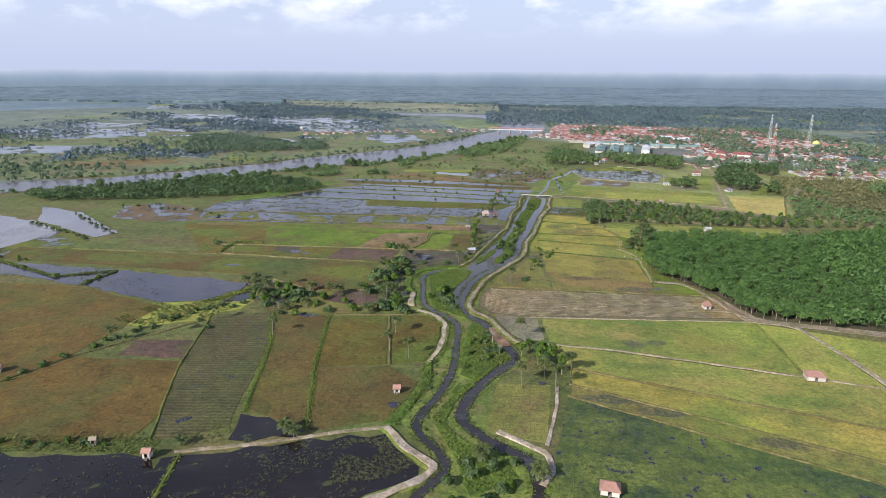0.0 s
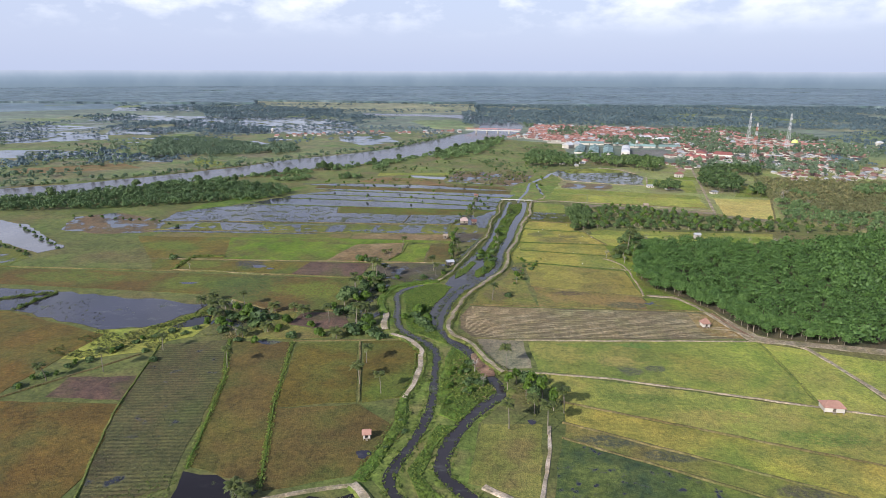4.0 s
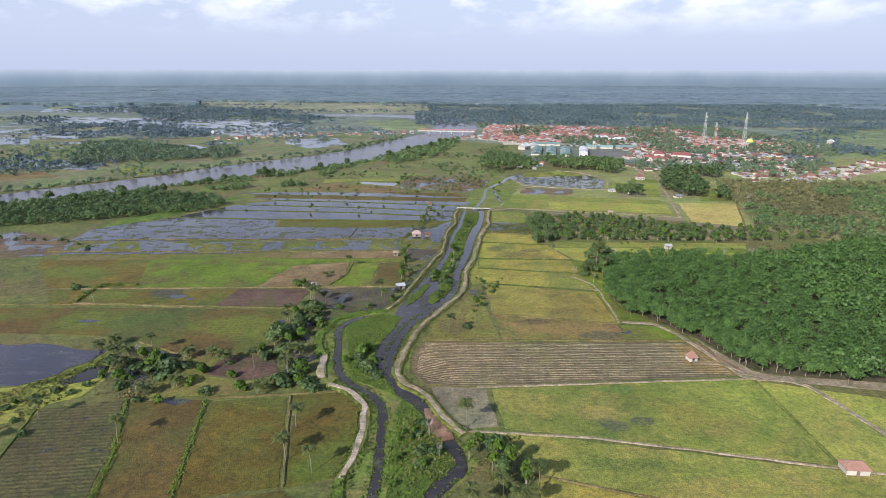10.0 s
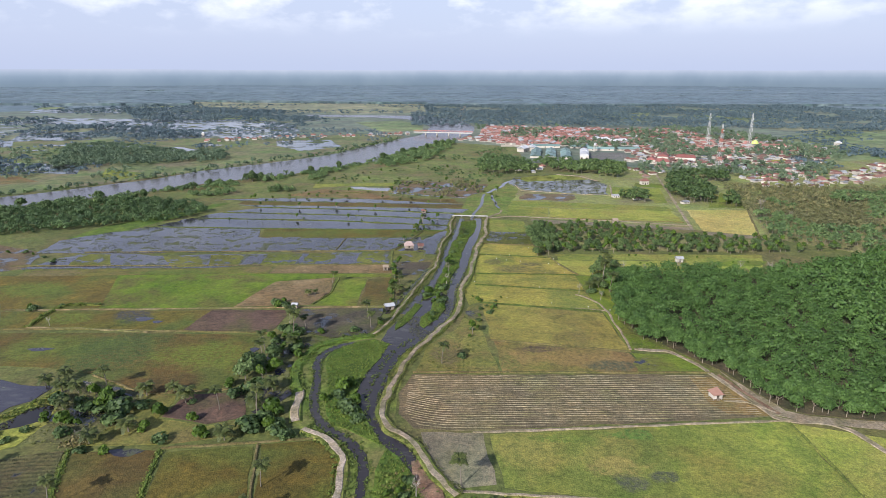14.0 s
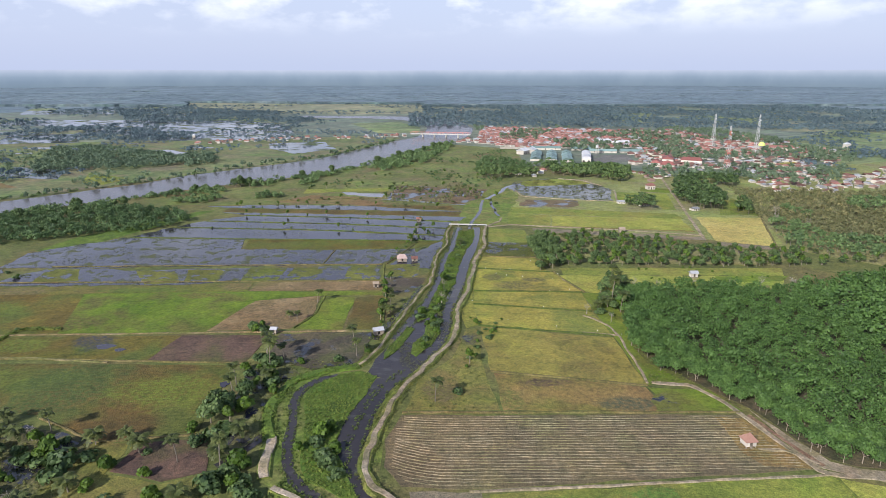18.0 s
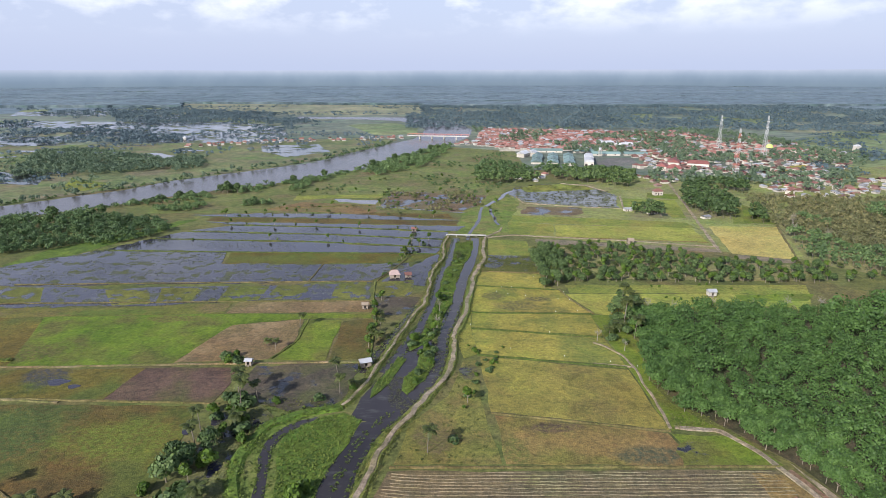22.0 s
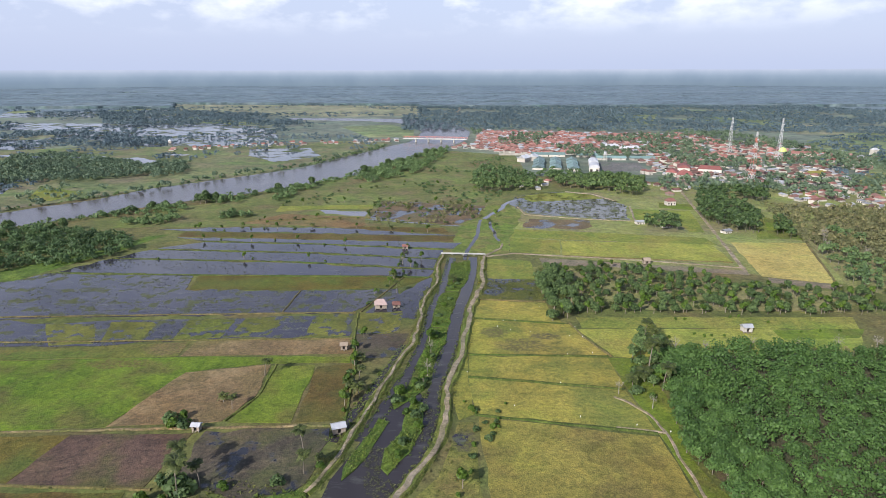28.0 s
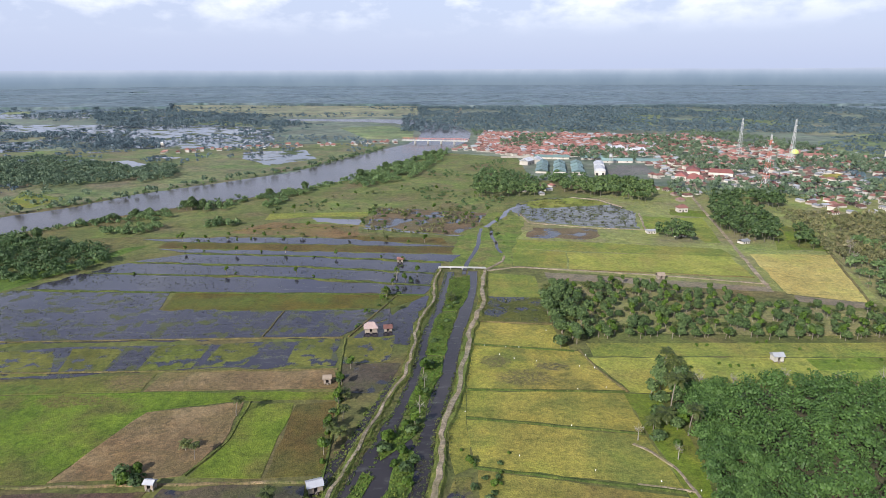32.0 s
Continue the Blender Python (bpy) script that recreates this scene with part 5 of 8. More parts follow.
# ---- trees ----
def leaf_cloud(seed, n, rx, rz, zc, size, lobes=6, loose=0.3):
    """Leaf clumps on the outside of an uneven crown of several lobes. Returns quads as arrays."""
    r = np.random.RandomState(seed)
    lc = r.normal(size=(lobes, 3))
    lc /= np.linalg.norm(lc, axis=1)[:, None]
    lc *= np.array([0.5 * rx, 0.5 * rx, 0.42 * rz]) * r.uniform(0.6, 1.15, (lobes, 1))
    lr = r.uniform(0.42, 0.66, lobes)
    k = r.randint(0, lobes, n)
    d = r.normal(size=(n, 3))
    d[:, 2] = np.abs(d[:, 2]) * 0.75 + 0.3 * d[:, 2] - 0.12
    d /= np.linalg.norm(d, axis=1)[:, None]
    c = lc[k] + d * (lr[k] * r.uniform(0.72, 1.06, n))[:, None] * np.array([rx, rx, rz])
    c[:, 2] += zc
    nrm = d + r.normal(scale=loose, size=(n, 3))
    nrm /= np.linalg.norm(nrm, axis=1)[:, None]
    up = r.normal(size=(n, 3))
    a = np.cross(nrm, up)
    a /= np.linalg.norm(a, axis=1)[:, None]
    b = np.cross(nrm, a)
    s = size * r.uniform(0.6, 1.3, (n, 1))
    v = np.stack([c + a * s, c + b * s * 0.7 - nrm * s * 0.25, c - a * s, c - b * s * 0.7 + nrm * s * 0.1], 1).reshape(-1, 3)
    f = np.arange(4 * n).reshape(n, 4)
    return v, f


def pole(h, r0, r1, sides=6, lean=(0, 0), limbs=0, seed=0, spread=1.5, rise=2.0):
    """A tapered trunk with forked limbs."""
    bm = bmesh.new()

    def tube(p, q, ra, rb):
        d = (q - p).normalized()
        x = d.orthogonal().normalized()
        y = d.cross(x)
        rings = []
        for c, rr in ((p, ra), (q, rb)):
            rings.append([bm.verts.new(c + rr * (math.cos(t) * x + math.sin(t) * y)) for t in (2 * math.pi * i / sides for i in range(sides))])
        for i in range(sides):
            bm.faces.new((rings[0][i - 1], rings[0][i], rings[1][i], rings[1][i - 1]))
        bm.faces.new(rings[1])

    rnd = random.Random(seed)
    prev, n = Vector((0, 0, -0.3)), 4
    for i in range(1, n + 1):
        f = i / n
        q = Vector((lean[0] * f * f, lean[1] * f * f, h * f))
        tube(prev, q, r0 + (r1 - r0) * (i - 1) / n, r0 + (r1 - r0) * f)
        prev = q
    for i in range(limbs):
        a = 2 * math.pi * (i + rnd.random() * 0.6) / limbs
        p = Vector((lean[0] * 0.6, lean[1] * 0.6, h * rnd.uniform(0.65, 0.95)))
        tube(p, p + Vector((math.cos(a) * spread, math.sin(a) * spread, rise * rnd.uniform(0.7, 1.1))), r1 * 0.8, r1 * 0.25)
    return bm


def tree_kind(name, label, category, mat, seed, n, rx, rz, h, size, lobes=6, r0=0.2):
    top = new(name)
    part("trunk", pole(h, r0, r0 * 0.6, limbs=4, seed=seed, spread=rx * 0.5, rise=rz * 0.6), M["bark"], top)
    v, f = leaf_cloud(seed, n, rx, rz, h + rz * 0.35, size, lobes)
    crown = new("crown", big_mesh("crown", v, f, M[mat]))
    crown.parent = top
    return tagged(top, label, category)


def palm_kind(name, label, seed, h, lean, fronds=21, reach=2.7):
    top = new(name)
    part("trunk", pole(h, 0.18, 0.1, lean=lean, seed=seed), M["palm_bark"], top)
    r = random.Random(seed)
    vs, fs = [], []
    for k in range(fronds):
        a = 2 * math.pi * (k + 0.5 * r.random()) / fronds
        lift, ln = r.uniform(-0.25, 1.05), reach * r.uniform(0.85, 1.2)
        out, side = Vector((math.cos(a), math.sin(a), 0)), Vector((-math.sin(a), math.cos(a), 0))

        def rib(f):
            d = ln * f
            return out * d * (1 - 0.12 * f) + Vector((lean[0], lean[1], h + lift * d * 0.75 - 0.5 * d * d / reach))

        # the rib, then leaflets in pairs that hang from it
        b = len(vs)
        for f in (0, 0.5, 1):
            p = rib(f)
            vs += [p - side * 0.05, p + side * 0.05]
        fs += [(b, b + 1, b + 3, b + 2), (b + 2, b + 3, b + 5, b + 4)]
        for i in range(7):
            f = 0.14 + 0.13 * i
            p, q = rib(f - 0.045), rib(f + 0.06)
            w = 0.85 * math.sin(math.pi * min(1, 0.16 + 0.78 * f)) * r.uniform(0.8, 1.1)
            for sd in (-1, 1):
                b = len(vs)
                tip = side * sd * w + out * 0.28 * w + Vector((0, 0, -0.5 * w))
                vs += [p, q, q + tip * 0.95, p + tip]
                fs.append((b, b + 1, b + 2, b + 3))
    crown = mesh_obj("crown", vs, fs, M["palm"], top)
    return tagged(top, label, "palm")


def put(template, x, y, scale=1.0, turn=None, group=""):
    rnd = random.Random(int(x * 131 + y * 17))
    t = rnd.uniform(0, 360) if turn is None else turn
    ob = copy_thing(template, pose(x, y, 0.05, 0, 0, t))
    ob.scale = (scale, scale, scale * rnd.uniform(0.9, 1.12))
    if group:
        ob["group"] = group
    return ob


TREES = [
    tree_kind("tree", "leafy broad-crowned green tree", "tree", "broad", 11, 600, 3.5, 3.1, 2.3, 0.47, 8),
    tree_kind("tree", "tall dark green tree with a lobed crown", "tree", "broad", 12, 680, 3.1, 4.2, 3.2, 0.47, 9),
    tree_kind("tree", "slender green tree with a thin trunk", "tree", "bush", 13, 300, 2.3, 3.2, 3.6, 0.5, 5),
]
BUSHES = [
    tree_kind("bush", "round green bush on weedy ground", "bush", "bush", 21, 220, 1.7, 1.3, 0.5, 0.4, 5, 0.08),
    tree_kind("bush", "sprawling dark green bush", "bush", "broad", 22, 260, 2.3, 1.2, 0.5, 0.42, 6, 0.08),
]
RUBBER = [tree_kind("rubber_tree", "dark green rubber tree in a dense plantation", "tree", "rubber", 30 + k, 800, 3.3, 3.2, 2.3, 0.27, 8, 0.12) for k in range(3)]
def bare_kind(name, label, seed, h):
    """A leafless tree: trunk, limbs and twigs."""
    top = new(name)
    part("trunk", pole(h, 0.2, 0.1, limbs=5, seed=seed, spread=h * 0.33, rise=h * 0.45), M["dead_wood"], top)
    r = random.Random(seed)
    bm = bmesh.new()
    for _ in range(46):
        a, z = r.uniform(0, 6.28), h * r.uniform(0.75, 1.25)
        q = h * r.uniform(0.08, 0.3)
        p = Vector((q * math.cos(a), q * math.sin(a), z))
        d = Vector((math.cos(a), math.sin(a), r.uniform(0.2, 1.3))).normalized() * h * r.uniform(0.12, 0.25)
        x = d.orthogonal().normalized() * 0.05
        y = d.cross(x).normalized() * 0.05
        b = [bm.verts.new(p + s) for s in (x, y, -x - y)]
        t = bm.verts.new(p + d)
        for i in range(3):
            bm.faces.new((b[i - 1], b[i], t))
    part("twigs", bm, M["dead_wood"], top)["kind"] = "stuff"
    return tagged(top, label, "tree")


M["dead_wood"] = plain("bleached_dead_wood", (0.19, 0.17, 0.14), (0.28, 0.25, 0.22), 3.0)
BARE = [bare_kind("bare_tree", "leafless pale dead tree", 48, 6.0), bare_kind("bare_tree", "small leafless dead tree with bleached twigs", 49, 4.0)]
PALMS = [
    palm_kind("palm", "tall palm with a thin bare trunk", 41, 8.5, (0.8, 0.3)),
    palm_kind("palm", "leaning palm with drooping fronds", 42, 7.0, (-1.3, 0.5)),
    palm_kind("palm", "short bushy palm with broad fronds", 43, 3.6, (0.3, -0.2), 22, 2.9),
]
TEMPLATES = TREES + BUSHES + RUBBER + PALMS + BARE


def scatter(poly, gap, seed, jitter=0.45):
    """Places over an area, on an uneven grid."""
    rnd = random.Random(seed)
    xs, ys = [p[0] for p in poly], [p[1] for p in poly]
    out = []
    y = min(ys)
    k = 0
    while y < max(ys):
        x = min(xs) + (0.5 * gap if k % 2 else 0)
        while x < max(xs):
            p = (x + rnd.uniform(-jitter, jitter) * gap, y + rnd.uniform(-jitter, jitter) * gap)
            if inside(p, poly):
                out.append(p)
            x += gap
        y += gap * 0.87
        k += 1
    return out


def patchy(places, scale, cut, seed):
    return [p for p in places if noise.noise(Vector((p[0] * scale, p[1] * scale, seed))) > cut]


def along(line, gap, seed, side=1.5):
    rnd = random.Random(seed)
    out = []
    for (x1, y1), (x2, y2) in zip(line, line[1:]):
        d = math.hypot(x2 - x1, y2 - y1)
        for i in range(max(1, round(d / gap))):
            f = (i + rnd.random()) / max(1, round(d / gap))
            out.append((x1 + (x2 - x1) * f + rnd.uniform(-side, side), y1 + (y2 - y1) * f + rnd.uniform(-side, side)))
    return out


def grove(name, places, seed, mat, label, n=90, rx=2.9, rz=2.4, h=4.5, size=0.75, vary=0.25, trunks=True, loose=0.26):
    """Many trees past counting, joined: crowns of leaf clumps on plain trunks."""
    if not places:
        return
    r = np.random.RandomState(seed)
    kinds = [leaf_cloud(seed * 7 + k, n, rx, rz, h + rz * 0.35, size, loose=loose) for k in range(4)]
    vs, fs, base = [], [], 0
    for x, y in places:
        v, f = kinds[r.randint(4)]
        a, s = r.uniform(0, 6.28), r.uniform(1 - vary, 1 + vary)
        c, sn = math.cos(a) * s, math.sin(a) * s
        w = np.stack([v[:, 0] * c - v[:, 1] * sn + x, v[:, 0] * sn + v[:, 1] * c + y, v[:, 2] * s * r.uniform(0.9, 1.1)], 1)
        vs.append(w)
        fs.append(f + base)
        base += len(v)
    top = tagged(new(name), label, "trees", kind="stuff")
    ob = new("crowns", big_mesh("crowns", np.concatenate(vs), np.concatenate(fs), M[mat]))
    ob.parent = top
    ob["kind"] = "stuff"
    if trunks:
        tv, tf = [], []
        for x, y in places:
            b = len(tv)
            for z, q in ((0, 0.16), (h + rz * 0.3, 0.09)):
                tv += [(x + q, y, z), (x - q * 0.5, y + q * 0.87, z), (x - q * 0.5, y - q * 0.87, z)]
            tf += [(b + i, b + (i + 1) % 3, b + 3 + (i + 1) % 3, b + 3 + i) for i in range(3)]
        t = mesh_obj("trunks", tv, tf, M["bark"], top)
        t["kind"] = "stuff"
    return top


# the rubber plantation: the edge that the path skirts tree by tree, the rest as one canopy
PLANTATION = [(84, 384), (95, 389), (130, 388), (164, 384), (190, 395), (240, 420), (300, 420), (330, 330), (250, 262), (190, 240), (150, 247), (121, 252), (111, 254), (104.5, 257), (100.5, 267), (96, 283), (87, 297), (77, 311), (73, 325), (77, 350)]
rub = scatter(PLANTATION, 4.15, 5, 0.4)
rub.sort(key=lambda p: min(math.hypot(p[0] - a, p[1] - b) for a, b in ((84, 384), (79, 350), (74, 325), (79, 312), (90, 297), (97, 284), (105, 258), (121, 252))))
for i, (x, y) in enumerate(rub[:150]):
    put(RUBBER[i % 3], x, y, 0.95 + 0.2 * ((i * 37) % 10) / 10, group="rubber plantation")
deep = rub[150:]
grove("rubber_canopy", [p for p in deep if p[0] < 165 and p[1] > 262], 51, "rubber", "dense dark green canopy of the rubber plantation", n=220, rx=3.35, rz=3.1, h=3.0, size=0.33, vary=0.3, trunks=False)
grove("rubber_canopy", [p for p in deep if not (p[0] < 165 and p[1] > 262)], 511, "rubber", "dark green canopy deep in the rubber plantation", n=72, rx=3.4, rz=3.1, h=3.0, size=0.57, vary=0.3, trunks=False)

# thinner mixed wood and dry scrub beyond the plantation
back = scatter([(240, 425), (204, 462), (232, 545), (320, 600), (460, 600), (480, 420), (330, 335), (300, 420)], 6, 6)
SCRUB = [(256, 652), (300, 640), (420, 640), (345, 580), (271, 474), (245, 481), (237, 517), (226, 533)]
thick = [p for p in back if noise.noise(Vector((p[0] * 0.022, p[1] * 0.022, 6.6))) > (0.28 if inside(p, SCRUB) else -0.5)]
thin = [p for p in back if p not in set(thick)]
grove("dry_scrub", scatter(SCRUB, 4.4, 65, 0.6), 651, "dry_leaf", "pale tangled scrub behind the straw field", n=24, rx=1.7, rz=1.3, h=0.7, size=0.5, vary=0.5, trunks=False)
grove("mixed_wood", thick, 52, "bank_leaf", "mixed green woodland behind the plantation", n=55, rx=3.0, h=2.6, size=0.62, vary=0.4)
grove("dry_scrub", thin, 521, "dry_leaf", "thin pale scrub between the woods", n=44, rx=2.3, rz=1.9, h=1.6, size=0.5, vary=0.45)
grove("dry_scrub", scatter([(259, 640), (357, 640), (300, 540), (229, 512), (235, 549)], 9, 7), 53, "dry_leaf", "pale dry scrub with bare branches", n=40, rx=2.2, rz=1.8, h=2.5, size=0.6)
grove("dry_scrub", scatter([(152, 246), (190, 238), (250, 258), (250, 225), (190, 205), (150, 236)], 6, 8), 54, "dry_leaf", "pale bushy scrub at the plantation edge", n=60, rx=2.0, rz=1.6, h=2.0, size=0.5)

# orchard and windbreak behind the east fields
ORCHARD = [(57, 489), (96, 495), (118, 486), (158, 462), (215, 450), (180, 428), (91, 432), (65, 429), (53, 422), (54, 448)]
orch = scatter(ORCHARD, 5.0, 9)
for i, (x, y) in enumerate(orch):
    put((TREES[0], TREES[2], PALMS[2], TREES[1])[i % 4], x, y, 0.5 + 0.3 * ((i * 29) % 10) / 10, group="orchard trees")
for i, (x, y) in enumerate(along([(64, 429), (100, 430), (180, 428), (240, 436)], 4.2, 10, 2)):
    put(TREES[(i % 2) * 2], x, y, 0.7, group="windbreak trees")
for i, (x, y) in enumerate(scatter([(52, 415), (62, 422), (72, 455), (62, 490), (54, 470)], 7, 11)):
    put(TREES[i % 2], x, y, 0.9 + 0.03 * (i % 7), group="trees beside the canal fields")
# clump at the plantation corner
for i, (x, y, k, s) in enumerate([(76, 386, 1, 0.8), (80, 389, 1, 0.8), (73, 372, 0, 0.8), (82, 380, 1, 0.75), (70, 362, 4, 1.2), (74, 358, 3, 1.0), (77, 366, 0, 0.7), (80, 371, 3, 1.6), (83, 376, 4, 1.5), (85, 388, 3, 1.4), (78, 383, 4, 1.5), (87, 392, 1, 0.9), (81, 395, 0, 0.9), (84, 401, 1, 0.8)]):
    put((TREES + BUSHES)[k], x, y, s)
for x, y, k, s in [(79, 377, 0, 1.2), (79, 363, 0, 1.1), (75, 369, 2, 1.2), (83, 384, 1, 1.1)]:
    put(PALMS[k], x, y, s)

grove("dry_scrub", scatter([(128, 384), (172, 386), (178, 393), (130, 391)], 3.6, 181), 531, "dry_leaf", "pale dry scrub along the plantation", n=34, rx=1.5, rz=1.3, h=1.2, size=0.4)
# riverside belts
grove("riverside_wood", scatter([(-268, 578), (-240, 575), (-193, 560), (-172, 530), (-183, 508), (-215, 492), (-260, 470), (-330, 450), (-380, 440), (-410, 462), (-350, 508), (-310, 545)], 5.2, 12), 55, "bank_leaf", "thick green trees along the river bank", n=96, rx=3.0, rz=2.9, h=1.5, size=0.5, vary=0.5, trunks=False)
grove("riverside_wood", patchy(scatter([(-238, 618), (-205, 655), (-150, 700), (-118, 740), (-100, 745), (-118, 690), (-125, 655), (-130, 614), (-200, 584)], 5.4, 13, 0.6), 0.035, -0.24, 3.3), 56, "bank_leaf", "bushy trees along the river bank", n=90, rx=2.8, rz=2.3, h=1.0, size=0.5, vary=0.5, trunks=False)
grove("riverside_wood", patchy(scatter([(-85, 775), (-58, 850), (-26, 916), (4, 998), (18, 1010), (16, 950), (2, 900), (-20, 800), (-60, 750)], 5.6, 14, 0.6), 0.03, -0.24, 6.3), 57, "bank_leaf", "green trees along the river bend", n=60, rx=3.2, rz=2.8, h=1.6, size=0.66, vary=0.45, trunks=False)
grove("bank_bushes", along([(-440, 462), (-408, 484), (-351, 518), (-318, 553), (-274, 586), (-245, 613), (-209, 653), (-152, 701), (-117, 741), (-88, 778), (-60, 848), (-28, 912), (2, 994)], 2.6, 141, 6), 142, "bank_leaf", "thick bushes along the water's edge of the river", n=44, rx=2.4, rz=2.1, h=0.6, size=0.52, vary=0.55, trunks=False)
grove("bank_bushes", along([(-480, 524), (-393, 570), (-327, 636), (-274, 696), (-207, 789), (-144, 858), (-111, 940), (-70, 1040)], 5.5, 143, 4), 144, "bank_leaf", "low bushes on the far river bank", n=34, rx=2.0, rz=1.5, h=0.3, size=0.6, vary=0.5, trunks=False)
grove("canal_end_wood", scatter([(34, 740), (90, 745), (100, 720), (75, 705), (40, 705)], 7, 15), 58, "broad", "dark green trees near the canal head", n=80, rx=3.4, rz=3.0, h=4.0, size=0.9)
grove("canal_end_wood", scatter([(40, 803), (54, 850), (99, 801), (97, 741), (37, 743)], 6.5, 161, 0.6) + scatter([(100, 800), (120, 815), (190, 790), (196, 760), (110, 770)], 7, 162, 0.6), 581, "bank_leaf", "dark green trees between meadow and market", n=60, rx=3.0, rz=2.6, h=1.8, size=0.7, vary=0.4, trunks=False)
grove("canal_end_wood", scatter([(115, 722), (173, 678), (195, 735), (180, 765), (110, 765)], 7, 16), 59, "broad", "dark green trees below the market", n=80, rx=3.4, rz=3.0, h=4.0, size=0.9)
grove("grove_block", scatter([(208, 655), (231, 674), (236, 614), (208, 557), (190, 575), (192, 614)], 5, 17), 60, "broad", "square block of dark green plantation", n=80, rx=3.0, rz=2.6, h=4.6, size=0.75)

grove("canal_end_wood", scatter([(229, 703), (294, 717), (265, 656), (240, 680), (215, 665)], 7, 171), 601, "broad", "dark green trees at the town edge", n=80, rx=3.4, rz=3.0, h=4.0, size=0.9)
grove("canal_end_wood", scatter([(152, 604), (172, 601), (162, 568), (143, 573)], 6, 172), 602, "broad", "bushy green trees behind a pale house", n=80, rx=3.0, rz=2.6, h=3.0, size=0.8)
grove("canal_end_wood", scatter([(237, 593), (245, 588), (225, 549), (217, 553)], 6, 173), 603, "broad", "dark row of trees by the meadow", n=80, rx=3.0, rz=2.8, h=3.6, size=0.8)
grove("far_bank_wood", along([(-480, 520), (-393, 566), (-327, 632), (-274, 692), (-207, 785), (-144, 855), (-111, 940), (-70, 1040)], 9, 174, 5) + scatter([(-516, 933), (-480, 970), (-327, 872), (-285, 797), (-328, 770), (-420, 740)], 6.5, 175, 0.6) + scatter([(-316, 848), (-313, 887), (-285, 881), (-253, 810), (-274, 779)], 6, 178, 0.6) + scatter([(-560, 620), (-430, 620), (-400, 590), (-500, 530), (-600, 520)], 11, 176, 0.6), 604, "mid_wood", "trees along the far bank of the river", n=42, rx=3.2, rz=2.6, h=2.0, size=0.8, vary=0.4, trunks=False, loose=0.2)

left_bank = [(-1000, 640), (-520, 560), (-380, 600), (-290, 700), (-150, 880), (-80, 1060), (-120, 1180), (-400, 1240), (-1000, 1300)]
far_bank = [p for p in scatter(left_bank, 11, 177, 0.7) if noise.noise(Vector((p[0] * 0.011, p[1] * 0.007, 1.3))) + 0.6 * noise.noise(Vector((p[0] * 0.04, p[1] * 0.03, 9.1))) > 0.13 and not inside(p, RIVER_FAR + RIVER_NEAR[::-1])]
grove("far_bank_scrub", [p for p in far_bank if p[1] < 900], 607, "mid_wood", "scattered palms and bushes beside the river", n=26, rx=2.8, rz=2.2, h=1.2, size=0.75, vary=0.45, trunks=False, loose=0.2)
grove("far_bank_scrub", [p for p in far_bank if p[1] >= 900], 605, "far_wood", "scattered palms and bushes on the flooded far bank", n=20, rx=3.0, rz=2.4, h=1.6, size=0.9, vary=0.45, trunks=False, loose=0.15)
grove("meadow_bushes", [p for p in scatter([(-120, 660), (-60, 740), (10, 900), (90, 940), (100, 780), (60, 700), (45, 650), (-40, 672)], 9, 178, 0.7) if noise.noise(Vector((p[0] * 0.02, p[1] * 0.015, 4.3))) > 0.05], 606, "bank_leaf", "low bushes on the rough meadow", n=40, rx=1.8, rz=1.2, h=0.4, size=0.5, trunks=False)

# wet grove west of the creek, with palms
for x, y, k, sc in [(-123, 269, 2, 1.0), (-117, 268, 2, 1.1), (-110, 272, 0, 0.85), (-94, 266, 2, 1.1), (-86, 268, 2, 0.9), (-56, 256, 0, 0.95), (-61, 242, 2, 1.1), (-98, 240, 2, 1.0), (-90, 246, 2, 1.1), (-116, 258, 2, 0.9),
                    (-123, 226, 0, 0.75), (-60, 316, 0, 0.95), (-54, 316, 0, 0.85), (-64, 291, 0, 1.0), (-57, 259, 2, 1.2), (-55, 270, 2, 1.1), (-130, 272, 2, 1.0), (-126, 277, 2, 1.0)]:
    put(PALMS[k], x, y, sc, group="palms in the wet thicket")
for x, y, k, sc in [(-109, 258, 1, 1.3), (-106, 260, 0, 1.4), (-104, 257, 1, 1.2), (-85, 255, 0, 1.8), (-91, 235, 0, 1.2), (-98, 236, 1, 0.9), (-68, 243, 0, 1.7), (-47, 245, 1, 1.4), (-44, 243, 1, 1.2), (-48, 249, 1, 1.2), (-128, 242, 1, 0.8), (-122, 241, 1, 0.8),
                    (-122, 217, 1, 0.8), (-129, 224, 1, 0.7), (-120, 246, 1, 0.8), (-103, 267, 1, 0.9), (-107, 250, 0, 0.8), (-113, 262, 1, 1.0), (-98, 262, 0, 0.8), (-78, 262, 1, 0.7), (-64, 318, 1, 1.1), (-63, 306, 1, 1.1), (-61, 310, 0, 1.0), (-48, 315, 0, 1.1), (-60, 298, 1, 1.0)]:
    put(BUSHES[k], x, y, sc, group="bushes in the wet thicket")
for x, y, k, sc in [(-66, 277, 0, 1.25), (-63, 283, 0, 1.1), (-67, 286, 0, 0.95), (-60, 290, 0, 1.0), (-60, 276, 2, 0.8), (-58, 296, 2, 0.7)]:
    put(TREES[k], x, y, sc, group="trees in the wet thicket")
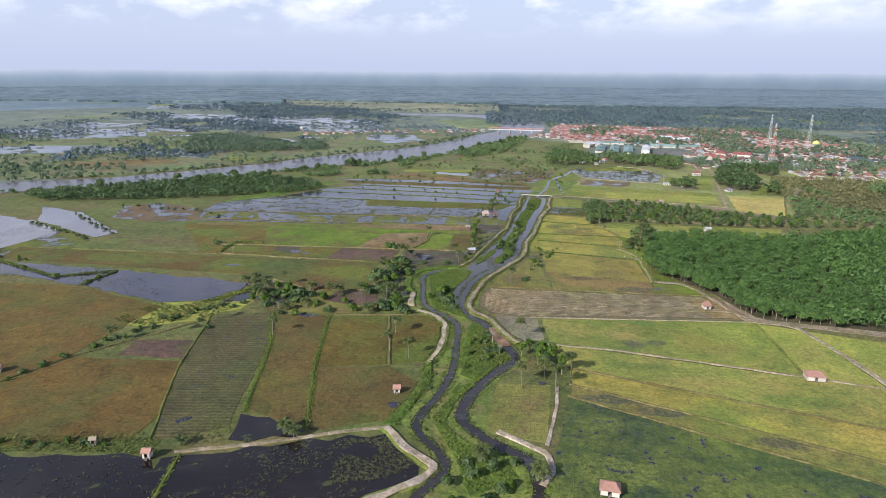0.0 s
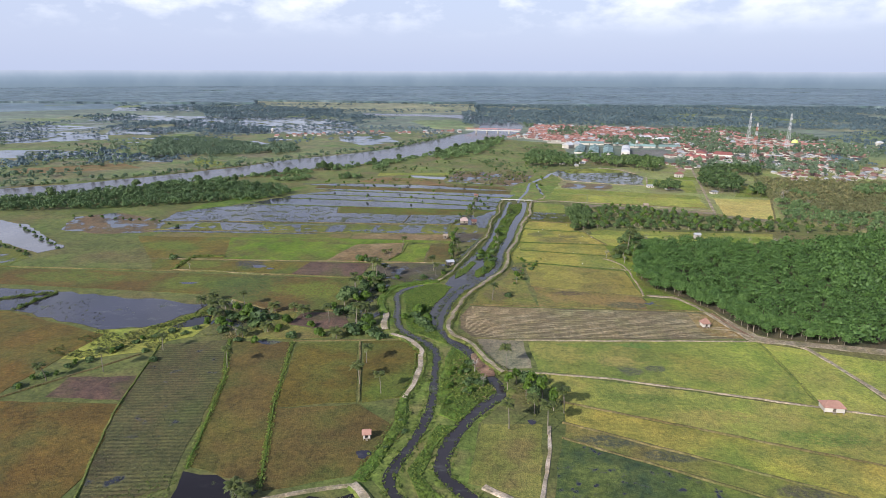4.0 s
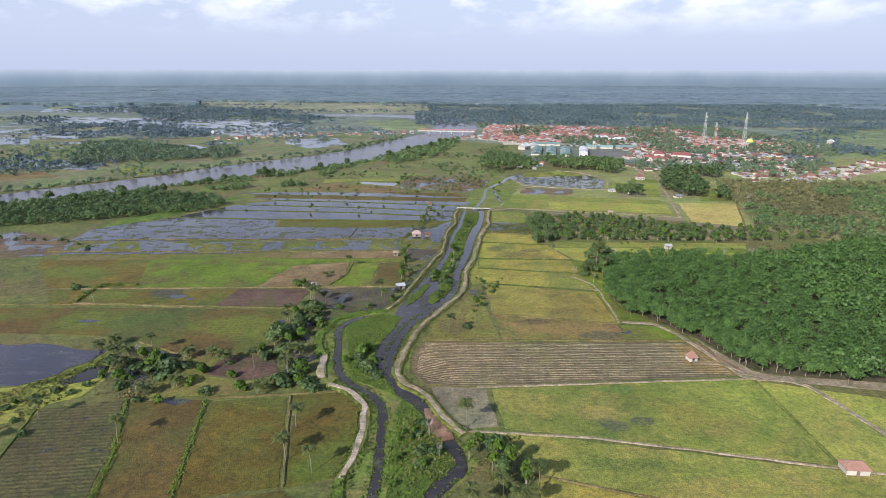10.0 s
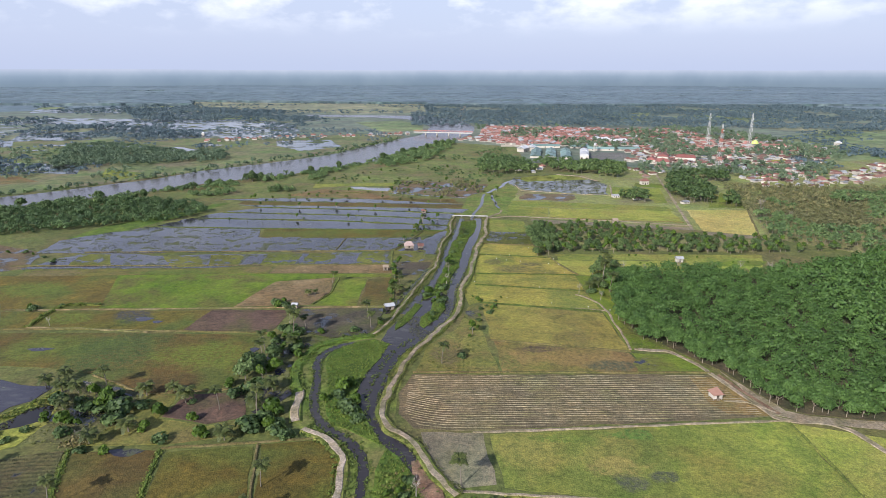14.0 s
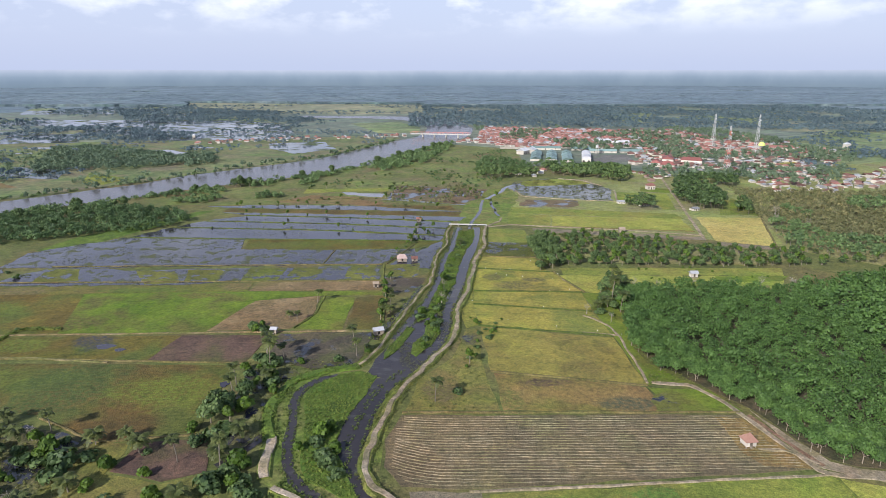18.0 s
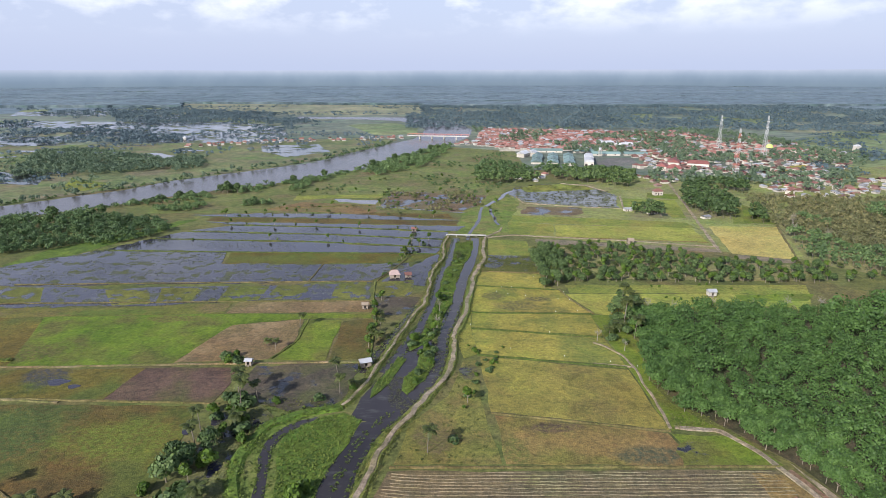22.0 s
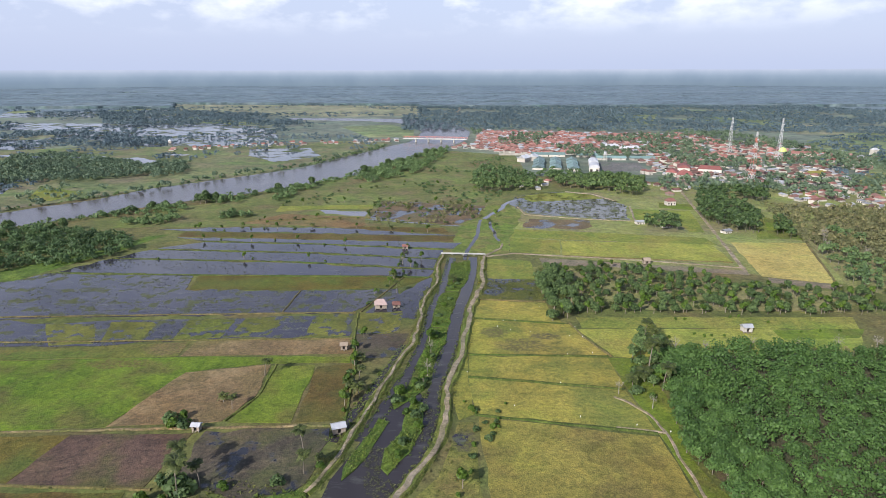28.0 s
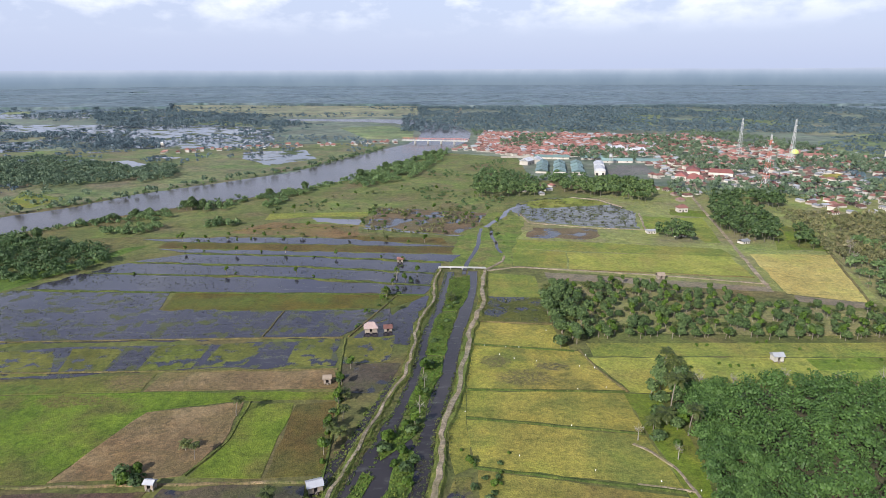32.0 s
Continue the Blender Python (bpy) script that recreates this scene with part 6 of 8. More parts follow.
for x, y, k, sc in [(-58, 284, 0, 2.2), (-61, 271, 1, 2.0), (-56, 305, 0, 1.9), (-60, 316, 1, 1.8), (-51, 256, 0, 2.2), (-55, 247, 1, 2.0), (-104, 262, 0, 2.2), (-98, 256, 1, 2.1), (-111, 250, 0, 1.9)]:
    put(BUSHES[k], x, y, sc, group="bushes in the wet thicket")
# hedge along the ditch
for i, (x, y) in enumerate(along([(-168, 166), (-158, 190), (-146, 215), (-132, 240)], 4, 21, 1.5)):
    put(BUSHES[i % 2], x, y, 0.7 + 0.05 * (i % 5), group="hedge along the ditch")
for i, (x, y) in enumerate(along([(-106, 138), (-125, 136), (-150, 131)], 4, 22, 1.5)):
    put(BUSHES[i % 2], x, y, 0.6 + 0.05 * (i % 5), group="bushes at the pond edge")
# single palms
for x, y, k, s in [(5, 222.5, 0, 0.95), (-44, 206, 1, 1.05), (-45, 222, 0, 0.9), (-36, 201, 0, 0.8), (-53.8, 374.7, 1, 0.8), (-62, 357, 2, 0.7),
                   (-93, 214, 0, 0.85), (-135, 208, 0, 0.9), (-150, 200, 1, 0.9), (0, 289, 0, 0.85), (5, 184, 0, 0.95),
                   (-29, 321, 0, 0.8), (-26, 326, 2, 0.6), (16, 182, 0, 1.0), (13, 193, 1, 0.9), (22, 194, 0, 1.0), (-22, 384, 2, 0.9), (-24, 366, 2, 0.9), (-17, 476, 2, 0.9), (13, 470, 2, 1.0), (9, 136, 2, 1.1), (-6, 142, 2, 1.1), (-63, 149, 2, 0.9), (-60, 147, 2, 0.9), (-90, 139, 2, 0.7)]:
    put(PALMS[k], x, y, s)
# trees and bushes by the creek and canal
for i, (x, y) in enumerate(along([(8, 212), (12, 206), (16, 198), (20, 192)], 4, 23, 3)):
    put(TREES[i % 3], x, y, 0.7 + 0.05 * (i % 4), group="trees at the creek mouth")
for x, y, k, sc in [(-32, 270, 0, 2.0), (-30, 273, 0, 1.5), (-37, 263, 0, 1.2), (-30, 259, 1, 1.5), (-27, 263, 0, 1.4), (-28, 256, 1, 1.4), (-33, 266, 1, 1.2), (-25, 252, 1, 1.1)]:
    put(BUSHES[k], x, y, sc, group="bushes on the weed island")
for x, y, k, sc in [(-7, 361, 0, 1.4), (-2, 355, 0, 1.3), (0, 342, 0, 1.1), (-1, 348, 1, 1.0), (-5, 328, 0, 1.0), (0, 366, 1, 1.1), (-4, 334, 1, 0.9), (-35, 317, 1, 1.0), (-25, 323, 0, 1.0)]:
    put(BUSHES[k], x, y, sc, group="bushes in the canal pool")
for i, (x, y) in enumerate(along([(-1, 362), (1, 380), (4, 402)], 5, 25, 1.6)):
    put((BUSHES[0], TREES[2], BUSHES[1])[i % 3], x, y, 0.75, group="bushes in the canal")
for i, (x, y) in enumerate(along([(4, 410), (10, 440), (14, 470)], 9, 26, 1.5)):
    put(BUSHES[i % 2], x, y, 0.8, group="bushes in the canal")
for i, (x, y) in enumerate(scatter([(-15, 205), (-8, 200), (-6, 215), (-14, 228)], 5, 27)):
    put(BUSHES[i % 2], x, y, 0.8, group="bushes at the creek fork")
for i, (x, y) in enumerate(along([(-22, 350), (-24, 375), (-25, 395), (-24, 410)], 4, 28, 1.5)):
    put((BUSHES[0], TREES[2], BUSHES[1])[i % 3], x, y, 0.7, group="green hedge beside the flooded plots")
for i, (x, y) in enumerate(along([(-20, 470), (-10, 490), (-4, 510)], 5, 29, 2.5)):
    put((BUSHES[0], TREES[2], BUSHES[1])[i % 3], x, y, 0.7, group="bushes round the island hut")
for i, (x, y) in enumerate(along([(-27, 192), (-26, 180), (-31, 166)], 3.5, 30, 1.2)):
    put(BUSHES[i % 2], x, y, 0.5, group="bushes on the green bank")
for i, (x, y) in enumerate(along([(12, 312), (15, 330), (18, 342)], 5, 31, 1.5)):
    put(BUSHES[i % 2], x, y, 0.6, group="bushes beside the dyke")
for x, y, k, s in [(8, 211, 2, 0.8), (12, 206, 2, 1.0), (16, 202, 2, 1.0), (5, 207, 2, 0.8), (19, 197, 2, 1.0)]:
    put(TREES[k], x, y, s, group="trees at the creek mouth")
put(BUSHES[1], 7, 294, 0.9)
put(TREES[2], 12, 315, 0.75)
put(BUSHES[0], 16, 351, 0.9)
put(BUSHES[0], 22, 342, 0.8)
put(BUSHES[1], 20, 336, 0.7)
put(BUSHES[0], -72, 343, 1.3)
put(BUSHES[1], -69, 343, 1.2)
for x, y in [(-14, 131), (-8, 134), (-3, 138), (0, 129)]:
    put(TREES[0], x, y, 0.6)
# lone bushes standing in the flood
for i, (x, y) in enumerate(along([(-150, 512), (-100, 508), (-40, 502)], 24, 32, 4) + along([(-150, 548), (-90, 545), (-20, 535)], 16, 33, 5) + along([(-160, 572), (-120, 580), (-100, 592)], 8, 34, 5)):
    put((BUSHES[0], TREES[2])[i % 2], x, y, 0.55, group="lone bushes in the flooded plots")
grove("drowned_brush", [p for p in scatter([(-37, 686), (10, 679), (42, 650), (35, 604), (23, 588), (-43, 592)], 4.5, 351, 0.7) if noise.noise(Vector((p[0] * 0.05, p[1] * 0.05, 5.5))) > -0.05], 352, "dry_leaf", "dead brown brush standing in the flood", n=26, rx=1.3, rz=1.2, h=0.6, size=0.42, vary=0.4, trunks=False)
for i, (x, y) in enumerate(scatter([(-35, 660), (38, 645), (30, 608), (-38, 615)], 11, 35)):
    put(BUSHES[i % 2], x, y, 0.7, group="bushes in the drowned stubble")

for x, y, k, s in [(-58, 312, 0, 1.15), (-62, 322, 0, 1.0), (-31, 330, 0, 0.9), (-66, 300, 0, 0.9), (-57, 304, 2, 1.1), (-68, 258, 0, 0.9), (-80, 262, 2, 1.2)]:
    put(PALMS[k], x, y, s, group="palms in the wet thicket")
# taller trees that stand out of the riverside belts
for x, y, k, s in [(-247, 570, 0, 1.3), (-240, 574, 1, 1.2), (-180, 662, 0, 1.3), (-172, 664, 1, 1.1), (-110, 735, 1, 1.3), (-70, 800, 1, 1.3), (-300, 500, 0, 1.4), (-360, 490, 1, 1.3), (-36, 870, 0, 1.4), (-10, 940, 1, 1.3), (-181, 667, 1, 1.5), (-184, 662, 0, 1.3), (-176, 672, 0, 1.1), (-262, 545, 0, 1.3), (-228, 520, 0, 1.2), (-215, 545, 1, 1.0), (-290, 530, 1, 1.2), (-320, 545, 0, 1.4), (-276, 575, 0, 1.3), (-212, 640, 0, 1.0), (-135, 715, 0, 1.1), (-50, 850, 1, 1.2), (-2, 965, 0, 1.3), (-22, 905, 1, 1.1)]:
    put(TREES[k], x, y, s, group="tall trees on the river bank")
# small trees along the bunds of the flooded land
for i, (x, y) in enumerate(along([(-128, 602), (-60, 606), (-42, 609), (10, 588)], 9, 191, 2) + along([(-118, 652), (-44, 668), (44, 650)], 9, 192, 3) + along([(-44, 668), (-46, 612)], 8, 193, 1.5) + along([(-160, 574), (-60, 584), (6, 566)], 13, 194, 1.5) + along([(-100, 700), (-20, 745), (60, 700)], 10, 195, 5) + along([(46, 560), (42, 600), (50, 640)], 9, 196, 3) + along([(-40, 640), (30, 628)], 8, 197, 4)):
    put((BUSHES[0], TREES[2], BUSHES[1], PALMS[2])[i % 4], x, y, 0.45 + 0.06 * (i % 6), group="small trees on the flooded land")
for x, y, k, s in [(-120, 262, 1, 1.4), (-112, 268, 0, 1.6), (-101, 258, 0, 1.5), (-97, 251, 1, 1.6), (-92, 259, 1, 1.3), (-118, 252, 0, 1.2), (-108, 244, 1, 1.2), (-86, 247, 0, 1.4), (-79, 241, 1, 1.2), (-74, 252, 0, 1.3), (-66, 266, 1, 1.3), (-70, 273, 0, 1.4), (-54, 300, 1, 1.5), (-52, 294, 0, 1.4), (-57, 314, 1, 1.6), (-66, 310, 0, 1.4), (-50, 248, 0, 1.6), (-53, 252, 1, 1.5)]:
    put(BUSHES[k], x, y, s, group="bushes in the wet thicket")
# bushes on the banks of the far west floods
for i, (x, y) in enumerate(along([(-340, 352), (-286, 296), (-262, 292)], 6, 198, 1.5) + along([(-330, 374), (-262, 338)], 6, 199, 1.5) + along([(-318, 402), (-254, 352)], 7, 200, 1.5) + along([(-301, 434), (-232, 424), (-205, 404)], 9, 201, 2)):
    put(BUSHES[i % 2], x, y, 0.6 + 0.07 * (i % 5), group="bushes on the western banks")
for x, y, k, s in [(-3, 126, 1, 1.1), (2, 132, 0, 1.2), (-10, 140, 1, 1.0), (-12, 124, 0, 1.1), (3, 142, 1, 0.8), (-7, 204, 0, 1.0), (-4, 210, 1, 1.1), (-11, 216, 0, 0.9), (-8, 224, 1, 0.9), (-14, 196, 0, 0.8)]:
    put(BUSHES[k], x, y, s, group="bushes at the creek fork")
# dead trees and dry scrub
for x, y, k, s in [(92, 388, 0, 0.9), (104, 390, 1, 1.0), (121, 391, 0, 0.8), (139, 390, 1, 1.1), (152, 389, 0, 0.9), (168, 391, 1, 1.2), (64, 361, 1, 0.9), (72, 352, 1, 0.8), (2, 374, 1, 1.0), (3, 391, 0, 0.7), (-6, 218, 1, 0.9), (-3, 208, 1, 0.8), (-101, 241, 1, 0.8), (228, 520, 0, 1.0), (236, 536, 0, 1.1), (246, 552, 1, 1.2), (241, 505, 0, 0.9), (-14, 500, 1, 0.9), (-160, 322, 1, 0.7), (-113, 268, 1, 0.9)]:
    put(BARE[k], x, y, s)
# shrubs in rows on the back pasture, bushes by the field banks
for x, y in [(105, 422), (109, 422), (110, 405), (107, 407), (113, 405), (118, 405), (129, 424), (133, 425), (142, 418), (150, 408), (158, 409), (166, 409), (96, 404), (88, 410), (136, 402), (124, 398)]:
    put(BUSHES[0], x, y, 0.5, group="shrubs on the back pasture")
for x, y, k, s in [(-178, 339, 1, 1.2), (-180, 341, 0, 1.0), (-169, 331, 0, 0.6), (-168, 344, 1, 0.6), (-160, 345.5, 0, 0.5), (-230, 270, 1, 0.9), (-207, 270, 0, 0.9), (-208, 263, 1, 0.8), (-256, 280, 0, 0.8), (-74, 346, 1, 1.3), (-71, 348, 0, 1.1), (231, 571, 1, 2.2), (228, 568, 0, 2.0)]:
    put(BUSHES[k], x, y, s, group="bushes on the field banks")
for i, (x, y) in enumerate(along([(12, 356), (17, 350), (22, 340)], 3.5, 36, 1.2) + along([(22, 336), (24, 349), (27, 356)], 3.5, 37, 0.8)):
    put(BUSHES[i % 2], x, y, 0.45, group="weedy bushes east of the dyke")
for i, (x, y) in enumerate(along([(-27, 436), (-23, 456), (-17, 473), (-15, 500), (-12, 540)], 7, 38, 0.8)):
    put((BUSHES[0], BUSHES[1], TREES[2])[i % 3], x, y, 0.5, group="hedge through the flooded plots")
for x, y, k, s in [(-6, 362, 0, 1.3), (-7, 357, 1, 1.2), (-2, 368, 0, 1.1), (4, 404, 0, 1.3), (4, 407, 1, 1.0), (-4, 350, 0, 0.9), (1, 352, 1, 0.9), (8, 438, 0, 1.0), (12, 462, 1, 0.9)]:
    put(BUSHES[k], x, y, s, group="bushes in the canal")
for x, y, k, s in [(-21, 372, 1, 0.7), (-20, 362, 2, 0.9), (-58, 353, 1, 0.6), (-14, 455, 0, 0.7), (84, 398, 0, 1.1), (86, 393, 1, 1.2), (89, 390, 2, 1.2), (70, 366, 2, 0.9)]:
    put(PALMS[k], x, y, s)
for t in TEMPLATES:
    for o in [*t.children_recursive, t]:
        bpy.data.objects.remove(o)

# far woods, in broken belts
far = []
for poly, gap, sd, cut in [
    ([(-60, 1270), (60, 1290), (520, 1230), (900, 1150), (1300, 1500), (1000, 2100), (-100, 2000)], 11.5, 61, -0.28),
    ([(-894, 1820), (-632, 1964), (-359, 1716), (-240, 1395), (-502, 1366), (-655, 1414)], 12.5, 62, -0.3),
    ([(-700, 1266), (-556, 1229), (-434, 1194), (-374, 1054), (-540, 1029), (-720, 1040)], 11, 621, -0.05),
    ([(-700, 1180), (-330, 1150), (-160, 1240), (-120, 1420), (-400, 1480), (-1100, 1450)], 15, 622, 0.25),
    ([(520, 700), (900, 900), (1100, 1100), (560, 1150), (520, 900)], 15, 63, 0.1),
    ([(-1000, 560), (-500, 640), (-330, 740), (-260, 860), (-330, 960), (-900, 1000)], 13, 64, 0.22),
    ([(-782, 2030), (-327, 1894), (-222, 1474), (-339, 1450), (-800, 1500), (-1200, 1900)], 15, 67, 0.05),
]:
    far += [p for p in scatter(poly, gap, sd, 0.6) if noise.noise(Vector((p[0] * 0.005, p[1] * 0.005, 3.1))) + 0.5 * noise.noise(Vector((p[0] * 0.02, p[1] * 0.015, 7.7))) > cut and not inside(p, [(-864, 2224), (-59, 2100), (-44, 1662), (-277, 1637), (-713, 1869)])]
far += [p for p in scatter([(-1700, 2000), (1900, 2000), (2300, 2700), (-2200, 2700)], 30, 681, 0.7) if noise.noise(Vector((p[0] * 0.0015, p[1] * 0.005, 4.4))) > -0.05 and not inside(p, [(-864, 2224), (-59, 2100), (-44, 1662), (-277, 1637), (-713, 1869)])]
PALE = [(-864, 2224), (-59, 2100), (-44, 1662), (-277, 1637), (-713, 1869), (-864, 2224)]
far += along(PALE, 13, 68, 26) + [p for p in scatter(PALE[:-1], 22, 69, 0.7) if noise.noise(Vector((p[0] * 0.004, p[1] * 0.012, 8.1))) > 0.12]
far += [p for p in scatter([(558, 1109), (800, 1200), (760, 980), (640, 760), (463, 700), (380, 700), (419, 842)], 13, 682, 0.7) if noise.noise(Vector((p[0] * 0.012, p[1] * 0.006, 6.2))) + 0.6 * noise.noise(Vector((p[0] * 0.05, p[1] * 0.03, 1.2))) > 0.12]
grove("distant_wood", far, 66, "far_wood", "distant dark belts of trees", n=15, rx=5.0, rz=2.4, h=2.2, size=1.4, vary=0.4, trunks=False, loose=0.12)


# white rags on sticks that keep birds off the ripe rice
def rag_marker(x, y, turn):
    top = new("rag_marker")
    part("stick", pole(1.3, 0.03, 0.02, 5, (0.08, 0)), M["bark"], top)
    bm = bmesh.new()
    rows = []
    for i in range(4):
        z, w = 1.35 - 0.22 * i, 0.05 + 0.1 * min(i, 2)
        rows.append([bm.verts.new((0.08 + w * math.cos(q), w * math.sin(q) * 0.7, z)) for q in (k * math.pi / 3 + 0.3 * i for k in range(6))])
    for lo, hi in zip(rows, rows[1:]):
        for k in range(6):
            bm.faces.new((lo[k - 1], lo[k], hi[k], hi[k - 1]))
    bm.faces.new(rows[0])
    part("rag", bm, M["rag"], top, "white plastic rag")
    top.matrix_basis = pose(x, y, 0.2, 0, 0, turn) @ Matrix.Diagonal((0.6, 0.6, 0.7, 1))
    return tagged(top, "white plastic rag tied to a thin stick", "field marker", "white rags on sticks in the rice")


M["rag"] = plain("white_plastic_rag", (0.7, 0.7, 0.68), (0.82, 0.82, 0.8), 3.0, vary=0.05)
for k, (x, y) in enumerate([(46.5, 367.5), (15.7, 375.2), (29.5, 353), (42.6, 409), (57, 404.8), (29.8, 414.3), (62.5, 389.8), (32.7, 420.6), (72.6, 338.4), (64, 342), (48.5, 346.6), (24.7, 422), (62, 403.6), (53, 388.8), (34.8, 411), (50.3, 435.5), (37.6, 420.6), (61, 413.4)]):
    rag_marker(x, y, 40 * k)


# ---- buildings ----
def box(bm, x0, x1, y0, y1, z0, z1):
    v = [bm.verts.new((x, y, z)) for z in (z0, z1) for x, y in ((x0, y0), (x1, y0), (x1, y1), (x0, y1))]
    for f in ((3, 2, 1, 0), (4, 5, 6, 7), (0, 1, 5, 4), (1, 2, 6, 5), (2, 3, 7, 6), (3, 0, 4, 7)):
        bm.faces.new([v[i] for i in f])
    return bm


def boxed(*dims):
    return box(bmesh.new(), *dims)


def roof_bm(w, d, z, rise, hip=0.0, eave=0.5, thick=0.12):
    """A hipped or gabled roof with real thickness; its ridge runs along x."""
    bm = bmesh.new()
    w2, d2 = w / 2 + eave, d / 2 + eave
    rows = []
    for dz in (0, -thick):
        rows.append([bm.verts.new(p) for p in ((-w2, -d2, z + dz), (w2, -d2, z + dz), (w2, d2, z + dz), (-w2, d2, z + dz), (-w2 + hip, 0, z + rise + dz), (w2 - hip, 0, z + rise + dz))])
    t, u = rows
    for f in ((0, 1, 5, 4), (2, 3, 4, 5), (3, 0, 4), (1, 2, 5)):
        bm.faces.new([t[i] for i in f])
        bm.faces.new([u[i] for i in f][::-1])
    for a, b in ((0, 1), (1, 2), (2, 3), (3, 0)):
        bm.faces.new((t[b], t[a], u[a], u[b]))
    return bm


def house(name, label, w, d, h, rise, hip, roof, wall, porch=False, lift=0.0):
    top = new(name)
    part("wall", boxed(-w / 2, w / 2, -d / 2, d / 2, lift, h + lift), M[wall], top)
    r = part("roof", roof_bm(w, d, h + lift, rise, hip), M[roof], top)
    part("ridge_cap", boxed(-w / 2 + hip, w / 2 - hip, -0.15, 0.15, h + lift + rise - 0.02, h + lift + rise + 0.12), M[roof], r)
    part("door", boxed(-0.5, 0.5, -d / 2 - 0.05, -d / 2 + 0.02, lift, lift + min(2.0, h - 0.2)), M["opening"], top)
    for x in (-w * 0.32, w * 0.32):
        part("window", boxed(x - 0.6, x + 0.6, -d / 2 - 0.04, -d / 2 + 0.02, lift + 0.9, lift + 2.0), M["opening"], top)
    if porch:
        part("porch_roof", boxed(-w * 0.3, w * 0.3, -d / 2 - 2.2, -d / 2 - 0.5, h + lift - 0.55, h + lift - 0.42), M[roof], top)
        for x in (-w * 0.27, w * 0.27):
            part("porch_post", boxed(x - 0.08, x + 0.08, -d / 2 - 2.1, -d / 2 - 1.94, lift, h + lift - 0.55), M["wall_white"], top)
    return tagged(top, label, "house")


def hut(x, y, turn, w, d, roof, wall, label, lift=1.0, h=1.9, rise=1.1, hip=0.0, open_front=False):
    """A field hut on stilts: floor, boarded walls with a doorway, roof, posts and a ladder."""
    lift = 0.2 + 0.4 * lift
    top = new("field_hut")
    part("floor", boxed(-w / 2, w / 2, -d / 2, d / 2, lift - 0.1, lift), M["post"], top)
    for sx in (-1, 0, 1):
        for sy in (-1, 1):
            px, py = sx * (w / 2 - 0.12), sy * (d / 2 - 0.12)
            part("post", boxed(px - 0.09, px + 0.09, py - 0.09, py + 0.09, -0.2, lift - 0.1), M["post"], top)
    t = 0.08
    part("wall", boxed(-w / 2, w / 2, d / 2 - t, d / 2, lift, lift + h), M[wall], top)
    for sx in (-1, 1):
        x0 = sx * (w / 2 - t / 2)
        part("wall", boxed(x0 - t / 2, x0 + t / 2, -d / 2 + t, d / 2 - t, lift, lift + h), M[wall], top)
    part("wall", boxed(-w / 2, -0.45, -d / 2, -d / 2 + t, lift, lift + (h if not open_front else 0.8)), M[wall], top)
    part("wall", boxed(0.45, w / 2, -d / 2, -d / 2 + t, lift, lift + h), M[wall], top)
    r = part("roof", roof_bm(w, d, lift + h, rise, hip, 0.35), M[roof], top)
    part("ridge_cap", boxed(-w / 2 + hip - 0.25, w / 2 - hip + 0.25, -0.14, 0.14, lift + h + rise - 0.03, lift + h + rise + 0.07), M[roof], r)
    bm = bmesh.new()
    for sx in (-0.3, 0.3):
        box(bm, sx - 0.04, sx + 0.04, -d / 2 - 0.5, -d / 2 - 0.4, 0, lift)
    for k in range(3):
        box(bm, -0.3, 0.3, -d / 2 - 0.5, -d / 2 - 0.42, 0.2 + 0.3 * k, 0.26 + 0.3 * k)
    part("ladder", bm, M["post"], top)
    top.matrix_basis = pose(x, y, 0.12, 0, 0, turn)
    return tagged(top, label, "hut")


hut(-35.5, 175.6, 10, 2.0, 2.0, "roof_rust", "wall_white", "small pale field hut with a gable end", 0.9, 1.4, 0.9)
hut(87, 265.5, 8, 3.0, 2.9, "roof_rust", "wall_white", "field hut on stilts with a pink pyramid roof", 0.7, 1.5, 1.9, 1.6)
hut(104.5, 202, -4, 5.8, 4.0, "roof_rust", "wall_white", "wide field house with a pink rusty roof", 0.9, 1.6, 1.4, 1.6)
hut(26.5, 133, -8, 4.5, 3.6, "roof_rust", "wall_white", "field house with a pink hipped roof", 1.0, 1.6, 1.4, 1.4)
hut(-23, 340, 20, 3.6, 2.8, "roof_zinc", "wall_wood", "grey zinc-roofed hut beside the bank path", 0.6, 1.8, 0.9)
hut(-19.8, 437, 8, 5.0, 4.2, "roof_patch", "wall_wood", "pale hut with a patched tin roof in the flood", 0.4, 1.8, 1.9, 1.4)
hut(-13, 437.5, 8, 3.0, 2.8, "roof_red", "wall_wood", "small hut with an orange-red roof in the flood", 0.4, 1.3, 1.0)
hut(-64.3, 341, -5, 2.2, 1.8, "roof_zinc", "wall_wood", "small zinc-roofed hut beside a shady tree", 0.7, 1.6, 0.7)
hut(-29.6, 394.6, 4, 2.4, 2.0, "roof_thatch", "wall_wood", "small weathered brown field hut", 0.7, 1.7, 0.9)
hut(128.5, 409, 2, 3.5, 2.8, "roof_zinc", "wall_white", "pale hut with a zinc roof in the back field", 1.0, 2.0, 1.0)
hut(-114, 136.3, 15, 1.4, 1.2, "roof_thatch", "wall_wood", "tiny grey watch hut on stilts", 0.9, 1.5, 0.6)
hut(-95.6, 132.5, 5, 2.0, 1.8, "roof_rust", "wall_white", "small pink-roofed hut on the pond bund", 0.9, 1.7, 0.9)
